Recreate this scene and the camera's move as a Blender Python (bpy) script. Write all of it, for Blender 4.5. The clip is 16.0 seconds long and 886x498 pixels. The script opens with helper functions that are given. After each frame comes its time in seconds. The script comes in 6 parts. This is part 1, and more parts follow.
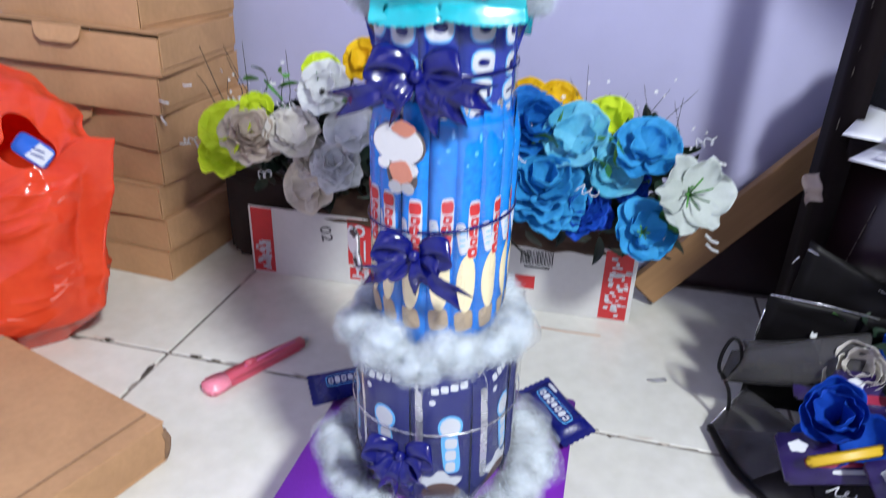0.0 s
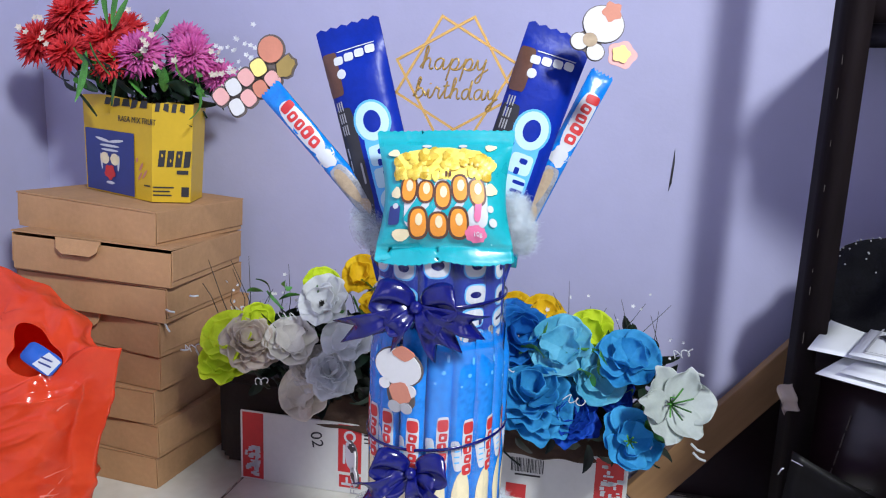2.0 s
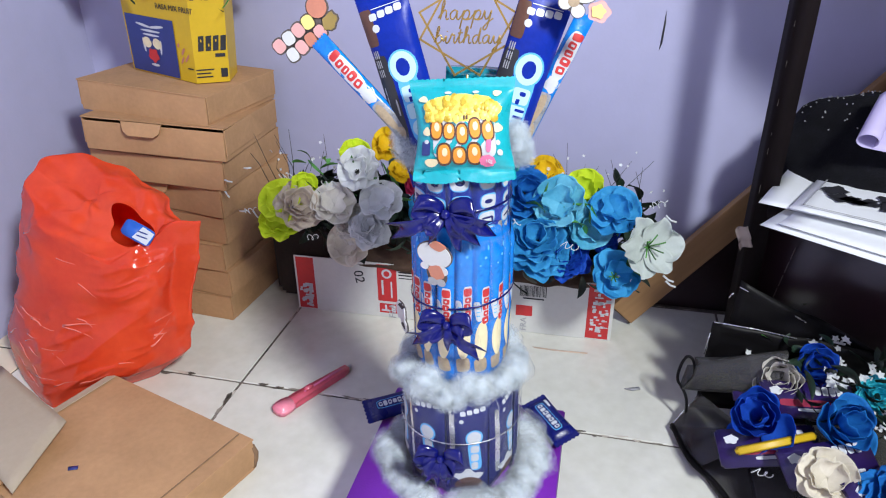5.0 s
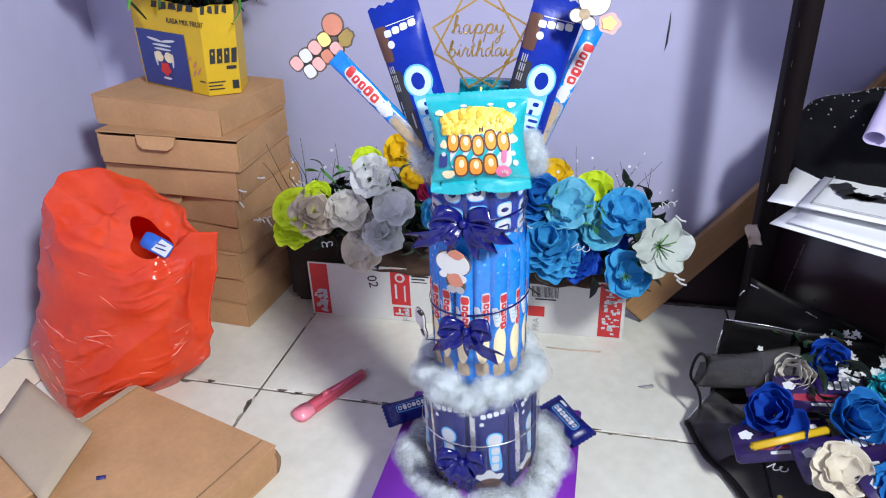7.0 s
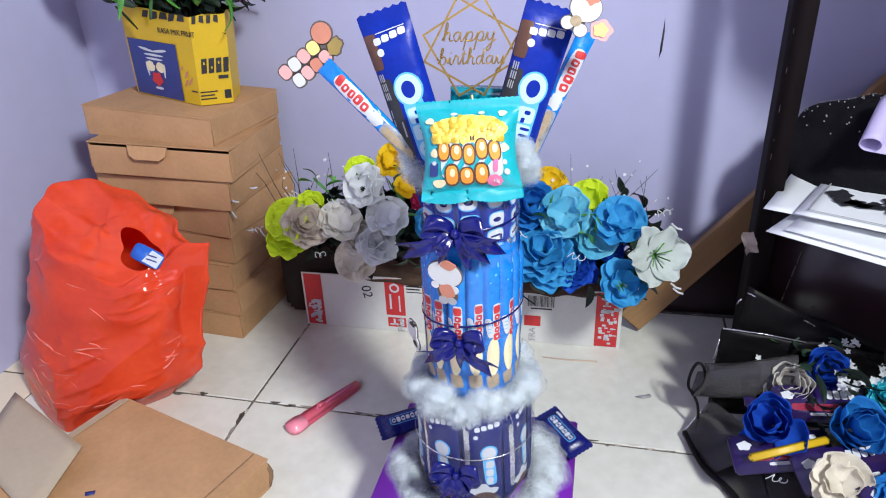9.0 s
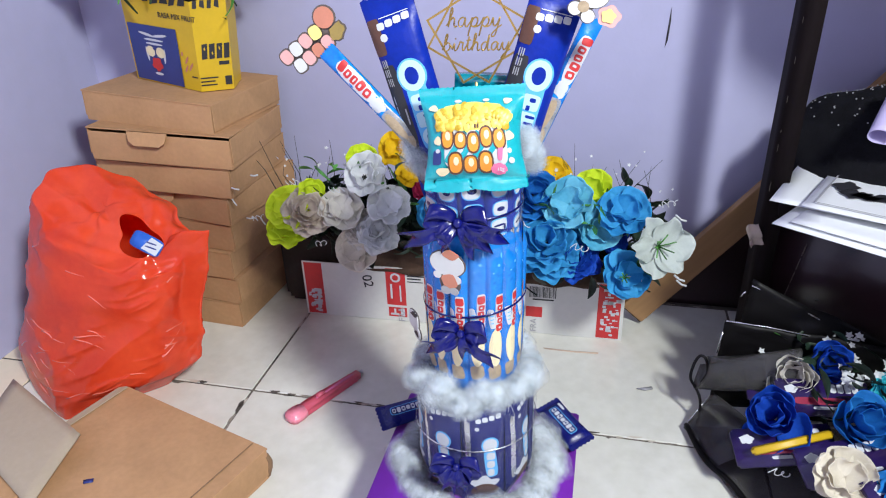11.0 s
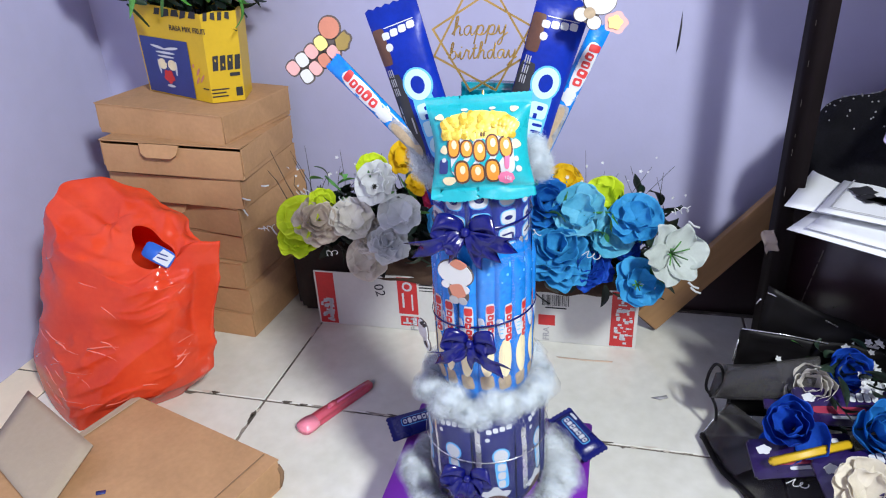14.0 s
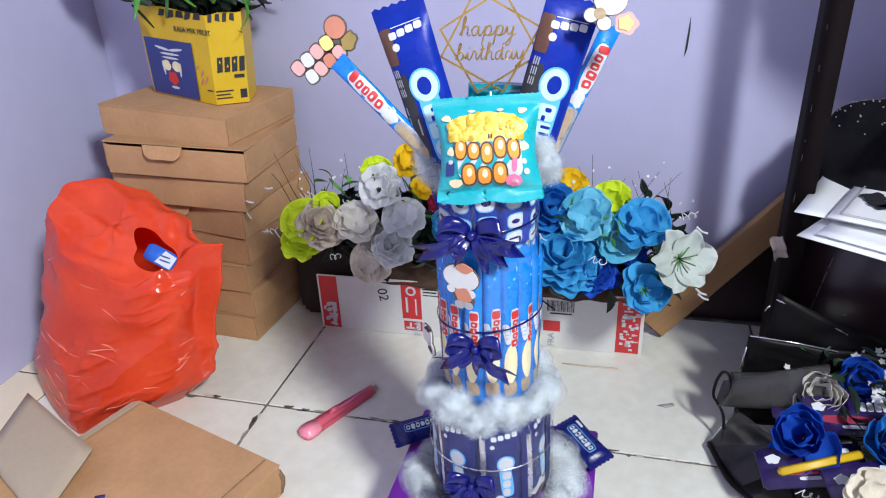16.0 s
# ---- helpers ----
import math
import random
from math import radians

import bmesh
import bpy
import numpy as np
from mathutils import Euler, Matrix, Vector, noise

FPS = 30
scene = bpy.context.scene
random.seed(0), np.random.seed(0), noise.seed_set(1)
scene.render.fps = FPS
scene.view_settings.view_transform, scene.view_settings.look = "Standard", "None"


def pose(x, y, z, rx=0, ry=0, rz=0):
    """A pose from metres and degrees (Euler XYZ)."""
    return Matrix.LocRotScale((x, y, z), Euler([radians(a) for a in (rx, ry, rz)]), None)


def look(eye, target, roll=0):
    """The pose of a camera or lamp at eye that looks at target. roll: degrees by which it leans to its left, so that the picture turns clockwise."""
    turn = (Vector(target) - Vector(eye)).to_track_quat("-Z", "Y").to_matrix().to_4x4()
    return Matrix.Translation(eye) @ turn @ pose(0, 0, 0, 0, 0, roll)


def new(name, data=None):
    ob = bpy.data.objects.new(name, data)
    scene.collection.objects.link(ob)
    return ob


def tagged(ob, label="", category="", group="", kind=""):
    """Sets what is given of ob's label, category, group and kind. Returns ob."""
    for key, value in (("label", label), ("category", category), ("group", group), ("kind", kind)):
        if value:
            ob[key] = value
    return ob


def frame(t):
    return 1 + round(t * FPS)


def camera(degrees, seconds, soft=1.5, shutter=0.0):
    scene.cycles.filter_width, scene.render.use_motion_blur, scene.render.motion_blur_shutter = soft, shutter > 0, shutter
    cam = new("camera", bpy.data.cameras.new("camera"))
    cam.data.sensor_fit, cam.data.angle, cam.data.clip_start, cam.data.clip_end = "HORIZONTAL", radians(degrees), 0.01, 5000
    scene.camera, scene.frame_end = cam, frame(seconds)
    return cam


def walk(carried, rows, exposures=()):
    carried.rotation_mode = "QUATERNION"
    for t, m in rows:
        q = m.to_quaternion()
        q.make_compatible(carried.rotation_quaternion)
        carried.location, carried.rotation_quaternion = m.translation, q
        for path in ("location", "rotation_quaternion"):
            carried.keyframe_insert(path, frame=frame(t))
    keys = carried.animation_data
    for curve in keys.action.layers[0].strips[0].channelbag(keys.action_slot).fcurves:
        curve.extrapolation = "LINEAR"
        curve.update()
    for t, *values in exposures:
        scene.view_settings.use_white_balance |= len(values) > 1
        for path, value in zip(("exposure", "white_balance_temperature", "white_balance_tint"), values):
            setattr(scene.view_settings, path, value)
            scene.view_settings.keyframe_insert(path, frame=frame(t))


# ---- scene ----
cam = camera(64.9, 16.0, soft=1.1, shutter=0.5)
PATH = [
    (0, (0.102, -0.474, 0.554), (-0.309, 1.269, -0.337), 1.9),
    (0.5, (0.114, -0.507, 0.586), (-0.312, 1.320, -0.106), 1),
    (1, (0.110, -0.514, 0.590), (-0.321, 1.361, 0.043), 2.1),
    (1.5, (0.100, -0.512, 0.587), (-0.353, 1.390, 0.161), 2.7),
    (2, (0.103, -0.510, 0.587), (-0.330, 1.407, 0.218), 2.3),
    (2.5, (0.107, -0.513, 0.587), (-0.326, 1.398, 0.188), 2.1),
    (3, (0.110, -0.528, 0.609), (-0.289, 1.347, 0.041), 1.6),
    (3.5, (0.108, -0.579, 0.653), (-0.242, 1.255, -0.066), 2.1),
    (4, (0.118, -0.602, 0.688), (-0.207, 1.190, -0.136), 1.8),
    (4.5, (0.125, -0.628, 0.715), (-0.296, 1.144, -0.113), 0.4),
    (4.7, (0.124, -0.640, 0.720), (-0.297, 1.101, -0.170), -0.2),
    (6.8, (0.111, -0.660, 0.742), (-0.306, 1.068, -0.174), -2),
    (7, (0.111, -0.660, 0.743), (-0.316, 1.071, -0.164), -2.1),
    (7.5, (0.111, -0.650, 0.742), (-0.314, 1.076, -0.174), -2.2),
    (8, (0.113, -0.648, 0.742), (-0.320, 1.083, -0.160), -2.6),
    (8.5, (0.115, -0.649, 0.741), (-0.312, 1.094, -0.141), -2.5),
    (11, (0.111, -0.641, 0.735), (-0.312, 1.089, -0.176), -1.9),
    (11.5, (0.109, -0.639, 0.734), (-0.313, 1.093, -0.175), -1.9),
    (12, (0.112, -0.636, 0.735), (-0.307, 1.096, -0.171), -2.2),
    (13, (0.112, -0.637, 0.733), (-0.342, 1.092, -0.162), -2.6),
    (13.5, (0.115, -0.637, 0.734), (-0.345, 1.096, -0.153), -2.8),
    (14, (0.117, -0.634, 0.734), (-0.351, 1.096, -0.156), -3),
    (14.5, (0.118, -0.631, 0.734), (-0.342, 1.102, -0.153), -3),
    (15, (0.117, -0.625, 0.733), (-0.327, 1.106, -0.163), -2.9),
    (15.5, (0.115, -0.624, 0.730), (-0.341, 1.107, -0.161), -2.7),
    (16, (0.112, -0.626, 0.728), (-0.365, 1.108, -0.148), -2.7),
]
walk(cam, [(t, look(eye, target, roll)) for t, eye, target, roll in PATH],
     [(0, -0.12, 6300, 11), (1, -0.32, 6400, 8), (2, -0.38, 6350, 10), (2.6, -0.46, 6350, 11), (3.5, -0.34, 6500, 8), (4.5, -0.26, 6450, 9), (7, -0.18, 6480, 9), (16, -0.18, 6480, 9)])

# ---- world and light ----
world = bpy.data.worlds.new("room_air")
world.use_nodes = True
world.node_tree.nodes["Background"].inputs[0].default_value = (0.75, 0.8, 1.0, 1)
world.node_tree.nodes["Background"].inputs[1].default_value = 0.01
scene.world = world
scene.view_settings.exposure = 0.0

LAMP, LAMP_AIM = Vector((0.92, -1.00, 1.62)), Vector((-0.02, -0.80, 1.12))
panel = bpy.data.lights.new("hanging_lamp_light", "AREA")
panel.shape, panel.size, panel.size_y, panel.energy, panel.color = "RECTANGLE", 0.25, 0.25, 71, (0.935, 0.975, 0.985)
new("hanging_lamp_light", panel).matrix_basis = look(LAMP, LAMP_AIM)
# added fill lamp behind the camera; its violet tint colours the shaded parts
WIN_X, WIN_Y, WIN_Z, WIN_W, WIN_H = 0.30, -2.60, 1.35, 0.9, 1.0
sky = bpy.data.lights.new("added_fill_light", "AREA")
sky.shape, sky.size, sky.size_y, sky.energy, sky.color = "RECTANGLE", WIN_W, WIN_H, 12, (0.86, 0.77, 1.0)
new("added_fill_light", sky).matrix_basis = look((WIN_X, WIN_Y - 0.05, WIN_Z), (WIN_X, 0.0, WIN_Z))


# ---- helpers for materials ----
def nodes_of(m):
    m.use_nodes = True
    t = m.node_tree
    return t, t.nodes, t.links, t.nodes["Principled BSDF"]


def mat(name, col, rough=0.5, metal=0.0, var=0.1, scale=30.0, bump=0.0, bscale=220.0, coat=0.0, spec=0.5, tint=None, stretch=(1, 1, 1), island=0.0, each=0.0):
    """A surface with two scales of variation in colour and gloss, and a fine relief."""
    m = bpy.data.materials.new(name)
    t, n, l, b = nodes_of(m)
    co = n.new("ShaderNodeTexCoord")
    mp = n.new("ShaderNodeMapping")
    mp.inputs["Scale"].default_value = stretch
    l.new(co.outputs["Object"], mp.inputs[0])
    big, fine = n.new("ShaderNodeTexNoise"), n.new("ShaderNodeTexNoise")
    big.inputs["Scale"].default_value, big.inputs["Detail"].default_value = scale, 4
    fine.inputs["Scale"].default_value, fine.inputs["Detail"].default_value = scale * 9, 3
    for x in (big, fine):
        l.new(mp.outputs[0], x.inputs["Vector"])
    s = n.new("ShaderNodeMath")
    s.operation = "MULTIPLY_ADD"
    s.inputs[1].default_value = 0.65
    f2 = n.new("ShaderNodeMath")
    f2.operation = "MULTIPLY"
    f2.inputs[1].default_value = 0.35
    l.new(fine.outputs[0], f2.inputs[0])
    l.new(big.outputs[0], s.inputs[0])
    l.new(f2.outputs[0], s.inputs[2])
    last = s.outputs[0]
    for amount, source in ((island, "geo"), (each, "ob")):
        if amount:
            g = n.new("ShaderNodeNewGeometry" if source == "geo" else "ShaderNodeObjectInfo")
            k = n.new("ShaderNodeMath")
            k.operation = "MULTIPLY_ADD"
            k.inputs[1].default_value = amount
            l.new(g.outputs["Random Per Island" if source == "geo" else "Random"], k.inputs[0])
            l.new(last, k.inputs[2])
            sh = n.new("ShaderNodeMath")
            sh.operation = "SUBTRACT"
            sh.inputs[1].default_value = amount / 2
            l.new(k.outputs[0], sh.inputs[0])
            last = sh.outputs[0]
    r = n.new("ShaderNodeValToRGB")
    lo = [c * (1 - var) for c in col]
    hi = [min(1, c * (1 + var)) for c in (tint or col)]
    r.color_ramp.elements[0].position, r.color_ramp.elements[1].position = 0.3, 0.7
    r.color_ramp.elements[0].color, r.color_ramp.elements[1].color = (*lo, 1), (*hi, 1)
    l.new(last, r.inputs[0])
    l.new(r.outputs[0], b.inputs["Base Color"])
    rr = n.new("ShaderNodeMapRange")
    rr.inputs["To Min"].default_value, rr.inputs["To Max"].default_value = max(0.02, rough - 0.08), min(1, rough + 0.1)
    l.new(big.outputs[0], rr.inputs[0])
    l.new(rr.outputs[0], b.inputs["Roughness"])
    b.inputs["Metallic"].default_value = metal
    b.inputs["Specular IOR Level"].default_value = spec
    b.inputs["Coat Weight"].default_value = coat
    b.inputs["Coat Roughness"].default_value = 0.12
    if bump:
        bn = n.new("ShaderNodeTexNoise")
        bn.inputs["Scale"].default_value, bn.inputs["Detail"].default_value = bscale, 5
        l.new(mp.outputs[0], bn.inputs["Vector"])
        bu = n.new("ShaderNodeBump")
        bu.inputs["Strength"].default_value, bu.inputs["Distance"].default_value = bump, 0.002
        l.new(bn.outputs[0], bu.inputs["Height"])
        l.new(bu.outputs[0], b.inputs["Normal"])
    return m


def sheer(m, share, col):
    """Mixes light that passes through a thin sheet into a material."""
    t, n, l, b = nodes_of(m)
    out = [x for x in n if x.type == "OUTPUT_MATERIAL"][0]
    tr = n.new("ShaderNodeBsdfTranslucent")
    tr.inputs[0].default_value = (*col, 1)
    mx = n.new("ShaderNodeMixShader")
    mx.inputs[0].default_value = share
    l.new(b.outputs[0], mx.inputs[1])
    l.new(tr.outputs[0], mx.inputs[2])
    l.new(mx.outputs[0], out.inputs[0])
    return m


def see_through(name, share, col, rough=0.08):
    """A thin clear film: part of it lets the view pass, the rest is glossy."""
    m = bpy.data.materials.new(name)
    t, n, l, b = nodes_of(m)
    out = [x for x in n if x.type == "OUTPUT_MATERIAL"][0]
    b.inputs["Base Color"].default_value = (*col, 1)
    b.inputs["Roughness"].default_value = rough
    tr = n.new("ShaderNodeBsdfTransparent")
    mx = n.new("ShaderNodeMixShader")
    no = n.new("ShaderNodeTexNoise")
    no.inputs["Scale"].default_value = 25
    co = n.new("ShaderNodeTexCoord")
    l.new(co.outputs["Object"], no.inputs["Vector"])
    rg = n.new("ShaderNodeMapRange")
    rg.inputs["To Min"].default_value, rg.inputs["To Max"].default_value = share - 0.06, share + 0.06
    l.new(no.outputs[0], rg.inputs[0])
    l.new(rg.outputs[0], mx.inputs[0])
    l.new(b.outputs[0], mx.inputs[1])
    l.new(tr.outputs[0], mx.inputs[2])
    l.new(mx.outputs[0], out.inputs[0])
    return m


# ---- materials ----
WALL = mat("lilac_wall_paint", (0.440, 0.438, 0.630), 0.62, var=0.05, scale=3.0, bump=0.12, bscale=160)
CEIL = mat("grey_board_ceiling", (0.25, 0.24, 0.25), 0.8, var=0.03, scale=3)
TILE = mat("glazed_floor_tile", (0.675, 0.665, 0.575), 0.16, var=0.10, scale=5, coat=0.3, tint=(0.72, 0.715, 0.645), each=0.12)
GROUT = mat("dirty_grout", (0.03, 0.024, 0.02), 0.95, var=0.6, scale=9, tint=(0.17, 0.145, 0.12))
DIRT = mat("floor_joint_dirt", (0.16, 0.135, 0.11), 0.9, var=0.4, scale=40, tint=(0.42, 0.38, 0.32), island=0.6)
CREAM = mat("cream_border_tile", (0.80, 0.70, 0.53), 0.45, var=0.06, scale=8)
KRAFT = mat("kraft_board", (0.425, 0.238, 0.112), 0.78, var=0.10, scale=14, bump=0.15, bscale=420, tint=(0.465, 0.265, 0.128), each=0.12)
KRAFT_IN = mat("kraft_board_inside", (0.40, 0.31, 0.215), 0.85, var=0.08, scale=14, bump=0.15, bscale=420)
GREYBOARD = mat("grey_chipboard", (0.40, 0.325, 0.235), 0.85, var=0.07, scale=14, bump=0.12, bscale=500)
FOLD_SHADE = mat("dark_fold_shade", (0.22, 0.13, 0.07), 0.9, var=0.3, scale=150)
RED_BAG = sheer(mat("red_plastic_film", (0.86, 0.066, 0.020), 0.20, var=0.10, scale=10, tint=(0.93, 0.115, 0.036), spec=0.45), 0.44, (0.98, 0.115, 0.04))
t_, n_, l_, b_ = nodes_of(RED_BAG)
co_, vo_, mp_ = (n_.new(k) for k in ("ShaderNodeTexCoord", "ShaderNodeTexVoronoi", "ShaderNodeMapping"))
wa_ = n_.new("ShaderNodeTexNoise")
wa_.inputs["Scale"].default_value = 7
ad_ = n_.new("ShaderNodeVectorMath")
ad_.operation = "MULTIPLY_ADD"
ad_.inputs[1].default_value = (0.10, 0.10, 0.10)
mp_.vector_type = "TEXTURE"
mp_.inputs["Rotation"].default_value, mp_.inputs["Scale"].default_value = (0.0, -0.42, 0.0), (2.8, 1.0, 1.0)
l_.new(co_.outputs["Object"], wa_.inputs["Vector"])
l_.new(wa_.outputs["Color"], ad_.inputs[0])
l_.new(co_.outputs["Object"], ad_.inputs[2])
l_.new(ad_.outputs[0], mp_.inputs[0])
l_.new(mp_.outputs[0], vo_.inputs["Vector"])
vo_.inputs["Scale"].default_value = 19
# facets of crumpled film: each cell leans its own way
ge_, su_, sc_, no_ = n_.new("ShaderNodeNewGeometry"), n_.new("ShaderNodeVectorMath"), n_.new("ShaderNodeVectorMath"), n_.new("ShaderNodeVectorMath")
su_.operation, sc_.operation, no_.operation = "SUBTRACT", "MULTIPLY_ADD", "NORMALIZE"
su_.inputs[1].default_value, sc_.inputs[1].default_value = (0.5, 0.5, 0.5), (0.07, 0.07, 0.07)
l_.new(vo_.outputs["Color"], su_.inputs[0])
l_.new(su_.outputs[0], sc_.inputs[0])
l_.new(ge_.outputs["Normal"], sc_.inputs[2])
l_.new(sc_.outputs[0], no_.inputs[0])
# short sharp creases that fade out, on softly waved film
ve_, mr_, bu_ = n_.new("ShaderNodeTexNoise"), n_.new("ShaderNodeMapRange"), n_.new("ShaderNodeBump")
ve_.noise_type = "RIDGED_MULTIFRACTAL"
for k_, v_ in (("Scale", 21), ("Detail", 0.6), ("Roughness", 0.5), ("Offset", 0.9), ("Gain", 1.2)):
    ve_.inputs[k_].default_value = v_
mr_.inputs["From Min"].default_value, mr_.inputs["From Max"].default_value = 0.80, 1.15
bu_.inputs["Strength"].default_value, bu_.inputs["Distance"].default_value = 1.0, 0.0050
l_.new(mp_.outputs[0], ve_.inputs["Vector"])
l_.new(ve_.outputs[0], mr_.inputs[0])
sp_, lo_, mu_ = n_.new("ShaderNodeSeparateXYZ"), n_.new("ShaderNodeMapRange"), n_.new("ShaderNodeMath")
lo_.inputs["From Min"].default_value, lo_.inputs["From Max"].default_value = 0.10, 0.27
lo_.inputs["To Min"].default_value, lo_.inputs["To Max"].default_value = 1.0, 0.25
mu_.operation = "MULTIPLY"
l_.new(co_.outputs["Object"], sp_.inputs[0])
l_.new(sp_.outputs["Z"], lo_.inputs[0])
l_.new(mr_.outputs[0], mu_.inputs[0])
l_.new(lo_.outputs[0], mu_.inputs[1])
l_.new(mu_.outputs[0], bu_.inputs["Height"])
l_.new(no_.outputs[0], bu_.inputs["Normal"])
l_.new(bu_.outputs[0], b_.inputs["Normal"])
l_.new(bu_.outputs[0], b_.inputs["Coat Normal"])
b_.inputs["Coat Weight"].default_value, b_.inputs["Coat Roughness"].default_value = 0.55, 0.10
# pale colour that imitates glints on the bag's creases
CREASE_GLINT = mat("pale_red_crease_glint", (0.92, 0.21, 0.14), 0.18, var=0.15, scale=40, coat=0.8)
CRIMSON = mat("crimson_foil_print", (0.28, 0.014, 0.05), 0.35, var=0.15, scale=50)
LABEL_BLUE = mat("bright_blue_label", (0.02, 0.11, 0.50), 0.35, var=0.1, scale=40)
WHITE_CARD = mat("white_carton", (0.62, 0.62, 0.585), 0.6, var=0.06, scale=12, bump=0.1, bscale=300)
PRINT_RED = mat("red_print", (0.52, 0.028, 0.03), 0.55, var=0.12, scale=60)
PRINT_BLACK = mat("black_print", (0.02, 0.02, 0.025), 0.55, var=0.2, scale=60)
PRINT_WHITE = mat("white_print", (0.56, 0.58, 0.61), 0.4, var=0.05, scale=60)
PRINT_GREY = mat("grey_print", (0.34, 0.34, 0.36), 0.5, var=0.1, scale=60)
BROWN_BOX = mat("brown_fibre_trough", (0.065, 0.036, 0.021), 0.85, var=0.3, scale=25, bump=0.3, bscale=120)
PLANTER = mat("blackish_brown_planter", (0.022, 0.014, 0.011), 0.85, var=0.35, scale=25, bump=0.3, bscale=120)
YELLOW = mat("yellow_printed_paper", (0.62, 0.40, 0.012), 0.42, var=0.06, scale=18, bump=0.1, bscale=40)
NAVY = mat("navy_print", (0.025, 0.04, 0.19), 0.42, var=0.12, scale=30)
FOIL = mat("royal_blue_foil", (0.003, 0.020, 0.27), 0.34, var=0.25, scale=22, bump=0.35, bscale=90, spec=0.22)
FOIL_DARK = mat("dark_blue_foil", (0.004, 0.007, 0.115), 0.28, var=0.25, scale=22, bump=0.4, bscale=90, coat=0.1, spec=0.3)
SKY_FOIL = mat("sky_blue_foil", (0.004, 0.125, 0.54), 0.22, var=0.28, scale=30, bump=0.4, bscale=110, coat=0.3, spec=0.35, tint=(0.008, 0.21, 0.66))
AQUA = mat("aqua_foil", (0.012, 0.36, 0.42), 0.28, var=0.16, scale=26, bump=0.35, bscale=70, coat=0.3)
AQUA_DEEP = mat("deep_aqua_foil", (0.0, 0.20, 0.27), 0.25, var=0.2, scale=26, bump=0.5, bscale=70, coat=0.6)
SILVER = mat("bare_foil", (0.62, 0.62, 0.66), 0.25, metal=0.8, var=0.2, scale=60, bump=0.4, bscale=160)
ICE = mat("pale_ice_print", (0.46, 0.66, 0.76), 0.35, var=0.06, scale=60)
CYAN_INK = mat("pale_blue_print", (0.10, 0.42, 0.80), 0.35, var=0.08, scale=60)
CHOC = mat("chocolate_print", (0.10, 0.042, 0.025), 0.35, var=0.25, scale=60)
CREAM_INK = mat("cream_wafer_print", (0.76, 0.66, 0.42), 0.4, var=0.1, scale=90)
BEIGE_INK = mat("tan_wafer_print", (0.38, 0.29, 0.19), 0.4, var=0.3, scale=160)
GREY_INK = mat("slate_print", (0.10, 0.11, 0.13), 0.35, var=0.5, scale=90, tint=(0.28, 0.29, 0.32))
POPCORN = mat("popcorn_print", (0.70, 0.45, 0.03), 0.4, var=0.25, scale=160, tint=(0.82, 0.63, 0.12), island=0.5)
ORANGE = mat("orange_print", (0.80, 0.29, 0.03), 0.4, var=0.1, scale=60)
PINK = mat("pink_print", (0.75, 0.17, 0.33), 0.4, var=0.08, scale=60)
ROSY = mat("dusty_pink_card", (0.68, 0.36, 0.34), 0.5, var=0.06, scale=60)
TERRA = mat("terracotta_card", (0.52, 0.20, 0.13), 0.5, var=0.08, scale=60)
BUTTER = mat("butter_yellow_card", (0.82, 0.68, 0.22), 0.5, var=0.06, scale=60)
OLIVE = mat("bronze_card", (0.30, 0.21, 0.06), 0.5, var=0.1, scale=60)
CARD_WHITE = mat("white_card", (0.60, 0.60, 0.60), 0.45, var=0.04, scale=40)
CARD_EDGE = mat("dark_card_outline", (0.10, 0.08, 0.075), 0.6, var=0.1, scale=40)
GOLD = mat("gold_mirror_acrylic", (0.52, 0.34, 0.09), 0.28, metal=0.85, var=0.12, scale=60)
RIBBON = mat("navy_ribbon", (0.004, 0.006, 0.115), 0.2, var=0.35, scale=50, bump=0.2, bscale=90, spec=0.5)
PURPLE = mat("purple_felt_board", (0.17, 0.016, 0.37), 0.55, var=0.12, scale=30, bump=0.2, bscale=400)
COTTON = sheer(mat("cotton_wool", (0.62, 0.69, 0.75), 0.95, var=0.05, scale=80, spec=0.05), 0.42, (0.60, 0.69, 0.77))
FLUFF = see_through("loose_cotton_fibre", 0.80, (0.66, 0.71, 0.75), 0.9)
for x in FLUFF.node_tree.nodes:
    if x.type == "TEX_NOISE":
        x.inputs["Scale"].default_value, x.inputs["Detail"].default_value = 90, 3
    if x.type == "MAP_RANGE":
        x.inputs["From Min"].default_value, x.inputs["From Max"].default_value, x.inputs["To Min"].default_value, x.inputs["To Max"].default_value = 0.3, 0.7, 0.76, 0.98
FLUFF.node_tree.nodes["Principled BSDF"].inputs["Specular IOR Level"].default_value = 0.0
CLEAR = see_through("clear_plastic_wrap", 0.90, (0.3, 0.33, 0.4), 0.05)
PINK_PALE = mat("pale_pink_plastic", (0.88, 0.27, 0.36), 0.35, var=0.08, scale=40, coat=0.2)
PINK_PLASTIC = sheer(mat("pink_translucent_plastic", (0.86, 0.15, 0.22), 0.3, var=0.08, scale=40, coat=0.3), 0.25, (0.9, 0.15, 0.25))
STEEL = mat("blade_steel", (0.55, 0.55, 0.57), 0.3, metal=1.0, var=0.1, scale=100)
WOOD = mat("tan_board_wood", (0.30, 0.165, 0.07), 0.6, var=0.22, scale=10, bump=0.2, bscale=90, stretch=(1, 1, 0.12))
WOOD_END = mat("dark_board_end", (0.05, 0.03, 0.018), 0.8, var=0.3, scale=60)
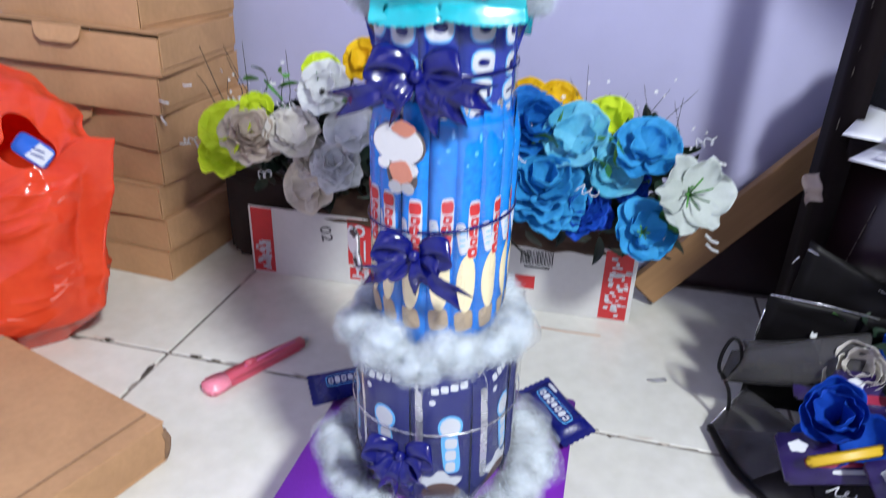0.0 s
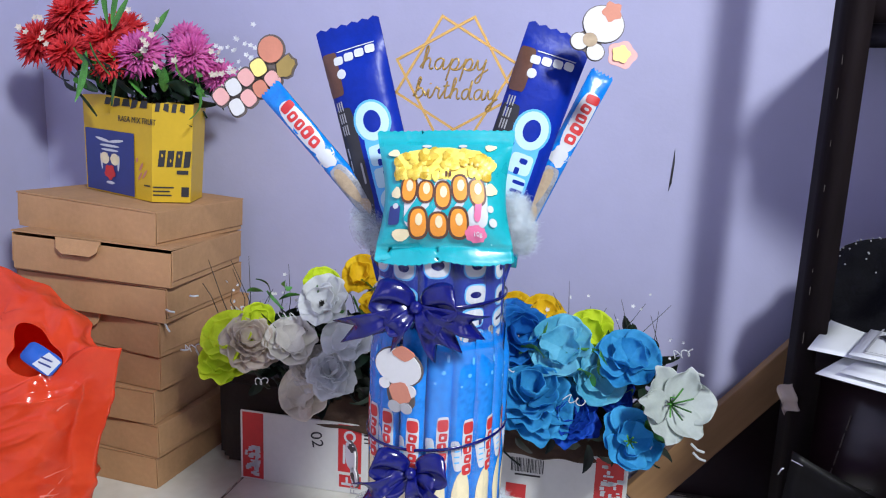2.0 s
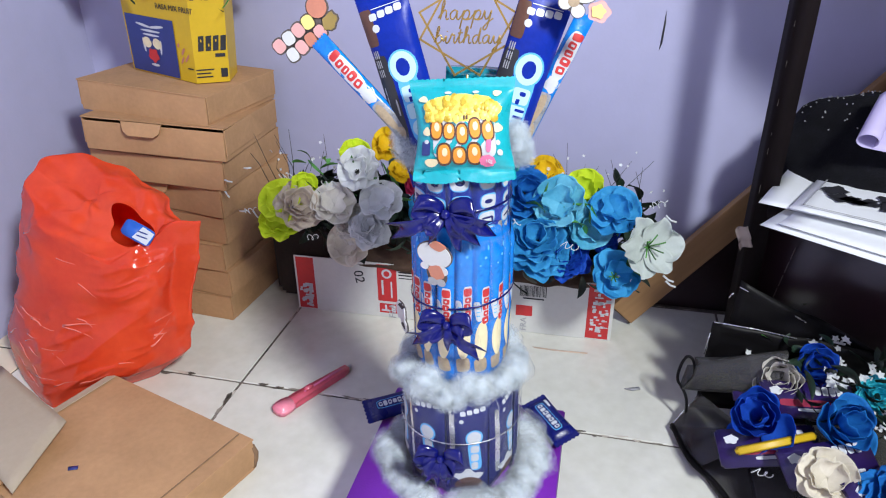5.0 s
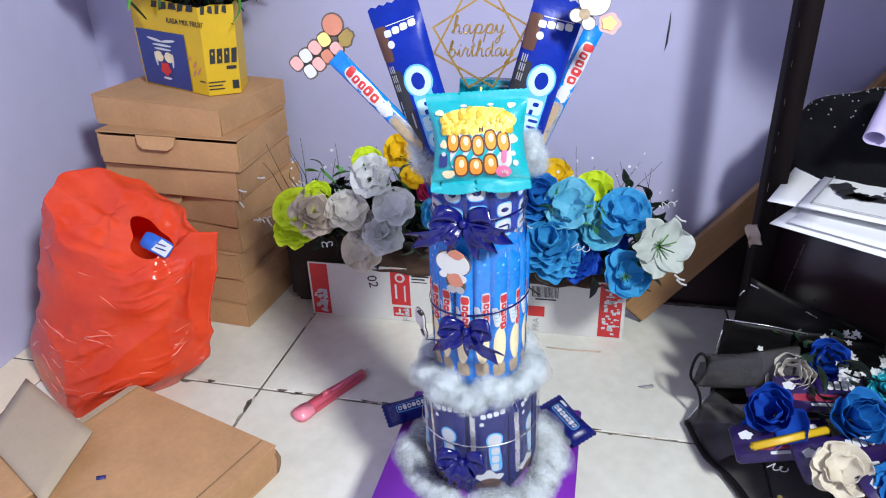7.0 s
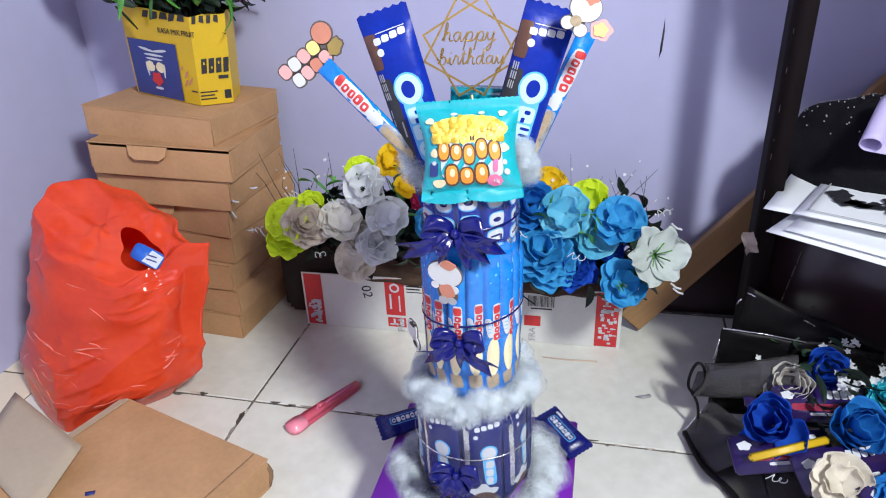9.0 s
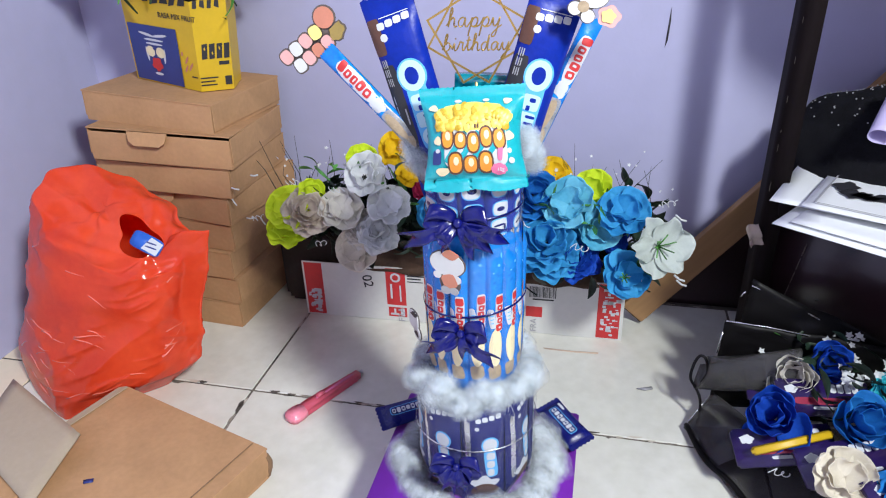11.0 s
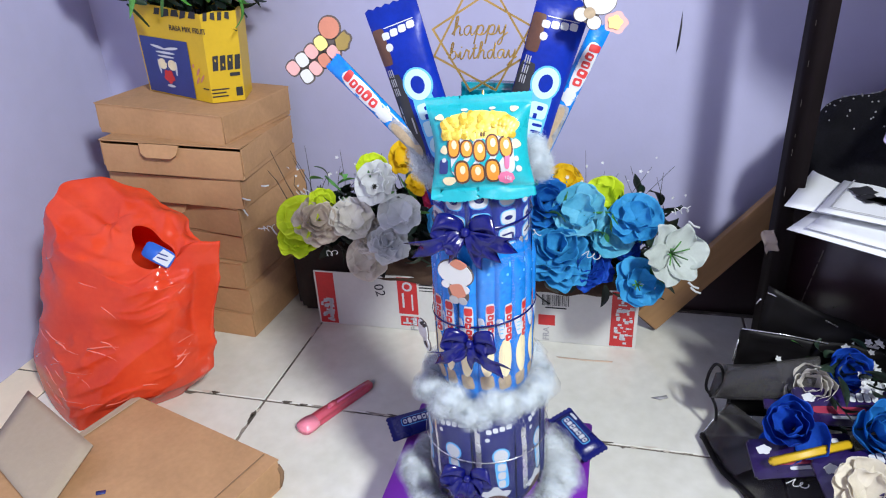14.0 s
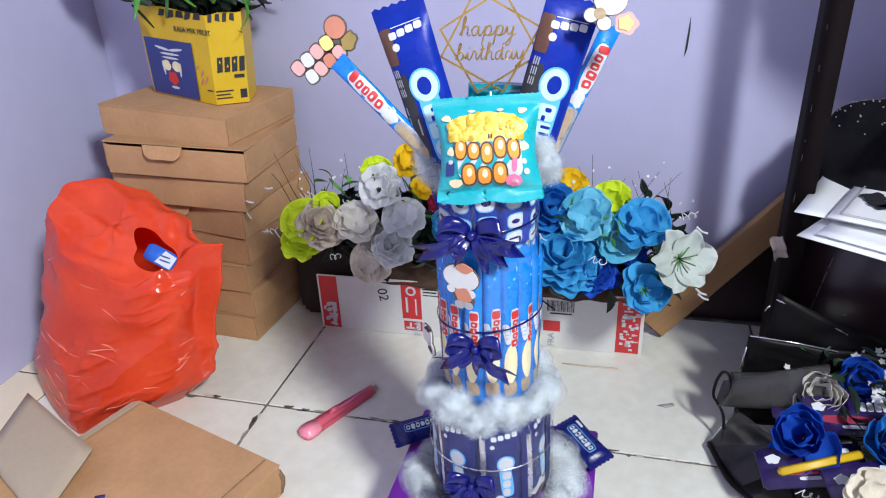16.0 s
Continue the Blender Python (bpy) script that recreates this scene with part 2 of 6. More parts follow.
WORN_GLINT = mat("rubbed_and_glint_edge", (0.10, 0.085, 0.075), 0.5, var=0.4, scale=60)
DARK_WOOD = mat("dark_stained_wood", (0.010, 0.0065, 0.0075), 0.7, var=0.4, scale=12, bump=0.15, bscale=140, stretch=(1, 1, 0.15), spec=0.1)
MAROON = mat("maroon_black_laminate", (0.020, 0.008, 0.011), 0.3, var=0.35, scale=12, coat=0.35)
BLACK_CLOTH = mat("black_lace_cloth", (0.006, 0.006, 0.008), 0.85, var=0.4, scale=60, bump=0.6, bscale=260, spec=0.15)
PAPER = mat("white_paper", (0.78, 0.80, 0.82), 0.6, var=0.03, scale=8, bump=0.05, bscale=60)
LILAC_PAPER = mat("lilac_paper", (0.52, 0.46, 0.72), 0.6, var=0.05, scale=12)
BLACK_FILM = see_through("smoky_black_cellophane", 0.34, (0.060, 0.058, 0.058), 0.32)
BLACK_PAPER = mat("black_wrapping_paper", (0.0045, 0.004, 0.0045), 0.45, var=0.3, scale=20, bump=0.2, bscale=40, spec=0.16)
SMOKE_FILM = see_through("smoky_grey_wrap", 0.46, (0.055, 0.052, 0.050), 0.35)
TAPE = see_through("clear_tape", 0.5, (0.6, 0.5, 0.45), 0.25)
LEAF = mat("green_plastic_leaf", (0.03, 0.14, 0.02), 0.45, var=0.4, scale=50, tint=(0.07, 0.24, 0.04), island=0.4)
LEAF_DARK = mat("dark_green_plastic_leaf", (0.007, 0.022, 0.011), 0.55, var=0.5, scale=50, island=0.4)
STEM = mat("dark_stem", (0.02, 0.022, 0.018), 0.6, var=0.3, scale=60)
SOIL = mat("dark_foam", (0.02, 0.017, 0.013), 0.9, var=0.4, scale=60, bump=0.4)


def petals(name, col, tint=None, share=0.14):
    return sheer(mat(name, col, 0.6, var=0.10, scale=30, tint=tint, island=0.25, bump=0.10, bscale=170, spec=0.15), share + 0.20, tint or col)


P_WHITE = petals("white_fabric_petal", (0.84, 0.86, 0.86), share=0.2)
P_LILY = petals("greenish_white_petal", (0.60, 0.66, 0.62), (0.68, 0.73, 0.70), 0.2)
P_GREY = petals("greyish_fabric_petal", (0.76, 0.73, 0.67), (0.82, 0.79, 0.73), 0.16)
P_TAUPE = petals("taupe_fabric_petal", (0.68, 0.59, 0.49), (0.76, 0.67, 0.57), 0.16)
P_CREAM = petals("cream_fabric_petal", (0.76, 0.70, 0.58), (0.84, 0.79, 0.68), 0.16)
P_LIME = petals("lime_fabric_petal", (0.68, 0.84, 0.03), (0.78, 0.90, 0.06))
P_YELLOW = petals("golden_fabric_petal", (0.80, 0.50, 0.01), (0.86, 0.62, 0.02))
P_BLUE = petals("royal_blue_fabric_petal", (0.018, 0.15, 0.52), (0.03, 0.27, 0.68), 0.2)
P_MID = petals("azure_fabric_petal", (0.03, 0.30, 0.64), (0.08, 0.46, 0.78), 0.2)
P_SKY = petals("sky_blue_fabric_petal", (0.10, 0.50, 0.70), (0.24, 0.66, 0.82), 0.22)
P_DEEP = petals("deep_blue_fabric_petal", (0.010, 0.05, 0.42), (0.018, 0.11, 0.60), 0.16)
P_TEAL = mat("teal_foil_petal", (0.01, 0.30, 0.42), 0.3, metal=0.3, var=0.25, scale=40, tint=(0.05, 0.55, 0.65), island=0.3)
P_RED = petals("red_fabric_petal", (0.74, 0.03, 0.04), (0.86, 0.09, 0.10))
P_MAGENTA = petals("magenta_fabric_petal", (0.66, 0.08, 0.38), (0.80, 0.22, 0.54))
P_ROSE = petals("crimson_fabric_petal", (0.52, 0.03, 0.10))


# ---- helpers for meshes ----
def mesh_of(bm, name, material, smooth=True):
    me = bpy.data.meshes.new(name)
    bm.normal_update()
    bm.to_mesh(me)
    bm.free()
    me.materials.append(material)
    if smooth:
        me.polygons.foreach_set("use_smooth", [True] * len(me.polygons))
    return me


def part(name, bm, material, parent, label="", m=None, smooth=True):
    """Links a bmesh, or a mesh made before, as one object under a thing or a part."""
    me = bm if isinstance(bm, bpy.types.Mesh) else mesh_of(bm, name, material, smooth)
    ob = new(name, me)
    ob.parent = parent
    if m is not None:
        ob.matrix_basis = m
    if label:
        ob["label"] = label
    return ob


def thing(name, label, category, m=None, group="", kind=""):
    ob = new(name)
    ob.empty_display_size = 0.02
    if m is not None:
        ob.matrix_basis = m
    return tagged(ob, label, category, group, kind)


def single(name, bm, material, label, category, m=None, group="", kind="", smooth=True):
    ob = part(name, bm, material, None, "", m, smooth)
    return tagged(ob, label, category, group, kind)


def thicken(ob, t, offset=0.0):
    s = ob.modifiers.new("thickness", "SOLIDIFY")
    s.thickness, s.offset = t, offset
    return ob


def sheet(f, nu, nv, bm=None, loop=False):
    """A grid of faces over f(u, v), u and v from 0 to 1."""
    bm = bm or bmesh.new()
    cols = nu if loop else nu + 1
    vs = [[bm.verts.new(f(i / nu, j / nv)) for i in range(cols)] for j in range(nv + 1)]
    for j in range(nv):
        for i in range(nu):
            k = (i + 1) % cols
            bm.faces.new((vs[j][i], vs[j][k], vs[j + 1][k], vs[j + 1][i]))
    return bm


def block(bm, size, m=None, bevel=0.0, seg=2):
    r = bmesh.ops.create_cube(bm, size=1, matrix=(m or Matrix()) @ Matrix.Diagonal((*size, 1)))
    if bevel:
        edges = list({e for v in r["verts"] for e in v.link_edges})
        bmesh.ops.bevel(bm, geom=edges, offset=bevel, segments=seg, affect="EDGES")
    return bm


def tube(bm, pts, r, sides=6, taper=1.0):
    """A tube along points."""
    pts = [Vector(p) for p in pts]
    rings = []
    for i, p in enumerate(pts):
        d = (pts[min(i + 1, len(pts) - 1)] - pts[max(i - 1, 0)]).normalized()
        a = d.orthogonal().normalized() if i == 0 else (last - d * last.dot(d)).normalized()
        last = a
        b = d.cross(a)
        rad = r * (1 + (taper - 1) * i / max(1, len(pts) - 1))
        rings.append([bm.verts.new(p + rad * (math.cos(k * math.tau / sides) * a + math.sin(k * math.tau / sides) * b)) for k in range(sides)])
    for q, w in zip(rings, rings[1:]):
        for k in range(sides):
            bm.faces.new((q[k], q[(k + 1) % sides], w[(k + 1) % sides], w[k]))
    bm.faces.new(rings[0][::-1])
    bm.faces.new(rings[-1])
    return bm


def flowing(pts, n=6):
    """Points of a smooth line through the given ones."""
    p = [Vector(q) for q in pts]
    out = []
    for i in range(len(p) - 1):
        a, b, c, d = p[max(i - 1, 0)], p[i], p[i + 1], p[min(i + 2, len(p) - 1)]
        for k in range(n):
            t = k / n
            out.append(0.5 * (2 * b + (c - a) * t + (2 * a - 5 * b + 4 * c - d) * t * t + (3 * b - a - 3 * c + d) * t ** 3))
    return out + [p[-1]]


def outline_fan(bm, pts, f, rings=3):
    """A filled patch inside an outline of (x, z) points, laid on the surface f(x, z)."""
    cx, cz = sum(p[0] for p in pts) / len(pts), sum(p[1] for p in pts) / len(pts)
    mid = bm.verts.new(f(cx, cz))
    prev = None
    for k in range(1, rings + 1):
        s = k / rings
        ring = [bm.verts.new(f(cx + (x - cx) * s, cz + (z - cz) * s)) for x, z in pts]
        n = len(ring)
        for i in range(n):
            if prev is None:
                bm.faces.new((mid, ring[i], ring[(i + 1) % n]))
            else:
                bm.faces.new((prev[i], ring[i], ring[(i + 1) % n], prev[(i + 1) % n]))
        prev = ring
    return bm


def ring_band(bm, outer, inner, f):
    a, b = [bm.verts.new(f(x, z)) for x, z in outer], [bm.verts.new(f(x, z)) for x, z in inner]
    n = len(a)
    for i in range(n):
        bm.faces.new((a[i], a[(i + 1) % n], b[(i + 1) % n], b[i]))
    return bm


def oval(cx, cz, rx, rz, n=20, turn=0.0, wob=0.0, k=5):
    c, s = math.cos(radians(turn)), math.sin(radians(turn))
    out = []
    for i in range(n):
        a = i * math.tau / n
        q = 1 + wob * math.sin(k * a + cx * 400)
        x, z = rx * q * math.cos(a), rz * q * math.sin(a)
        out.append((cx + c * x - s * z, cz + s * x + c * z))
    return out


def soft_box(cx, cz, w, h, turn=0.0, p=4.0, n=20):
    c, s = math.cos(radians(turn)), math.sin(radians(turn))
    out = []
    for i in range(n):
        a = i * math.tau / n
        ca, sa = math.cos(a), math.sin(a)
        x, z = w / 2 * math.copysign(abs(ca) ** (2 / p), ca), h / 2 * math.copysign(abs(sa) ** (2 / p), sa)
        out.append((cx + c * x - s * z, cz + s * x + c * z))
    return out


def flat(y=0.0):
    return lambda x, z: Vector((x, y, z))


def prism(bm, pts, y0, y1):
    """A plate: the outline of (x, z) points between two depths."""
    a, b = [bm.verts.new((x, y0, z)) for x, z in pts], [bm.verts.new((x, y1, z)) for x, z in pts]
    n = len(a)
    bm.faces.new(a)
    bm.faces.new(b[::-1])
    for i in range(n):
        bm.faces.new((a[i], b[i], b[(i + 1) % n], a[(i + 1) % n]))
    return bm


def words(text, size, material, parent, m, name="lettering", extrude=0.0002, label="", shear=0.0):
    """Raised lettering as a mesh in the local xy plane."""
    cu = bpy.data.curves.new(name, "FONT")
    cu.body, cu.size, cu.extrude, cu.align_x, cu.align_y, cu.shear = text, size, extrude, "CENTER", "CENTER", shear
    tmp = bpy.data.objects.new(name, cu)
    me = bpy.data.meshes.new_from_object(tmp)
    bpy.data.objects.remove(tmp)
    me.materials.clear()
    me.materials.append(material)
    me.name = name
    return part(name, me, material, parent, label, m)


def facing(place, direction, spin=0.0):
    """A pose at place whose z axis points along direction."""
    q = Vector(direction).to_track_quat("Z", "Y")
    return Matrix.Translation(place) @ q.to_matrix().to_4x4() @ Matrix.Rotation(radians(spin), 4, "Z")

# ---- the room ----
X0, X1, Y0, Y1, TOP = -0.93, 1.42, WIN_Y, 0.622, 2.85
T = 0.12


def wall(name, size, centre, label):
    single(name, block(bmesh.new(), size), WALL, label, "wall", pose(*centre), kind="structure", smooth=False)


wall("wall_back", (X1 - X0 + 2 * T, T, TOP), ((X0 + X1) / 2, Y1 + T / 2, TOP / 2), "lilac painted plaster wall with a soft sheen")
wall("wall_left", (T, Y1 - Y0, TOP), (X0 - T / 2, (Y0 + Y1) / 2, TOP / 2), "lilac painted plaster side wall")
wall("wall_right", (T, Y1 - Y0, TOP), (X1 + T / 2, (Y0 + Y1) / 2, TOP / 2), "lilac painted plaster side wall")
# opening and window frame are made up to carry the fill lamp
bm = bmesh.new()
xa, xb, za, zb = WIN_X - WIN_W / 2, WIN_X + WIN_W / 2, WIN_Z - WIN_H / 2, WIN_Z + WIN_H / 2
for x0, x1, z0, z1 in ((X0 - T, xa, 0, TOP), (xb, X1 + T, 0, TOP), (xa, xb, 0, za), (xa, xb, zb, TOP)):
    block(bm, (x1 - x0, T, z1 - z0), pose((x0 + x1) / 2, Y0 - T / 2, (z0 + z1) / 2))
single("wall_front", bm, WALL, "lilac painted plaster wall with an added unseen window", "wall", kind="structure", smooth=False)
window = tagged(thing("added_window_1", "unseen white framed window added to hold a fill light", "window", pose(WIN_X, Y0 - 0.06, WIN_Z)), kind="structure")
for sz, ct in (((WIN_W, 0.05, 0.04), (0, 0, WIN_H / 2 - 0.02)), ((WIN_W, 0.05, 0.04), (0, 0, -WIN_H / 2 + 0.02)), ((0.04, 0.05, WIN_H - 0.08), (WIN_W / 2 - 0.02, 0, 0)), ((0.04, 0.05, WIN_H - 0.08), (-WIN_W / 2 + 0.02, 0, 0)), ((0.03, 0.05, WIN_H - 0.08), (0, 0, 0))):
    part("added_window_frame", block(bmesh.new(), sz, pose(*ct), 0.003, 1), CARD_WHITE, window, smooth=False)
single("ceiling", block(bmesh.new(), (X1 - X0 + 2 * T, Y1 - Y0 + 2 * T, 0.1)), CEIL, "plain grey board ceiling", "ceiling", pose((X0 + X1) / 2, (Y0 + Y1) / 2, TOP + 0.05), kind="structure", smooth=False)
floor = single("floor", block(bmesh.new(), (X1 - X0 + 2 * T, Y1 - Y0 + 2 * T, 0.1)), GROUT, "glossy off-white ceramic tiles with dirty grout and a cream border", "floor", pose((X0 + X1) / 2, (Y0 + Y1) / 2, -0.0522), kind="structure", smooth=False)

# a dark scuff on the plaster
bm = bmesh.new()
prism(bm, [(-0.0012, -0.033), (-0.0002, -0.012), (0.0028, 0.033), (0.0042, 0.012), (0.0026, -0.02)], 0, 0.001)
single("wall_scuff", bm, PRINT_BLACK, "thin black scuff on the lilac wall", "scuff", pose(0.203, Y1 - 0.0012, 0.522), kind="structure")

# square lamp panel hanging from the ceiling
lamp = thing("hanging_lamp", "square white lamp panel hanging from the ceiling on a cord", "lamp", look(LAMP, LAMP_AIM))
part("housing", block(bmesh.new(), (0.262, 0.262, 0.020), pose(0, 0, 0.014), 0.004), CARD_WHITE, lamp)
bm = bmesh.new()
up = look(LAMP, LAMP_AIM).inverted()
tube(bm, [(0, 0.06, 0.026), (0, 0.09, 0.032), up @ Vector((LAMP.x + 0.02, LAMP.y - 0.03, LAMP.z + 0.20)), up @ Vector((LAMP.x + 0.02, LAMP.y - 0.03, TOP))], 0.004, 8)
part("cord", bm, PRINT_BLACK, lamp)

# floor tiles
TS, GAP = 0.40, 0.0042
tile_bm = block(bmesh.new(), (TS - GAP, TS - GAP, 0.008), pose(0, 0, -0.004), 0.0012, 1)
tile_me = mesh_of(tile_bm, "tile", TILE, False)
border_me = tile_me.copy()
border_me.materials.clear()
border_me.materials.append(CREAM)
for i in range(-2, 5):
    for j in range(-7, 1):
        cx, cy = -0.431 + TS * (i + 0.5), 0.195 + TS * (j + 0.5)
        if cx - TS / 2 < X1 and cy - TS / 2 < Y1:
            part("tile", border_me if i == -2 else tile_me, TILE, floor, m=Matrix.Translation((cx - (X0 + X1) / 2, cy - (Y0 + Y1) / 2, 0.0522)) @ pose(0, 0, random.uniform(-0.0004, 0), 0, 0, 90 * random.randrange(4)))

# dirt gathered along the joints
dirt = random.Random(21)
bm = bmesh.new()
for axis, at, lo, hi in (("x", 0.195, -0.93, 0.36), ("x", -0.205, -0.6, 0.36), ("y", -0.431, -0.2, 0.60), ("y", -0.031, -0.2, 0.60), ("x", 0.595, -0.9, 0.4)):
    k = lo
    while k < hi:
        if noise.noise(Vector((k * 7, at * 9, 1.5))) > -0.12:
            q = oval(0, 0, dirt.uniform(0.004, 0.018), dirt.uniform(0.0016, 0.0040), 9, dirt.uniform(-5, 5), 0.28, 3)
            off = dirt.gauss(0, 0.0018)
            outline_fan(bm, q, lambda a, b: Vector((k + a, at + b + off, 0.0005)) if axis == "x" else Vector((at + b + off, k + a, 0.0005)), 1)
        k += dirt.uniform(0.006, 0.030)
tagged(part("joint_dirt", bm, DIRT, floor, "dark dirt along the tile joints", pose(-(X0 + X1) / 2, -(Y0 + Y1) / 2, 0.0522)), kind="stuff")

# ---- the snack tower ----
def pack_depth(w, h, d, seal):
    """Half thickness of a pillow pack at (x, z), z from 0 to h."""
    def f(x, z):
        e = max(0.0, 1 - abs(2 * x / w) ** 2.6) ** 0.55
        r = max(0.0, min(1.0, (z - seal) / (h * 0.16), (h - seal - z) / (h * 0.16)))
        return 0.0006 + d / 2 * e * math.sin(r * math.pi / 2) ** 0.7
    return f


def pack_mesh(name, w, h, d, seal, material, nu=12, nv=22, seed=0):
    """A sealed foil pack standing on z = 0, its front towards -y; toothed ends."""
    dep = pack_depth(w, h, d, seal)
    bm = bmesh.new()

    def side(s):
        def f(u, v):
            x, z = (u - 0.5) * w, v * h
            pinch = 1 - 0.06 * math.sin(math.pi * min(1, max(0, (v - 0.05) / 0.9)))
            wr = 0.0006 * noise.noise(Vector((x * 90, z * 60, seed + s)))
            zz = z
            if v in (0.0, 1.0):
                zz += (0.0014 if round(u * nu) % 2 else -0.0006) * (1 if v else -1)
            return Vector((x * pinch, s * (dep(x, z) + wr * (1 if dep(x, z) > 0.002 else 0)), zz))
        return f
    sheet(side(-1), nu, nv, bm)
    sheet(lambda u, v: side(1)(1 - u, v), nu, nv, bm)
    bmesh.ops.remove_doubles(bm, verts=bm.verts, dist=0.00025)
    return mesh_of(bm, name, material)


def on_pack(w, h, d, seal, lift=0.0004):
    dep = pack_depth(w, h, d, seal)
    return lambda x, z: Vector((x * (1 - 0.06 * math.sin(math.pi * min(1, max(0, (z / h - 0.05) / 0.9)))), -dep(x, z) - lift, z))


def patch_mesh(name, shapes, f, material, rings=3):
    bm = bmesh.new()
    for s in shapes:
        outline_fan(bm, s, f, rings)
    return mesh_of(bm, name, material)


class Pack:
    """One kind of pack: its film and the printed areas on it, shared by all packs of the kind."""

    def __init__(self, name, size, seal, film, prints):
        w, h, d = size
        self.name, self.film, self.h = name, film, h
        self.me = [pack_mesh(name, w, h, d, seal, film, seed=s * 7.3) for s in range(3)]
        self.prints = []
        for i, (pname, shapes, material, lift) in enumerate(prints):
            for s in shapes:
                self.prints.append((pname, patch_mesh(pname, [s], on_pack(w, h, d, seal, 0.0004 + lift), material), material))
        self.n = 0

    def put(self, parent, m, label=""):
        self.n += 1
        ob = part(self.name, self.me[self.n % 3], self.film, parent, label, m)
        for pname, me, material in self.prints:
            part(pname, me, material, ob)
        return ob


def bars(x, z0, z1, w, n, gap=0.25, p=3.5, sway=0.0):
    """A column of rounded marks standing in for lettering that runs up a pack."""
    step = (z1 - z0) / n
    return [soft_box(x + sway * (i % 2 - 0.5), z0 + step * (i + 0.5), w * (0.8 + 0.2 * ((i * 7) % 3) / 2), step * (1 - gap), p=p) for i in range(n)]


# chocolate wafer bar of the middle ring
BW, BH = 0.0205, 0.19
wafer_stick = Pack("wafer_pack", (BW, BH, 0.013), 0.006, SKY_FOIL, [
    ("white_panel", [soft_box(0.0036, 0.104, 0.0100, 0.045, 0, 6), soft_box(-0.0050, 0.098, 0.0068, 0.024, 8, 4)], PRINT_WHITE, 0),
    ("blue_line", [soft_box(-0.0050, 0.093 + 0.0045 * i, 0.0042, 0.0012, 8, 4) for i in range(3)], CYAN_INK, 0.0003),
    ("red_mark", [soft_box(0.0036 + s, z, w, h, r, 4) for s, z, w, h, r in ((0, 0.0870, 0.0084, 0.0086, 8), (0.0006, 0.0953, 0.0066, 0.0066, -6), (-0.0003, 0.1030, 0.0074, 0.0072, 5), (0.0005, 0.1107, 0.0068, 0.0066, -5), (0, 0.1198, 0.0088, 0.0094, 3))], PRINT_RED, 0.0003),
    ("mark_hole", [soft_box(0.0038, z, w, h, 0, 3) for z, w, h in ((0.0870, 0.0030, 0.0024), (0.0953, 0.0026, 0.0020), (0.1030, 0.0014, 0.0042), (0.1107, 0.0026, 0.0022))], PRINT_WHITE, 0.0005),
    ("wafer_print", [oval(0, 0.062, 0.0078, 0.024, 18)], CREAM_INK, 0.0002),
    ("wafer_block_print", [soft_box(0.0, 0.030, 0.015, 0.019, 8)], BEIGE_INK, 0.0001),
    ("splash_print", [oval(0.002, 0.160, 0.0016, 0.0016, 8), oval(-0.004, 0.152, 0.001, 0.001, 8), oval(0.0052, 0.170, 0.0012, 0.003, 8)], CYAN_INK, 0.0002)])
# small biscuit bar of the top ring
small_bar = Pack("biscuit_pack", (0.0275, 0.098, 0.014), 0.005, FOIL, [
    ("pale_outline", [soft_box(0.002 + 0.0008 * (-1) ** k, z, 0.0202, h - 0.0015, 0, 3) for k, (z, h) in enumerate(((0.0170, 0.0170), (0.0335, 0.0165), (0.0505, 0.0175), (0.0720, 0.0210)))], CYAN_INK, 0),
    ("white_mark", [soft_box(0.002 + 0.0008 * (-1) ** k, z, 0.0182, h, t, 3) for k, (z, h, t) in enumerate(((0.0170, 0.0130, 0), (0.0335, 0.0125, 6), (0.0505, 0.0138, -4), (0.0720, 0.0168, 3)))], PRINT_WHITE, 0.0003),
    ("mark_hole", [oval(0.002, z, rx, rz, 12) for z, rx, rz in ((0.0170, 0.0048, 0.0022), (0.0505, 0.0048, 0.0024), (0.0720, 0.0050, 0.0036))] + [soft_box(0.0005, 0.0335, 0.0120, 0.0022, 6), soft_box(0.0070, 0.0310, 0.0030, 0.0060, 6)], FOIL_DARK, 0.0005),
    ("silver_corner", [soft_box(-0.0085, 0.082, 0.008, 0.016, 20), soft_box(-0.0095, 0.018, 0.005, 0.022, 0)], SILVER, 0.0001)])
# sandwich-biscuit pack of the lower ring
sandwich = Pack("sandwich_biscuit_pack", (0.050, 0.140, 0.020), 0.006, FOIL_DARK, [
    ("edge_stripe", [soft_box(-0.0185, 0.080, 0.006, 0.105, 0, 8)], SILVER, 0),
    ("heading_mark", [soft_box(-0.006 + 0.0075 * i, 0.1215 + 0.0012 * i, 0.0062, 0.005) for i in range(4)], PRINT_WHITE, 0.0001),
    ("bullet_mark", [oval(-0.008, 0.112, 0.0027, 0.0027, 12)], PRINT_WHITE, 0.0001),
    ("logo_halo", [oval(0.007, 0.088, 0.0105, 0.0115), soft_box(0.008, 0.062, 0.0150, 0.042, 6)], CYAN_INK, 0.0001),
    ("logo_mark", [oval(0.007, 0.088, 0.0085, 0.0095)] + bars(0.008, 0.042, 0.078, 0.0105, 3, 0.12), PRINT_WHITE, 0.0003),
    ("milk_print", [oval(0.0, 0.030, 0.016, 0.012, 22, 0, 0.22, 5)], PRINT_WHITE, 0.0001),
    ("cookie_print", [oval(0.001, 0.018, 0.0165, 0.0135, 22)], CHOC, 0.0003)])
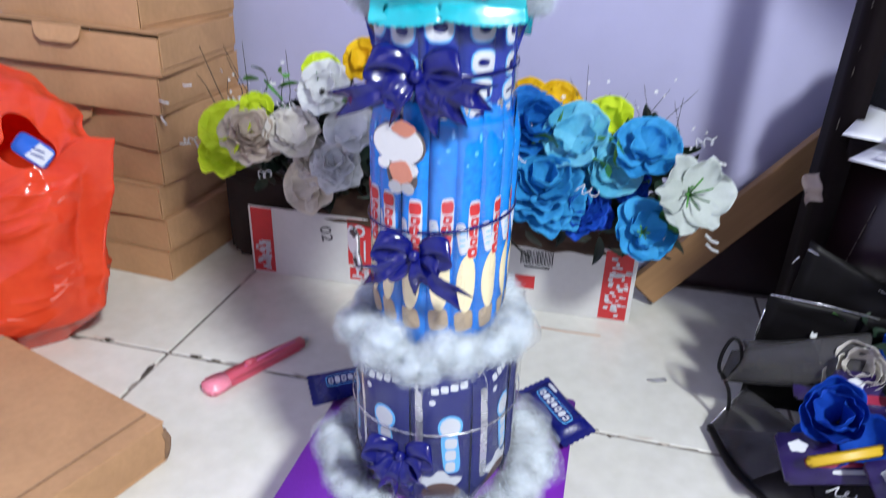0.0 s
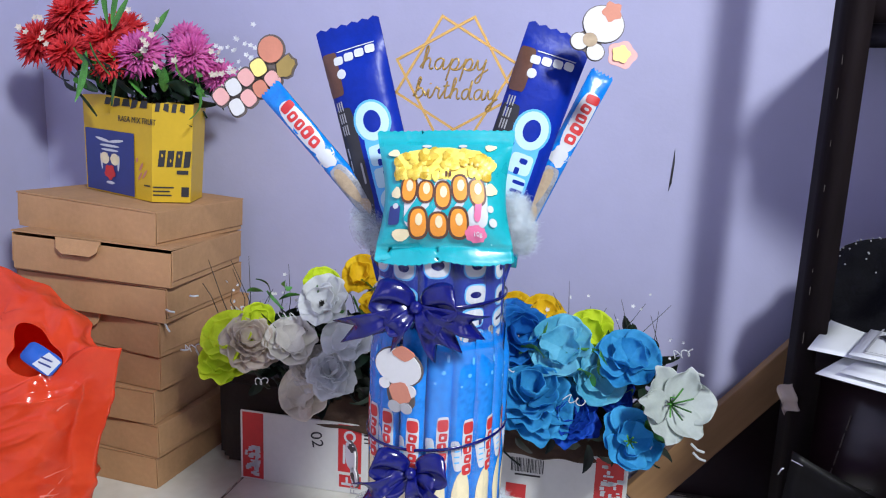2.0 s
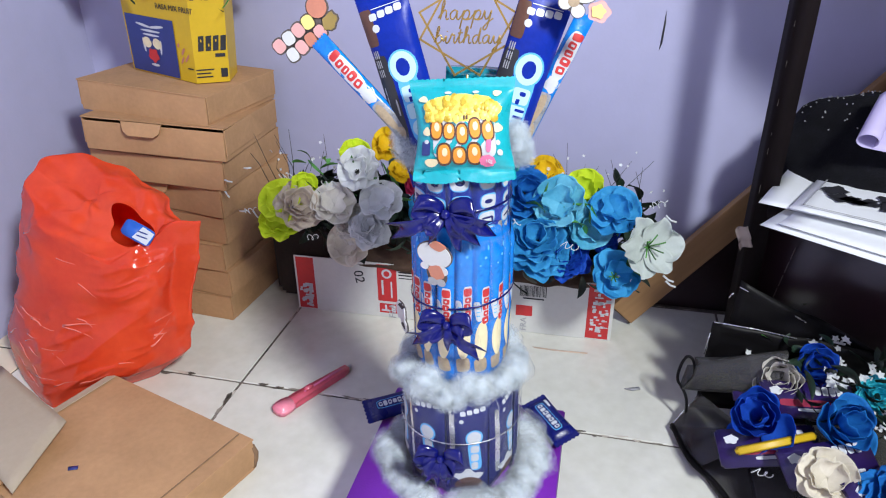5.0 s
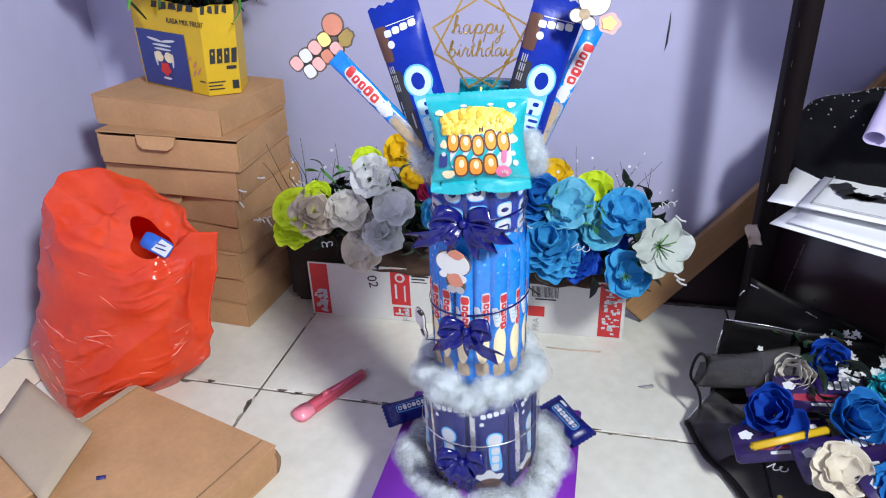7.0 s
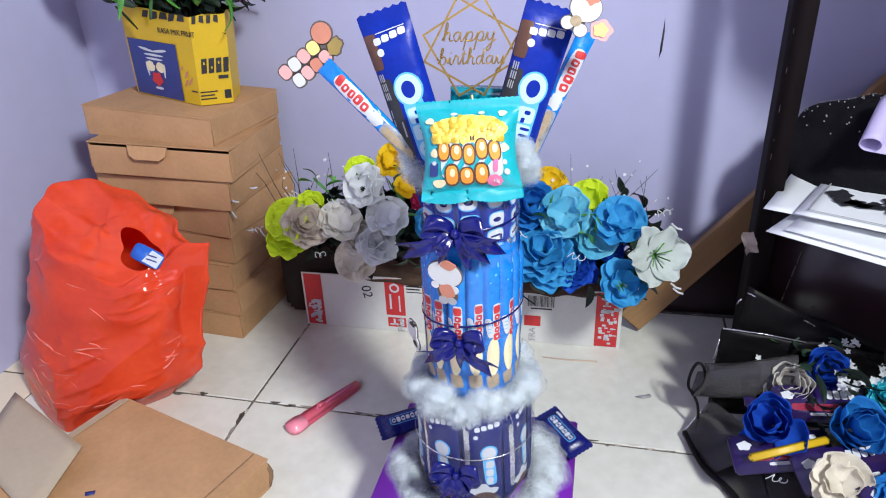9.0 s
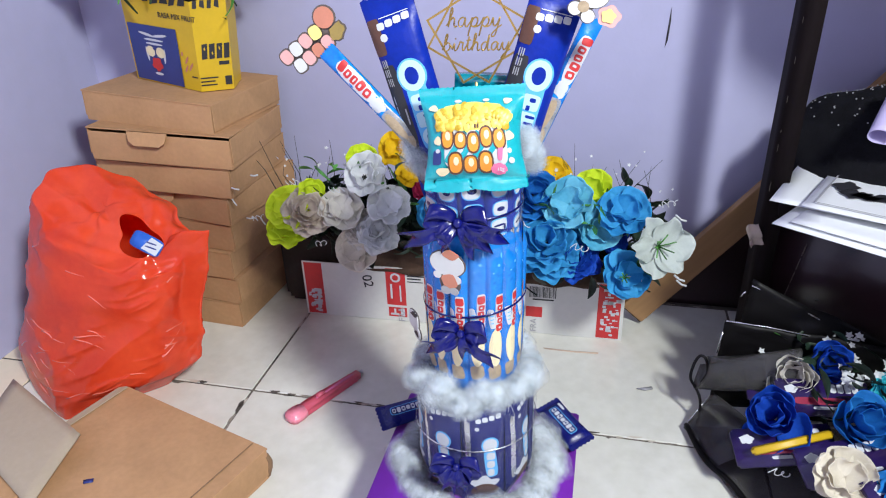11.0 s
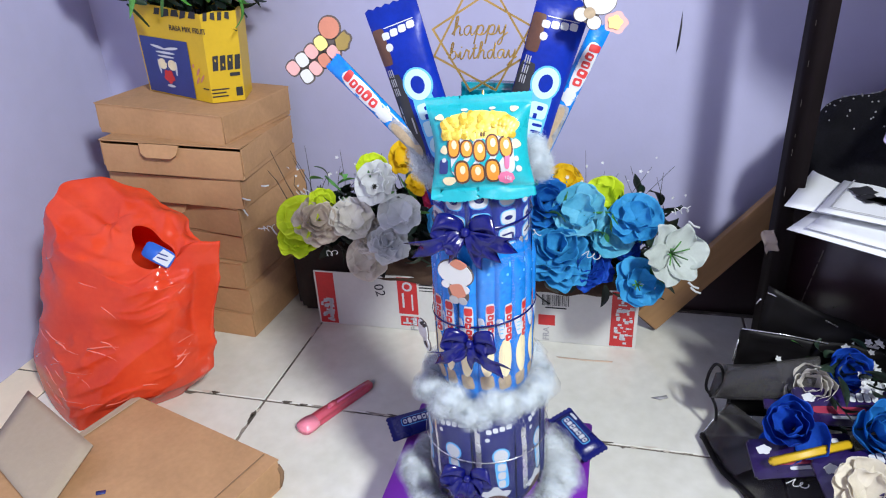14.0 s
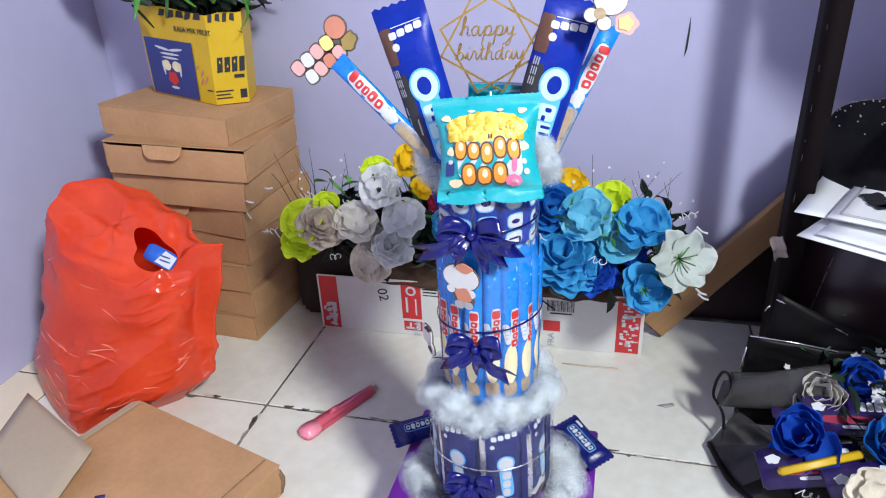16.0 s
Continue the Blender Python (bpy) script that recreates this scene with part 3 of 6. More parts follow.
# long sandwich-biscuit pack of the crown
CW, CH = 0.050, 0.195
crown_pack = Pack("long_biscuit_pack", (CW, CH, 0.020), 0.014, FOIL, [
    ("dark_ground", [soft_box(-0.0172, 0.076, 0.0150, 0.116, 0, 8)], PRINT_BLACK, 0),
    ("dark_foot", [soft_box(0.0, 0.030, 0.047, 0.040, 0, 7)], FOIL_DARK, 0.00008),
    ("brown_stripe", [soft_box(-0.0185, 0.160, 0.0125, 0.034, 0, 7)], CHOC, 0.00015),
    ("small_print", [soft_box(-0.0212 + 0.0021 * (i % 3), 0.1355 - 0.0090 * (i // 3), 0.0011, 0.0075, 0, 6) for i in range(9)] + [soft_box(-0.0215, 0.100 - 0.0095 * i, 0.0012, 0.0080, 0, 6) for i in range(6)] + [soft_box(-0.0130, 0.083, 0.0018, 0.016, 0, 5)], PRINT_GREY, 0.0003),
    ("heading_mark", [soft_box(-0.0115 + 0.0085 * i, 0.1690 + 0.0011 * i, 0.0075, 0.0066) for i in range(4)], PRINT_WHITE, 0.0003),
    ("heading_rule", [soft_box(0.003, 0.1765, 0.030, 0.0008, 2, 8)], PRINT_WHITE, 0.0002),
    ("bullet_mark", [oval(-0.0110, 0.1585, 0.0037, 0.0037, 14)], PRINT_WHITE, 0.0003),
    ("logo_halo", [oval(0.004, 0.1190, 0.0150, 0.0162, 26), soft_box(0.0045, 0.080, 0.0215, 0.066, 0, 6)], CYAN_INK, 0.0001),
    ("logo_rim", [oval(0.004, 0.1190, 0.0132, 0.0145, 26), soft_box(0.0045, 0.0935, 0.0180, 0.0155, 0, 5), soft_box(0.0045, 0.0765, 0.0175, 0.0150, 0, 6), oval(0.0045, 0.0590, 0.0088, 0.0088, 22)], ICE, 0.0003),
    ("logo_heart", [oval(0.004, 0.1190, 0.0070, 0.0084, 18), oval(0.0045, 0.0590, 0.0044, 0.0044, 14), soft_box(0.0060, 0.0960, 0.0065, 0.0042, 0, 3), soft_box(0.0030, 0.0880, 0.0040, 0.0050, 0, 5), soft_box(0.0080, 0.0800, 0.0100, 0.0028, 0, 5), soft_box(0.0080, 0.0735, 0.0100, 0.0028, 0, 5)], FOIL, 0.0005),
    ("milk_print", [oval(-0.008, 0.030, 0.013, 0.010, 22, 0, 0.22, 5)], PRINT_WHITE, 0.0001),
    ("cookie_print", [oval(-0.010, 0.018, 0.013, 0.012, 22)], CHOC, 0.0003)])
# long wafer stick of the crown
crown_stick = Pack("long_wafer_stick", (0.0185, 0.145, 0.011), 0.006, SKY_FOIL, [
    ("white_panel", [soft_box(0.0010, 0.104, 0.0150, 0.050, 0, 3)], PRINT_WHITE, 0),
    ("red_mark", [soft_box(0.0018 + a, z, w, h, r, 4) for a, z, w, h, r in ((0.0008, 0.1235, 0.0112, 0.0072, 6), (-0.0008, 0.1150, 0.0085, 0.0068, -5), (-0.0006, 0.1070, 0.0088, 0.0066, 5), (0.0002, 0.0985, 0.0108, 0.0078, -4), (-0.0006, 0.0895, 0.0092, 0.0076, 6))], PRINT_RED, 0.0003),
    ("mark_hole", [soft_box(0.0014, z, w, h, 0, 3) for z, w, h in ((0.1150, 0.0040, 0.0022), (0.1066, 0.0050, 0.0016), (0.0990, 0.0042, 0.0024), (0.0895, 0.0040, 0.0030))], PRINT_WHITE, 0.0005),
    ("splash_print", [oval(0.0, 0.074, 0.0082, 0.008, 14, 0, 0.2, 4)], PRINT_WHITE, 0.0001),
    ("dark_end", [soft_box(0.0, 0.036, 0.0155, 0.058, 0, 5)], GREY_INK, 0.0001),
    ("wafer_print", [oval(-0.001, 0.048, 0.0050, 0.016, 16, 0, 0.08, 3), oval(0.002, 0.022, 0.0045, 0.012, 14, 8, 0.08, 3)], BEIGE_INK, 0.0003)])

TX = -0.012
tower = thing("snack_tower", "birthday tower of blue biscuit and wafer packs on a purple base", "snack tower")


def ring_of(kind, count, radius, z, start, lean=0.0, jitter=1.0):
    for k in range(count):
        a = start + k * math.tau / count
        m = Matrix.Translation((TX, 0, 0)) @ Matrix.Rotation(a, 4, "Z") @ Matrix.Translation((0, -radius, z + random.uniform(-0.002, 0.002) * jitter)) @ pose(0, 0, 0, lean + random.uniform(-1, 1) * jitter, random.uniform(-1.5, 1.5) * jitter, random.uniform(-7, 7) * jitter)
        kind.put(tower, m)


ring_of(sandwich, 8, 0.0575, 0.103, 0.33)
ring_of(wafer_stick, 16, 0.0452, 0.247, 0.22, 0.8)
ring_of(small_bar, 11, 0.0405, 0.412, 0.14)

# cardboard core inside the rings
bm = bmesh.new()
tube(bm, [(TX, 0, 0.10), (TX, 0, 0.242), (TX, 0, 0.243), (TX, 0, 0.50)], 0.0445, 24, 0.74)
part("cardboard_core", bm, KRAFT, tower)


def wrap(name, r0, r1, z0, z1):
    """Clear film round a ring of packs, drawn into fine wrinkles."""
    def f(u, v):
        a, z = u * math.tau, z0 + (z1 - z0) * v
        r = r0 + (r1 - r0) * v + 0.0008 * math.sin(9 * a) + 0.0011 * noise.noise(Vector((9 * math.cos(a), 9 * math.sin(a), 14 * z))) + 0.0006 * noise.noise(Vector((24 * math.cos(a), 24 * math.sin(a), 40 * z)))
        return Vector((r * math.cos(a), r * math.sin(a), z))
    ob = part(name, sheet(f, 160, 22, None, True), CLEAR, tower, "clear plastic wrap", pose(TX, 0, 0))
    ob.visible_shadow = False


wrap("plastic_wrap", 0.0705, 0.0700, 0.103, 0.240)
wrap("plastic_wrap", 0.0535, 0.0520, 0.262, 0.425)
wrap("plastic_wrap", 0.0497, 0.0497, 0.428, 0.512)

# purple base box
BASE = 0.100
bm = block(bmesh.new(), (0.238, 0.238, BASE), pose(-0.011, 0.0, BASE / 2), 0.002)
part("base_box", bm, PURPLE, tower, "purple covered box")


# cotton wool
def cotton(name, blobs, parent, fibres=900, label="fluffy white cotton wool"):
    bm = bmesh.new()
    rnd = random.Random(len(blobs) * 31 + fibres)
    for k, (x, y, z, r) in enumerate(blobs):
        ico = bmesh.ops.create_icosphere(bm, subdivisions=3, radius=r, matrix=Matrix.Translation((x, y, z)))
        c = Vector((x, y, z))
        for v in ico["verts"]:
            d = (v.co - c)
            q = noise.fractal(d * (38 / (r * 60)) + Vector((k * 3.1, 0, 0)), 0.7, 2.1, 4)
            q2 = noise.noise(d * 260 + Vector((0, k, 0)))
            v.co = c + d * (0.66 + 0.22 * q + 0.10 * q2)
    for _ in range(fibres):
        x, y, z, r = blobs[rnd.randrange(len(blobs))]
        d = Vector((rnd.gauss(0, 1), rnd.gauss(0, 1), rnd.gauss(0, 1))).normalized()
        p = Vector((x, y, z)) + d * r * rnd.uniform(0.45, 0.98)
        t = (d + 1.2 * Vector((rnd.gauss(0, 1), rnd.gauss(0, 1), rnd.gauss(0, 1)))).normalized()
        w = t.orthogonal().normalized() * rnd.uniform(0.00003, 0.00007)
        prev = None
        for s in range(5):
            q = p + t * 0.0017 * s * rnd.uniform(0.7, 1.2) + d * 0.0004 * s
            t = (t + 0.45 * Vector((rnd.gauss(0, 1), rnd.gauss(0, 1), rnd.gauss(0, 1)))).normalized()
            cur = (bm.verts.new(q - w), bm.verts.new(q + w))
            if prev:
                bm.faces.new((prev[0], prev[1], cur[1], cur[0]))
            prev = cur
    tuft = part(name, bm, COTTON, parent, label)
    bm = bmesh.new()
    for k, (x, y, z, r) in enumerate(blobs):
        for grow in (0.96, 1.12, 1.30):
            ico = bmesh.ops.create_icosphere(bm, subdivisions=2, radius=r * grow, matrix=Matrix.Translation((x, y, z)))
            for v in ico["verts"]:
                d = v.co - Vector((x, y, z))
                v.co += d * (0.30 * noise.noise(v.co * 70 + Vector((k, 0, grow))))
    fluff = part("loose_fluff", bm, FLUFF, tuft, "thin haze of loose fibres")
    fluff.visible_shadow = False
    tagged(fluff, kind="stuff")
    return tuft


def cotton_arc(name, radius, z, a0, a1, n, size, fib, rise=0.006):
    r = random.Random(n * 13 + int(z * 1000))
    blobs = []
    for i in range(n):
        a = radians(a0 + (a1 - a0) * i / max(1, n - 1)) + r.uniform(-0.05, 0.05)
        q = radius + r.uniform(-0.005, 0.006)
        blobs.append((TX + q * math.cos(a), q * math.sin(a), z + r.uniform(-rise, rise), size * r.uniform(0.75, 1.25)))
    cotton(name, blobs, tower, fib)


cotton_arc("cotton_ring", 0.060, 0.249, 0, 354, 34, 0.0140, 60000, 0.009)
cotton_arc("cotton_tuft", 0.086, 0.103, -80, 40, 17, 0.020, 30000, 0.004)
cotton_arc("cotton_tuft", 0.084, 0.103, 150, 255, 14, 0.018, 24000, 0.004)
cotton("cotton_puff", [(0.036, 0.000, 0.502, 0.011), (0.044, -0.002, 0.512, 0.012), (0.040, 0.002, 0.524, 0.010), (0.047, 0.002, 0.500, 0.009)], tower, 9000)
cotton("cotton_puff", [(-0.066, -0.006, 0.502, 0.013), (-0.058, -0.010, 0.494, 0.012), (-0.072, -0.002, 0.512, 0.010)], tower, 7000)


# ribbon bows: a knot with loops and pointed tails
def bow(m, s, tails):
    bm = bmesh.new()
    bmesh.ops.create_uvsphere(bm, u_segments=12, v_segments=8, radius=0.0046 * s, matrix=pose(0, -0.008, 0))
    knot = part("ribbon_bow", bm, RIBBON, tower, "shiny navy ribbon bow", m)

    def loop(sign, tilt, size):
        def f(u, v):
            a = v * math.tau
            r = size * (0.5 - 0.5 * math.cos(a))
            wide = 0.0045 + 0.0105 * math.sin(a / 2) ** 0.8
            return pose(0, 0, 0, 0, tilt, 0) @ Vector((sign * (0.003 + r), -0.003 - 0.010 * s * math.sin(a / 2) + (u - 0.5) * 0.006 * s + 0.0012 * math.sin(5 * u + 7 * v), 0.24 * size * math.sin(a) + (u - 0.5) * wide * s))
        return f
    for sign, tilt, size in ((1, -18, 0.026 * s), (-1, 16, 0.026 * s), (1, 28, 0.019 * s), (-1, -30, 0.020 * s)):
        thicken(part("loop", sheet(loop(sign, tilt, size), 4, 18), RIBBON, knot), 0.0004)
    for k, (ang, ln) in enumerate(tails):
        d = Vector((math.sin(radians(ang)), 0, -math.cos(radians(ang))))
        side = Vector((d.z, 0, -d.x))

        def tail(u, v):
            fork = 0.012 * s * (1 - abs(2 * u - 1)) * max(0, v - 0.7) / 0.3
            wide = 0.005 + 0.011 * min(1, 1.6 * v)
            return d * (v * ln - fork) + side * (u - 0.5) * wide * s + Vector((0, -0.004 - 0.010 * math.sin(v * 3.0) * s - 0.004 * abs(2 * u - 1) * v + 0.002 * math.sin(9 * v + k), 0))
        thicken(part("tail", sheet(tail, 6, 10), RIBBON, knot), 0.0004)


bow(pose(-0.016, -0.053, 0.458), 1.05, [(-68, 0.062), (-40, 0.036), (62, 0.044), (35, 0.040), (80, 0.052)])
bow(pose(-0.014, -0.060, 0.338), 0.95, [(-62, 0.046), (52, 0.050), (20, 0.028)])
bow(pose(-0.018, -0.078, 0.175), 0.95, [(-50, 0.036), (30, 0.036), (-15, 0.040)])


def band(r, z, slope, material=RIBBON, h=0.0022):
    bm = sheet(lambda u, v: Vector((r * math.cos(u * math.tau), r * math.sin(u * math.tau), z + slope * math.cos(u * math.tau) + (v - 0.5) * h)), 72, 1, None, True)
    thicken(part("ribbon_band", bm, material, tower, "thin ribbon tied round", pose(TX, 0, 0)), 0.0006)


band(0.0555, 0.350, 0.006)
band(0.0505, 0.455, 0.004)
band(0.0712, 0.185, 0.002, SILVER, 0.0014)

# popcorn bag
G = pose(0.000, -0.050, 0.490, -17, -2.5, 9)
GW, GH, GD, GS = 0.097, 0.092, 0.034, 0.009


def bag_depth(x, z):
    e = max(0.0, 1 - abs(2 * x / GW) ** 3.2) ** 0.7
    r = max(0.0, min(1.0, (z - GS) / 0.030, (GH - GS - z) / 0.030))
    return 0.0007 + GD / 2 * e * math.sin(r * math.pi / 2) ** 0.8


def bag_x(x, z):
    return x * (1 - 0.13 * math.sin(math.pi * min(1, max(0, (z / GH - 0.02) / 0.96))) ** 1.3)


def bag_front(lift):
    return lambda x, z: Vector((bag_x(x, z), -bag_depth(x, z) - lift, z))


bm = bmesh.new()
for s in (-1, 1):
    def f(u, v, s=s):
        x, z = s * -(u - 0.5) * GW, v * GH
        w = 0.0011 * noise.noise(Vector((x * 60, z * 45, 2.0 + s))) if bag_depth(x, z) > 0.002 else 0
        crimp = 0.0005 * math.sin(v * GH / 0.0019 * math.pi) if z < GS or z > GH - GS else 0
        wave = 0.0035 * math.sin(u * 7.0 + 0.6) * (1 if s < 0 else -1) * (1 if z < GS else 0.3 if z > GH - GS else 0)
        tooth = (0.0008 if round(u * 40) % 2 else 0) * (1 if v == 1 else -1 if v == 0 else 0)
        return Vector((bag_x(x, z), s * (bag_depth(x, z) + w) + crimp + (wave if s < 0 else -wave), z + tooth + (0.003 * math.sin(u * 6.3) if v < 0.06 else 0)))
    sheet(f, 40, 44, bm)
bmesh.ops.remove_doubles(bm, verts=bm.verts, dist=0.0003)
popcorn_bag = part("popcorn_bag", bm, AQUA, tower, "puffed aqua popcorn bag with crimped ends", G)


def bag_print(name, shapes, material, lift, rings=4, label=""):
    for shape in shapes:
        part(name, patch_mesh(name, [shape], bag_front(0.0012 + lift), material, rings), material, popcorn_bag, label)


bag_print("white_ground", [soft_box(0.002, 0.040, 0.064, 0.042, 0, 5, 28)], PRINT_WHITE, 0)
bag_print("aqua_stripe", [soft_box(-0.018 + 0.013 * i, 0.039, 0.0060, 0.034, -38, 6) for i in range(4)], AQUA, 0.0002)
kern = random.Random(4)
bag_print("golden_ground", [oval(0.0, 0.0655, 0.0365, 0.0125, 30, 0, 0.05, 9)], POPCORN, 0.0002)
bmk = bmesh.new()
for i in range(95):
    x = kern.uniform(-0.036, 0.036)
    z = 0.0635 + kern.uniform(-0.0085, 0.0150 * (1 - (x / 0.042) ** 2) - 0.001)
    rg = kern.uniform(0.0024, 0.0042)
    dome = lambda a, b, x=x, z=z, rg=rg, i=i: bag_front(0.0015 + 0.000012 * i + 0.0011 * max(0, 1 - ((a - x) ** 2 + (b - z) ** 2) / (rg * 1.25) ** 2))(a, b)
    outline_fan(bmk, oval(x, z, rg, rg * kern.uniform(0.75, 1.0), 11, kern.uniform(0, 90), 0.10, 3), dome, 3)
tagged(part("popcorn_picture", bmk, POPCORN, popcorn_bag, "heap of yellow popcorn printed on the bag"), kind="stuff")
glyphs = [soft_box(-0.0265 + 0.0132 * i, 0.0450 + 0.0026 * math.sin(i * 2.1 + 1), 0.0138, 0.0200 - 0.004 * (i == 1), -6 + 4 * i, 2.4) for i in range(5)] + [soft_box(-0.0185 + 0.0150 * i, 0.0245 - 0.0015 * (i % 2), 0.0156, 0.0215 - 0.004 * (i % 2), 5 - 4 * i, 2.6) for i in range(3)]
bag_print("dark_outline", glyphs, CHOC, 0.0006)
bag_print("orange_mark", [[(cx + (x - cx) * 0.78, cz + (z - cz) * 0.83) for x, z in g] for g in glyphs for cx, cz in [(sum(p[0] for p in g) / len(g), sum(p[1] for p in g) / len(g))]], ORANGE, 0.0009, label="orange rounded marks")
bag_print("mark_hole", [oval(sum(p[0] for p in g) / 20 + 0.0006, sum(p[1] for p in g) / 20 + 0.0020, 0.0028, 0.0040, 12) for g in glyphs], CREAM_INK, 0.0012)
bag_print("maker_mark", [soft_box(-0.006 + 0.0028 * i, 0.0570, 0.0018, 0.0040 + 0.001 * (i == 0)) for i in range(5)], CHOC, 0.0016)
bag_print("pink_stroke", [soft_box(0.0265, 0.0325, 0.0050, 0.0145, -10, 3)], PINK, 0.0008)
bag_print("pink_badge", [oval(0.0235, 0.0175, 0.0078, 0.0056, 20, 0, 0.08, 8)], PINK, 0.0010)
bag_print("kernel_dot", [oval(-0.037, 0.074, 0.0045, 0.0028, 12, 0, 0.15, 3), oval(0.033, 0.078, 0.0042, 0.0026, 12, 0, 0.15, 3), oval(-0.037, 0.045, 0.0038, 0.0040, 12, 0, 0.15, 3), oval(0.037, 0.047, 0.0045, 0.0042, 12, 0, 0.15, 3), oval(-0.031, 0.017, 0.0068, 0.0040, 14, 0, 0.1, 3)], CREAM_INK, 0.0004)
bag_print("white_dot", [oval(-0.013, 0.0795, 0.0035, 0.0014, 10), oval(0.013, 0.0795, 0.0032, 0.0014, 10), oval(0.036, 0.034, 0.0025, 0.0025, 10), oval(0.037, 0.025, 0.0030, 0.0030, 10), oval(-0.037, 0.036, 0.0024, 0.0020, 10)], PRINT_WHITE, 0.0004)
bag_print("dark_panel", [soft_box(-0.0375, 0.030, 0.0090, 0.0130, 0, 6)], NAVY, 0.0003)
words("10g", 0.0045, PRINT_WHITE, popcorn_bag, pose(0.0235, -bag_depth(0.0235, 0.0175) - 0.0030, 0.0172, 90, 0, 0), "weight_lettering")
# a second aqua pack standing behind
bm = bmesh.new()
sheet(lambda u, v: Vector(((u - 0.5) * 0.082, 0.010 * math.sin(u * 3.1) * math.sin(v * 3.1), v * 0.10)), 12, 12, bm)
thicken(part("rear_snack_bag", bm, AQUA_DEEP, tower, "dark aqua snack bag standing behind", pose(0.000, 0.030, 0.474, -6, 3, 6)), 0.012)

# crown of long packs
crown_pack.put(tower, pose(-0.0385, -0.004, 0.467, -5, -16.5, 6))
crown_pack.put(tower, pose(0.0105, 0.006, 0.467, -5, 17.0, 10))
crown_stick.put(tower, pose(-0.052, -0.006, 0.500, -5, -44, 6))
crown_stick.put(tower, pose(0.037, 0.034, 0.494, -4, 25, 10))

# gold topper: two square hoops and the lettering
topper = part("cake_topper", bmesh.new(), GOLD, tower, "gold mirror acrylic topper", pose(-0.012, 0.020, 0.617, -4, 0, 9))
for turn in (15, -15):
    bm = bmesh.new()
    outer = [(0.0482 * math.cos(radians(90 + turn + 90 * k)), 0.0482 * math.sin(radians(90 + turn + 90 * k))) for k in range(4)]
    for y in (-0.0011, 0.0011):
        ring_band(bm, outer, [(x * 0.945, z * 0.945) for x, z in outer], lambda x, z, y=y: Vector((x, y + 0.0004 * (turn > 0), z)))
    fs = bm.faces[:]
    for a, b in ((0, 4), (1, 5), (2, 6), (3, 7)):
        va, vb = fs[a].verts[:], fs[b].verts[:]
        bm.faces.new((va[0], va[1], vb[1], vb[0]))
        bm.faces.new((va[3], va[2], vb[2], vb[3]))
    part("hoop", bm, GOLD, topper, smooth=False)
SCRIPT = {
    "h": (1.2, [[(0, .1), (.3, .7), (.55, 1.6), (.5, 2), (.36, 1.9), (.3, 1.2), (.25, 0)], [(.25, 0), (.35, .6), (.65, 1), (.85, .8), (.85, .25), (1, 0), (1.2, .15)]]),
    "a": (1.25, [[(.85, .85), (.55, 1), (.2, .75), (.15, .3), (.4, 0), (.7, .25), (.88, .95), (.88, .3), (1.02, 0), (1.25, .15)]]),
    "p": (1.25, [[(0, .15), (.25, .6), (.38, 1), (.3, .3), (.12, -1)], [(.3, .3), (.5, .85), (.8, 1), (1, .7), (.9, .2), (.6, 0), (.35, .15)], [(.6, 0), (.9, 0), (1.25, .15)]]),
    "y": (1.25, [[(0, .15), (.2, .95), (.25, .4), (.45, .05), (.75, .3), (.95, 1), (.85, .2), (.65, -.9), (.35, -1.1), (.3, -.8), (.7, -.3), (1.25, .15)]]),
    "b": (1.2, [[(0, .1), (.3, .8), (.5, 1.7), (.42, 2), (.28, 1.7), (.22, .6), (.3, .1), (.6, 0), (.9, .35), (.8, .85), (.55, .95), (.35, .7)], [(.85, .7), (1.05, .55), (1.2, .2)]]),
    "i": (.65, [[(0, .15), (.25, .9), (.25, .3), (.4, 0), (.65, .15)], [(.3, 1.35), (.34, 1.47)]]),
    "r": (.9, [[(0, .15), (.25, 1), (.35, 1.1), (.45, .95), (.65, .95), (.6, .4), (.75, 0), (.9, .15)]]),
    "t": (.72, [[(0, .15), (.3, .9), (.42, 1.7), (.35, .6), (.45, .05), (.72, .15)], [(.1, 1.2), (.7, 1.3)]]),
    "d": (1.25, [[(.85, .85), (.55, 1), (.2, .75), (.15, .3), (.4, 0), (.7, .3), (.95, 1.9), (.9, .5), (1.02, 0), (1.25, .15)]])}


def script(text, height, cx, base):
    """Joined-up lettering of thin rod, leaning a little."""
    bm = bmesh.new()
    x = cx - sum(SCRIPT[c][0] for c in text) * height / 2
    for c in text:
        wide, strokes = SCRIPT[c]
        for st in strokes:
            tube(bm, flowing([(x + (a + 0.14 * b) * height, -0.001, base + b * height) for a, b in st], 4), 0.00075, 5)
        x += wide * height
    part("lettering", bm, GOLD, topper)


script("happy", 0.0083, -0.002, 0.0060)
script("birthday", 0.0076, 0.000, -0.0155)
bm = bmesh.new()
block(bm, (0.0022, 0.0022, 0.10), pose(0, 0, -0.095), 0.0003, 1)
part("stake", bm, GOLD, topper)


# flat decorations on cards
def card(name, parent, m, layers, label):
    """Flat die-cut pieces: (outlines, material, front depth)."""
    base = part(name, bmesh.new(), CARD_WHITE, parent, label, m)
    for pname, shapes, material, y in layers:
        for s in shapes:
            part(pname, prism(bmesh.new(), s, -y, -y + 0.0011), material, base, smooth=False)
    return base


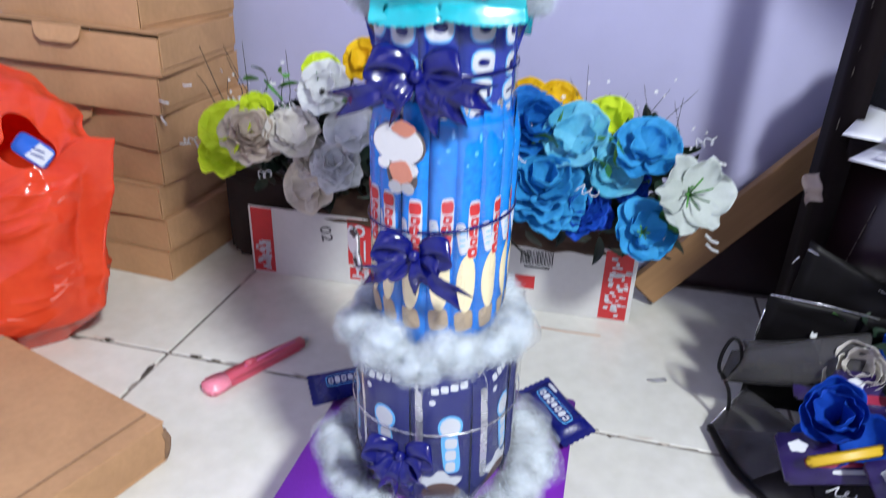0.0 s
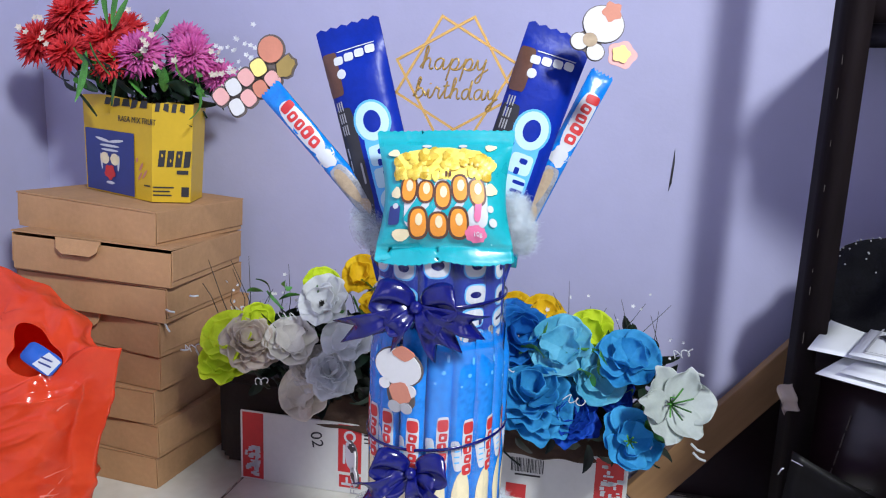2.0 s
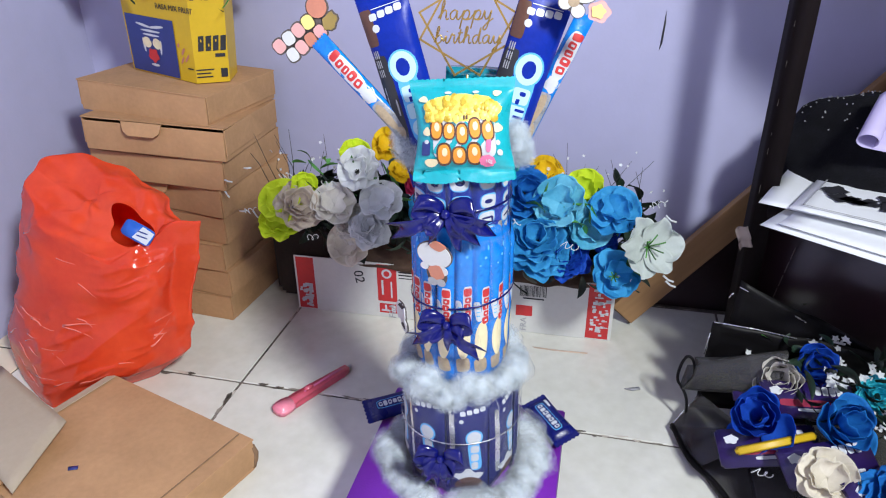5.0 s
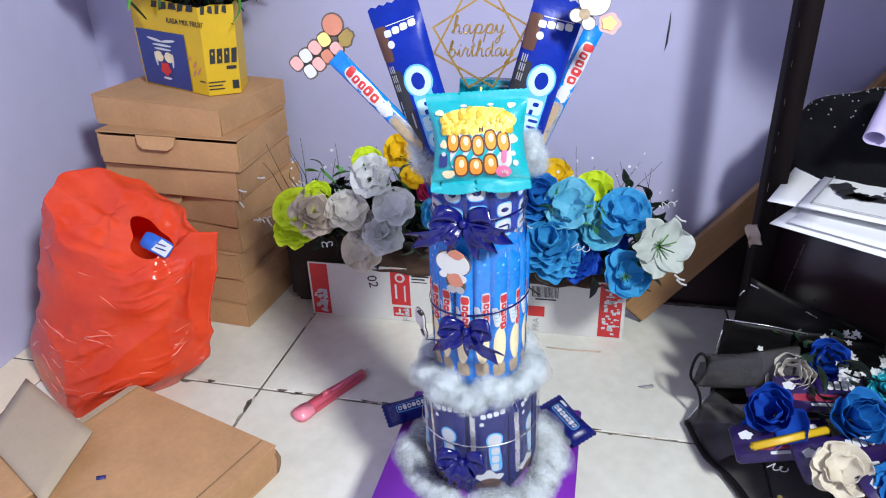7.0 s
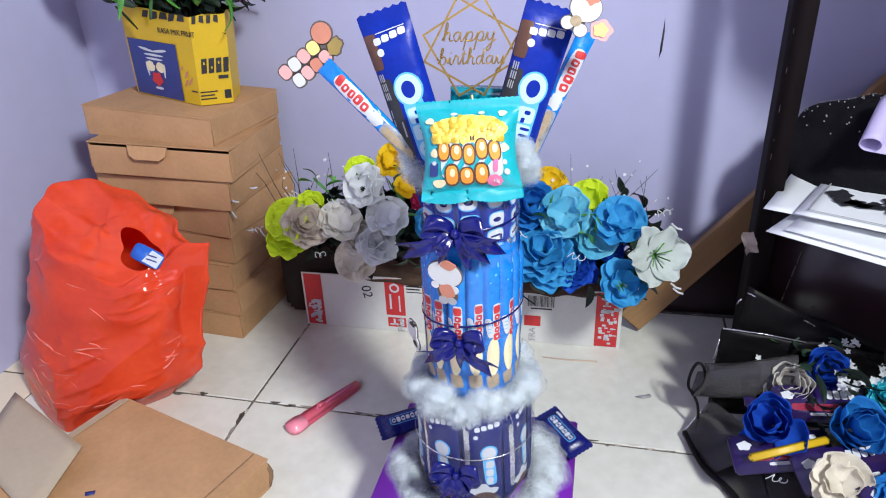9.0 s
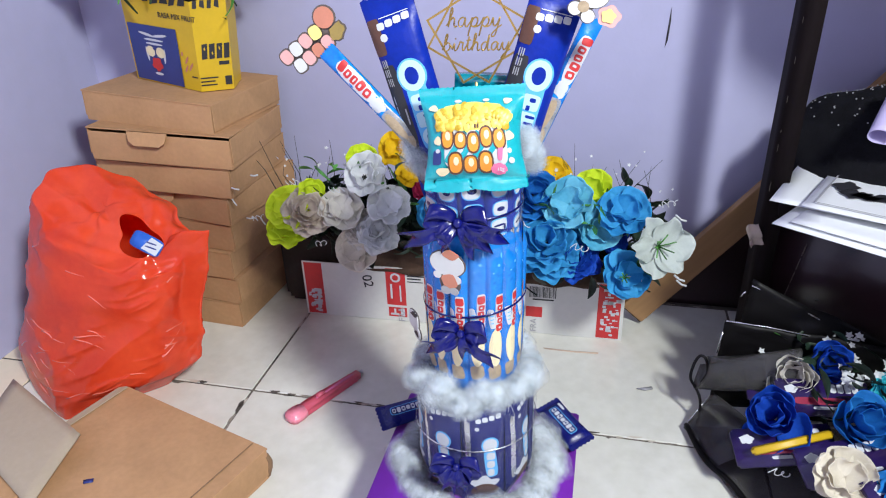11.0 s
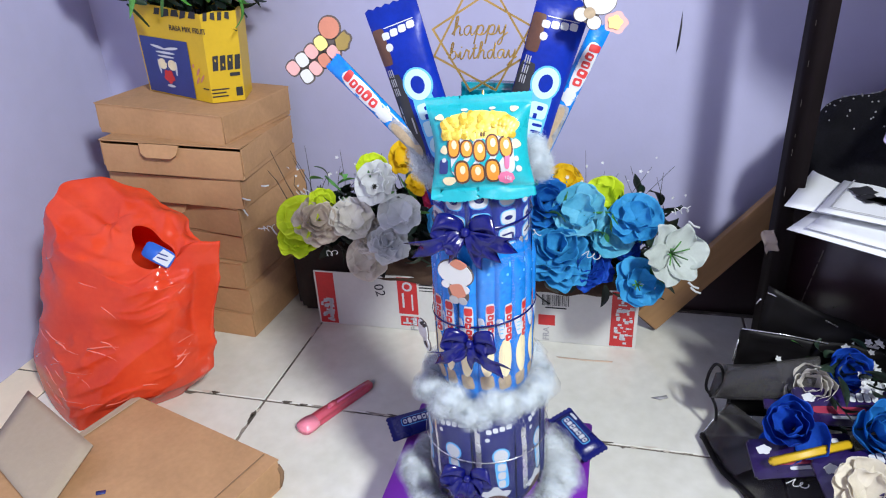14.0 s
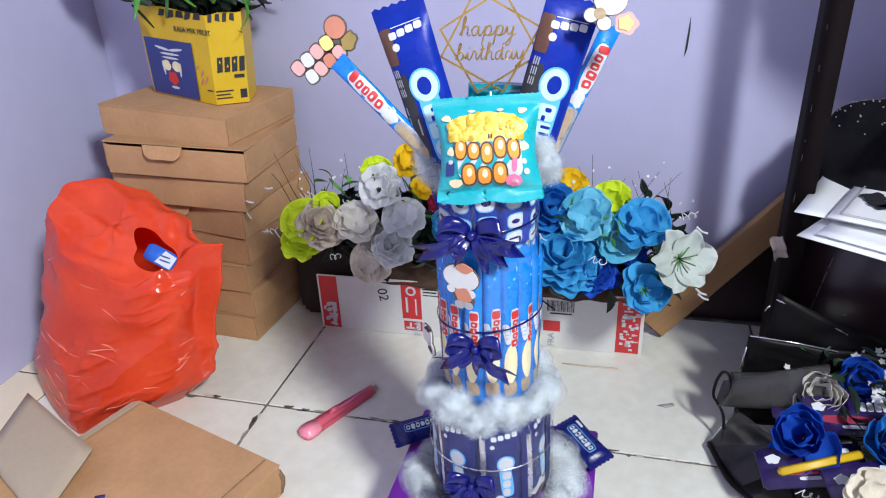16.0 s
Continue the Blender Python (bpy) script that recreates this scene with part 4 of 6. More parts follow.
def grown(shapes, d):
    out = []
    for s in shapes:
        cx, cz = sum(p[0] for p in s) / len(s), sum(p[1] for p in s) / len(s)
        out.append([(x + d * (x - cx) / math.hypot(x - cx, z - cz), z + d * (z - cz) / math.hypot(x - cx, z - cz)) for x, z in s])
    return out


row_a = [soft_box(-0.028 + 0.0128 * i, 0.0068, 0.0118, 0.0128, 6 * (-1) ** i, 3) for i in range(4)] + [oval(0.0265, 0.0120, 0.0100, 0.0100, 18)]
row_b = [soft_box(-0.022 + 0.0122 * i, -0.0072, 0.0112, 0.0128, -6 * (-1) ** i, 3) for i in range(4)] + [oval(0.0285, -0.0055, 0.0090, 0.0065, 14, 20, 0.14, 5)]
card("party_sign", tower, pose(-0.168, -0.002, 0.608, -4, -37, 6), [
    ("outline", grown(row_a + row_b, 0.0016) + [soft_box(0.0, 0, 0.050, 0.014, 0, 6)], CARD_EDGE, 0.0),
    ("white_tile", [row_a[1], row_b[0]], CARD_WHITE, 0.0012),
    ("rosy_tile", [row_a[0], row_a[2], row_b[1], row_b[3]], ROSY, 0.0012),
    ("terracotta_tile", [row_b[2], row_a[4]], TERRA, 0.0012),
    ("yellow_tile", [row_a[3]], BUTTER, 0.0012),
    ("bronze_tile", [row_b[4]], OLIVE, 0.0012)], "pink, white and yellow rounded tiles on a card")
# plain white and brown stickers
blob = [oval(0, 0.010, 0.0185, 0.0135, 24, 8), soft_box(0.006, -0.010, 0.020, 0.022, 24, 3)]
card("sticker", tower, pose(-0.029, -0.0600, 0.404, 2, 12, -14), [
    ("outline", grown(blob, 0.0012), CARD_EDGE, 0.0), ("white_field", blob[:1] + [oval(0.013, -0.004, 0.0050, 0.0045, 12), oval(-0.008, -0.006, 0.0045, 0.0040, 12)], CARD_WHITE, 0.0012),
    ("rust_field", [oval(0.006, -0.008, 0.0088, 0.0082, 14, 0, 0.1, 4), oval(0.002, 0.0215, 0.0085, 0.0050, 14, 10, 0.1, 4)], TERRA, 0.0016),
    ("grey_field", [oval(0.004, -0.0195, 0.0055, 0.0045, 14), oval(0.013, -0.0175, 0.0050, 0.0040, 14)], PRINT_GREY, 0.0018)], "white and rust-brown plain sticker")
blob = [oval(0.004, 0.014, 0.0175, 0.0150, 22), oval(-0.010, -0.006, 0.0075, 0.0070, 16), oval(0.006, -0.010, 0.0075, 0.0070, 16), oval(-0.002, -0.003, 0.010, 0.009, 16)]
card("sticker", tower, pose(0.088, -0.001, 0.645, -4, 18, 8) @ Matrix.Scale(0.8, 4), [
    ("outline", grown(blob, 0.0009), CARD_EDGE, 0.0), ("white_field", blob[:3], CARD_WHITE, 0.0012),
    ("tan_field", [oval(-0.002, -0.002, 0.0065, 0.0060, 14)], BEIGE_INK, 0.0014),
    ("brown_star", [oval(0.007, 0.026, 0.0080, 0.0080, 20, 0, 0.16, 5)], TERRA, 0.0014)], "white plain sticker with a brown star")
card("flower_sticker", tower, pose(0.1085, 0.004, 0.635, -4, 18, 8) @ Matrix.Scale(0.85, 4), [
    ("pink_petals", [oval(0, 0, 0.0118, 0.0105, 25, 0, 0.10, 5)], ROSY, 0.0), ("yellow_heart", [oval(-0.001, 0, 0.0072, 0.0066, 20, 0, 0.14, 5)], BUTTER, 0.0012)], "pink flower sticker with a yellow middle")
blob = [oval(0, 0, 0.0135, 0.0115, 18, 30, 0.08, 4), oval(0.010, -0.012, 0.0085, 0.0075, 14)]
card("sticker", tower, pose(-0.076, -0.020, 0.318, 0, 5, -52), [
    ("outline", grown(blob, 0.0010), CARD_EDGE, 0.0), ("white_field", blob, CARD_WHITE, 0.0012),
    ("black_field", [oval(0.002, 0.0085, 0.0090, 0.0030, 12, 20, 0.2, 4), oval(0.009, -0.013, 0.0055, 0.0035, 12, 0, 0.2, 3)], PRINT_BLACK, 0.0014)], "white and black plain sticker")
card("sticker", tower, pose(0.046, -0.100, 0.123, -20, 10, 10), [
    ("outline", grown([oval(0, 0, 0.012, 0.010, 18)], 0.0010), CARD_EDGE, 0.0), ("white_field", [oval(0, 0, 0.012, 0.010, 18)], CARD_WHITE, 0.0012),
    ("rust_field", [oval(0.006, 0.004, 0.0065, 0.005, 12)], TERRA, 0.0014)], "white and rust-brown plain sticker")

# two small packs lying on the base
loose = Pack("small_biscuit_pack", (0.036, 0.082, 0.015), 0.007, FOIL_DARK, [
    ("pale_outline", [soft_box(0.001, 0.041, 0.0135, 0.050, 0, 6)], CYAN_INK, 0),
    ("dark_inlay", [soft_box(0.001, 0.041, 0.0118, 0.048, 0, 6)], FOIL_DARK, 0.00015),
    ("white_mark", bars(0.001, 0.018, 0.064, 0.0085, 7, 0.2, 3), PRINT_WHITE, 0.0003),
    ("mark_hole", [oval(0.001, z, 0.0016, 0.0016, 10) for z in (0.0213, 0.0344, 0.0476, 0.0607)], FOIL_DARK, 0.0005),
    ("white_tag", [soft_box(-0.011, 0.020, 0.004, 0.015, 0, 4)], PRINT_WHITE, 0.0002)])
for centre, along, up in (((0.090, 0.078, 0.1135), (0.64, -0.77, -0.06), (0.1, -0.45, 0.9)), ((-0.117, 0.064, 0.1135), (-0.84, -0.54, -0.05), (-0.1, -0.45, 0.9))):
    zc = Vector(along).normalized()
    yc = -(Vector(up) - zc * Vector(up).dot(zc)).normalized()
    m = Matrix((yc.cross(zc), yc, zc)).transposed().to_4x4()
    m.translation = Vector(centre) - zc * 0.041
    ob = loose.put(None, m)
    tagged(ob, "small dark blue biscuit pack lying on the purple base", "biscuit pack", "loose packs on the base")

# ---- kraft boxes ----
def kraft_box(name, w, d, h, m, label, flap=True, gap=0.0, group="stacked kraft boxes"):
    """A mailer box: body, lid wrapped over three sides, tuck flap on the front."""
    box = thing(name, label, "box", m, group)
    t = 0.0022
    part("base", block(bmesh.new(), (w - 0.006, d - 0.006, t), pose(0, 0, t / 2)), KRAFT, box, smooth=False)
    for nm, sz, ct in (("front_wall", (w - 0.004, t, h - 0.0037), (0, -d / 2 + t, (h - 0.0037) / 2)), ("back_wall", (w - 0.004, t, h - 0.0037), (0, d / 2 - t, (h - 0.0037) / 2)),
                       ("side_wall", (t, d - 0.008, h - 0.0037), (w / 2 - t, 0, (h - 0.0037) / 2)), ("side_wall", (t, d - 0.008, h - 0.0037), (-w / 2 + t, 0, (h - 0.0037) / 2))):
        part(nm, block(bmesh.new(), sz, pose(*ct), 0.0006, 1), KRAFT, box, smooth=False)
    bm = sheet(lambda u, v: Vector(((u - 0.5) * w, (v - 0.5) * d, gap * (1 - v) + 0.0012 * math.sin(u * 3.14) * math.sin(v * 3.14) + 0.0004 * noise.noise(Vector((u * 3, v * 3, w * 90))))), 24, 20)
    lid = part("lid", bm, KRAFT, box, m=pose(0, 0, h - t), smooth=False)
    thicken(lid, t)
    for sx in (1, -1):
        bm = block(bmesh.new(), (t, d - 0.004, h * 0.82), pose(0, 0, -h * 0.41 + gap * 0.4), 0.0007, 1)
        part("side_flap", bm, KRAFT, lid, m=pose(sx * (w / 2 - t * 0.3), 0, 0, 0, sx * -1.2, 0), smooth=False)
    if flap:
        bm = bmesh.new()
        fw = 0.074
        prism(bm, [(-fw / 2, 0), (fw / 2, 0), (fw / 2 - 0.004, -0.016), (fw / 2 - 0.014, -0.023), (-fw / 2 + 0.014, -0.023), (-fw / 2 + 0.004, -0.016)], -t / 2, t / 2)
        part("tuck_flap", bm, KRAFT, box, "folded tuck flap", pose(-w * 0.06, -d / 2 - 0.003, h - 0.003 + gap, -16, 0, 0), smooth=False)
    return box


BH2 = 0.0552
SW, SD = 0.262, 0.210
for k in range(8):
    turn = (-4.0, -7.0, -2.5, -6.5, -9.0, -1.0, 2.0, -5.8)[k]
    tilt = (0.0, 0.2, 0.4, 0.7, 1.1, 1.6, 2.3, 2.7)[k]
    fx, fy = ((-0.536, 0.366), (-0.528, 0.362), (-0.532, 0.360), (-0.522, 0.364), (-0.516, 0.356), (-0.500, 0.352), (-0.487, 0.348), (-0.514, 0.354))[k]
    m = Matrix.Translation((fx, fy, k * BH2)) @ pose(0, 0, 0, 0, tilt, turn) @ Matrix.Translation((-SW / 2, SD / 2, 0))
    kraft_box("kraft_box", SW, SD, BH2 - 0.0010, m,
              ["flat brown kraft mailer box in a stack", "brown kraft box topping the stack under a flower pot", "brown kraft box with its tuck flap hanging out"][1 if k == 7 else 2 if k in (2, 4, 6) else 0], k in (2, 4, 6), 0.005 if k == 6 else 0.001 if k < 7 else 0.0)
# box lids lifted a little on the left carry the pot aslant
STACK_TOP = Matrix.Translation((-0.514, 0.354, 8 * BH2)) @ pose(0, 0, 0, 0, 2.7, 0) @ Matrix.Translation((0.514, -0.354, 0))

# ---- the flat box in front ----
fm = Matrix.Translation((-0.492, -0.048, 0)) @ Matrix.Rotation(radians(-17), 4, "Z")
fb = kraft_box("kraft_box", 0.303, 0.235, 0.053, fm, "brown kraft box lying open beside a grey flap", False, 0.0, "")
# shade of the open corner and the lid crease is put into a dark colour
bm = bmesh.new()
tube(bm, [(0, 0, -0.022), (0.002, 0.004, -0.01), (0.002, 0.006, 0.0), (0.0, 0.003, 0.012)], 0.0045, 10)
part("corner_fold", bm, FOLD_SHADE, fb, "open corner fold coloured dark for its shade", pose(0.1490, 0.112, 0.028))
part("lid_rim", block(bmesh.new(), (0.013, 0.226, 0.0016), pose(-0.144, 0.002, 0.0542), 0.0006, 1), KRAFT_IN, fb, "paler folded rim", smooth=False)
part("lid_crease", block(bmesh.new(), (0.0022, 0.228, 0.0010), pose(0.128, 0.0, 0.0536), 0.0004, 1), FOLD_SHADE, fb, smooth=False)
ga, gb, gc, gd = Vector((-0.752, 0.055, 0.082)), Vector((-0.565, -0.032, 0.080)), Vector((-0.552, -0.150, 0.066)), Vector((-0.722, -0.064, 0.070))
bm = sheet(lambda u, v: (ga * (1 - u) + gb * u) * (1 - v) + (gd * (1 - u) + gc * u) * v + Vector((0, 0, 0.003 * math.sin(u * 3) * math.sin(v * 3))), 8, 8)
gf = single("chipboard_sheet", bm, GREYBOARD, "grey chipboard flap lying across a kraft box", "cardboard")
thicken(gf, 0.0022)
bm = block(bmesh.new(), (0.20, 0.16, 0.006), None, 0.0015, 1)
single("corrugated_offcut", bm, KRAFT, "brown corrugated cardboard offcut lying on a kraft box", "cardboard", pose(-0.700, -0.150, 0.0595, 0, 0, -21.7), smooth=False)
bm = bmesh.new()
prism(bm, [(-0.007, -0.003), (0.006, -0.004), (0.007, 0.003), (-0.005, 0.004)], 0, 0.0006)
single("blue_scrap", bm, NAVY, "tiny blue paper scrap on a kraft box", "scrap", pose(-0.52, -0.085, 0.0535, 90, 0, 20))

# ---- red plastic bag ----
BAGC = Vector((-0.677, 0.185, 0.0))
BAGS = Vector((-0.606, 0.190, 0.0))
MOUTH = Vector((-0.556, 0.168, 0.290))
KNOT = Vector((-0.622, 0.150, 0.322))


def bag_shoulder(a):
    """Height of the bag's shoulder; a = 0 to the right, 90 degrees to the back."""
    return 0.308 + 0.058 * math.cos(a - radians(150)) + 0.006 * math.exp(-((a - radians(138)) / 0.5) ** 2) - 0.022 * max(0, -math.sin(a)) + 0.040 * math.exp(-(a / 0.14) ** 2)


def squared(a, rx, ry, p):
    c, s = math.cos(a), math.sin(a)
    q = (abs(c) ** p + abs(s) ** p) ** (-1 / p)
    return Vector((q * c * rx, q * s * ry, 0))


def crumple(p, scale):
    w = p * scale + 0.55 * Vector((noise.noise(p * 9), noise.noise(p * 9 + Vector((4, 0, 0))), noise.noise(p * 9 + Vector((0, 7, 0)))))
    return noise.voronoi(Vector((w.x, w.y, w.z * 0.7)))[0][0] - 0.42


def bag_shell(u, v):
    a = u * math.tau - math.pi
    zs = bag_shoulder(a)
    tip = math.exp(-(a / 0.12) ** 2)
    top = BAGS + squared(a, 0.106 + 0.050 * tip + 0.010 * max(0, -math.cos(a)), 0.068, 2.2) + Vector((0, 0, zs))
    if v < 0.68:
        t = v / 0.68
        k = t ** 1.7 * (3 - 2 * t) if t < 1 else 1
        b = min(1, max(0, (t - 0.14) / 0.4))
        low = Vector((-0.693, 0.182, 0)).lerp(BAGC, b) + squared(a, 0.172 - 0.020 * b, 0.115 - 0.012 * b, 1.2 + 1.4 * b) * (1 + 0.05 * math.sin(math.pi * min(1, t * 1.6)))
        p = low.lerp(Vector((top.x, top.y, 0)), min(1, k))
        right, left = max(0, math.cos(a)), max(0, -math.cos(a))
        # straight drop on the wall side, tucked in at the foot on the other
        p.x -= 0.032 * left * math.sin(math.pi * t ** 2.0) + 0.016 * right * math.sin(math.pi * t) + 0.060 * right * max(0, 1 - t / 0.22)
        p.z = max(0.0012, t * zs)
        n = Vector((math.cos(a), math.sin(a), 0.1))
    else:
        w = (v - 0.68) / 0.32
        g = 0.92 + 0.16 * math.cos(3 * (a - 2.4)) + 0.05 * math.sin(5 * a)
        rim = MOUTH + g * Vector((0.032 * math.cos(a), 0.024 * math.sin(a), -0.018 * math.cos(a) + 0.019 * math.sin(a)))
        p = top.lerp(rim, w)
        p.z += 0.016 * math.sin(math.pi * w) ** 2 * max(0, math.sin(a + 0.6)) - 0.010 * math.sin(math.pi * w) * max(0, -math.cos(a)) + 0.004 * math.sin(6 * a + 1) * math.sin(math.pi * w)
        n = Vector((math.cos(a) * (1 - w), math.sin(a) * (1 - w), 0.3 + 0.7 * w))
    low = 0.45 + 0.55 * min(1, max(0, (0.27 - p.z) / 0.08))
    f = 0.005 * crumple(p, 5) + 0.006 * noise.noise(p * 6)
    lean = 0.35 + 0.35 * noise.noise(p * 3 + Vector((3, 1, 8)))
    # creases come in patches, few on the taut upper part
    patch = min(1.0, max(0.0, 0.55 + 1.6 * noise.noise(p * 11 + Vector((2, 5, 1)))))
    for s, amp, turn in ((9, 0.0052, 0.0), (19, 0.0050 * patch, 2.0), (37, 0.0028 * patch, 4.0)):
        q = Vector((0.35 * (p.x + 0.4 * p.z) * s + turn, 0.8 * p.y * s, 1.2 * (p.z - lean * (p.x + 0.65)) * s + 0.5 * noise.noise(p * 8)))
        f += low * amp * (1 - min(1, 3.0 * abs(noise.noise(q)))) ** 1.6
    f += 0.005 * math.sin(9 * a + 6 * noise.noise(p * 6)) * max(0, 1 - abs(v - 0.72) / 0.28)
    # folds running together where the handles are tied
    d = p - KNOT
    f += 0.0030 * math.sin(5 * math.atan2(d.z, d.x) + 1.0) * math.exp(-(d.length / 0.075) ** 2) * min(1, d.length / 0.02)
    p = p + n * f * min(1, v * 9)
    p.z = max(0.0012, p.z)
    return p


bag = thing("red_plastic_bag", "crumpled red plastic carrier bag standing half full", "plastic bag")
bm = sheet(bag_shell, 280, 190, None, True)
film = part("film", bm, RED_BAG, bag)
thicken(film, 0.0005)
bm = sheet(lambda u, v: Vector((-0.725, 0.182, 0.0022)) + squared(u * math.tau, 0.125 * v, 0.095 * v, 1.2), 40, 3, None, True)
part("bottom", bm, RED_BAG, bag)
# thin sharp creases of the drawn film, thickest in the lower half
# the glints on these folds are painted by their pale colour
crease = random.Random(12)
bm = bmesh.new()
for k in range(30):
    u0, v0 = crease.uniform(0.07, 0.42), 0.08 + 0.56 * crease.random() ** 1.4
    n = crease.randint(4, 7)
    du, dv = crease.uniform(0.006, 0.012), crease.choice((crease.uniform(0.001, 0.012), crease.uniform(-0.006, 0.004)))
    pts = []
    for i in range(n):
        u, v = u0 + du * i, v0 + dv * i + 0.004 * math.sin(i * 0.9 + k)
        if u < 0.48:
            q, n_out = bag_shell(u, v), (bag_shell(u + 0.004, v) - bag_shell(u - 0.004, v)).cross(bag_shell(u, v + 0.006) - bag_shell(u, v - 0.006)).normalized()
            pts.append(q + n_out * (0.0004 if n_out.y < 0 else -0.0004))
    if len(pts) > 3:
        tube(bm, pts, crease.uniform(0.0006, 0.0019), 6, 0.1)
tagged(part("film_crease", bm, CREASE_GLINT, bag, "creases of the film, paler to imitate glints"), kind="stuff")
# goods inside the bag
bm = block(bmesh.new(), (0.15, 0.10, 0.17), pose(-0.690, 0.200, 0.09, 0, 0, -6), 0.02, 3)
single("packed_goods", bm, FOIL_DARK, "dark wrapped goods inside a red carrier bag", "goods")
bm = bmesh.new()
prism(bm, soft_box(0, 0, 0.048, 0.026, 0, 5, 24), 0, 0.003)
tag = single("blue_label_pack", bm, LABEL_BLUE, "blue and white labelled pack peeking from a bag", "pack", pose(-0.538, 0.160, 0.284, -36, 26, 0))
part("white_label", patch_mesh("white_label", [[(-0.004, -0.010), (0.021, -0.011), (0.023, 0.009), (0.003, 0.011)]], flat(-0.0006), PRINT_WHITE), PRINT_WHITE, tag)
part("label_mark", patch_mesh("label_mark", [soft_box(0.007, 0.003, 0.016, 0.0022, 8), soft_box(0.009, -0.003, 0.018, 0.0022, 8)], flat(-0.0010), NAVY), NAVY, tag)

# ---- white carton ----
CX0, CX1, CY0, CHT = -0.433, 0.171, 0.447, 0.117
carton = thing("white_carton", "long white folded carton with red bands before a planter", "carton", pose((CX0 + CX1) / 2, CY0, 0, 0, 0, 1.2))
CL = CX1 - CX0
for nm, sz, ct in (("front_panel", (CL, 0.003, CHT), (0, 0, CHT / 2)), ("rear_panel", (CL - 0.004, 0.003, CHT - 0.003), (0, 0.0042, CHT / 2 - 0.0015))):
    part(nm, block(bmesh.new(), sz, pose(*ct), 0.0008, 1), WHITE_CARD, carton, smooth=False)


def carton_print(name, shapes, material, y=-0.0019):
    for s in shapes:
        part(name, patch_mesh(name, [s], flat(y), material, 1), material, carton)


def rect(x0, x1, z0, z1):
    return [(x0, z0), (x1, z0), (x1, z1), (x0, z1)]


H0 = CHT - 0.002
carton_print("red_band", [rect(-CL / 2 + 0.004, -CL / 2 + 0.040, 0.003, H0)], PRINT_RED)
carton_print("red_band", [rect(-0.136, -0.098, 0.036, H0), rect(-0.134, -0.098, 0.010, 0.031)], PRINT_RED)
carton_print("red_band", [rect(0.128, 0.158, 0.036, 0.058)], PRINT_RED)
carton_print("red_band", [rect(CL / 2 - 0.046, CL / 2 - 0.006, 0.003, H0)], PRINT_RED)
speck = random.Random(8)
carton_print("white_symbol", [oval(-0.117, 0.096, 0.010, 0.010, 14), rect(-0.128, -0.124, 0.050, 0.082), rect(-0.110, -0.107, 0.045, 0.080), rect(-0.130, -0.114, 0.014, 0.018), rect(-0.123, -0.119, 0.014, 0.028), rect(-0.110, -0.102, 0.013, 0.028)] + [rect(CL / 2 - 0.040 + a, CL / 2 - 0.036 + a + w, b, b + h) for a, b, w, h in [(speck.uniform(0, 0.028), speck.uniform(0.006, 0.104), speck.uniform(0.0, 0.006), speck.uniform(0.002, 0.007)) for _ in range(40)]] + [rect(-CL / 2 + 0.006 + a, -CL / 2 + 0.009 + a + w, b, b + h) for a, b, w, h in [(speck.uniform(0, 0.024), speck.uniform(0.004, 0.055), speck.uniform(0.0, 0.006), speck.uniform(0.002, 0.008)) for _ in range(36)]], PRINT_WHITE, -0.0024)
carton_print("red_ring", [oval(-0.117, 0.096, 0.006, 0.006, 14)], PRINT_RED, -0.0028)
carton_print("barcode", [rect(0.134 + 0.0022 * i, 0.134 + 0.0022 * i + speck.uniform(0.0006, 0.0017), 0.078, 0.100) for i in range(22)], PRINT_BLACK)
carton_print("small_print", [rect(0.140, 0.178, 0.072, 0.075), rect(-0.094, -0.060, 0.100, 0.103), rect(-0.094, -0.068, 0.094, 0.097), rect(-0.094, -0.064, 0.088, 0.090)], PRINT_BLACK)
words("02", 0.027, PRINT_BLACK, carton, pose(-0.172, -0.0022, 0.084, 90, 80, 0), "handwritten_number")
words("FRA", 0.0185, PRINT_GREY, carton, pose(-0.108, -0.0026, 0.004 + 0.012, 90, -90, 0), "lettering")
words("FRA", 0.0165, PRINT_GREY, carton, pose(0.143, -0.0022, 0.018, 90, -90, 0), "lettering")

# ---- pink cutter ----
cm = Matrix.Translation((-0.300, 0.198, 0.0)) @ Matrix.Rotation(math.atan2(0.132, 0.069), 4, "Z")
cutter = thing("box_cutter", "pink translucent plastic box cutter lying on the tiles", "cutter", cm)
bm = bmesh.new()
prof = [(-0.076, -0.011), (-0.068, -0.0145), (-0.050, -0.0135), (-0.040, -0.009), (0.060, -0.0085), (0.073, -0.0075), (0.074, 0.0065), (-0.036, 0.009), (-0.048, 0.012), (-0.066, 0.013), (-0.076, 0.008)]
prism(bm, prof, -0.006, 0.006)
bmesh.ops.bevel(bm, geom=list(bm.edges), offset=0.002, segments=2, affect="EDGES")
part("handle", bm, PINK_PLASTIC, cutter, m=pose(0, 0, 0.0062, -90, 0, 0))
bm = block(bmesh.new(), (0.080, 0.005, 0.002), pose(0.020, 0, 0.0128), 0.0008, 1)
part("slot", bm, PINK, cutter)
bm = bmesh.new()
prism(bm, [(-0.0785, -0.010), (-0.072, -0.0158), (-0.056, -0.0158), (-0.046, -0.0125), (-0.043, 0.0), (-0.046, 0.0120), (-0.058, 0.0150), (-0.070, 0.0145), (-0.0785, 0.008)], -0.0068, 0.0068)
bmesh.ops.bevel(bm, geom=list(bm.edges), offset=0.0025, segments=2, affect="EDGES")
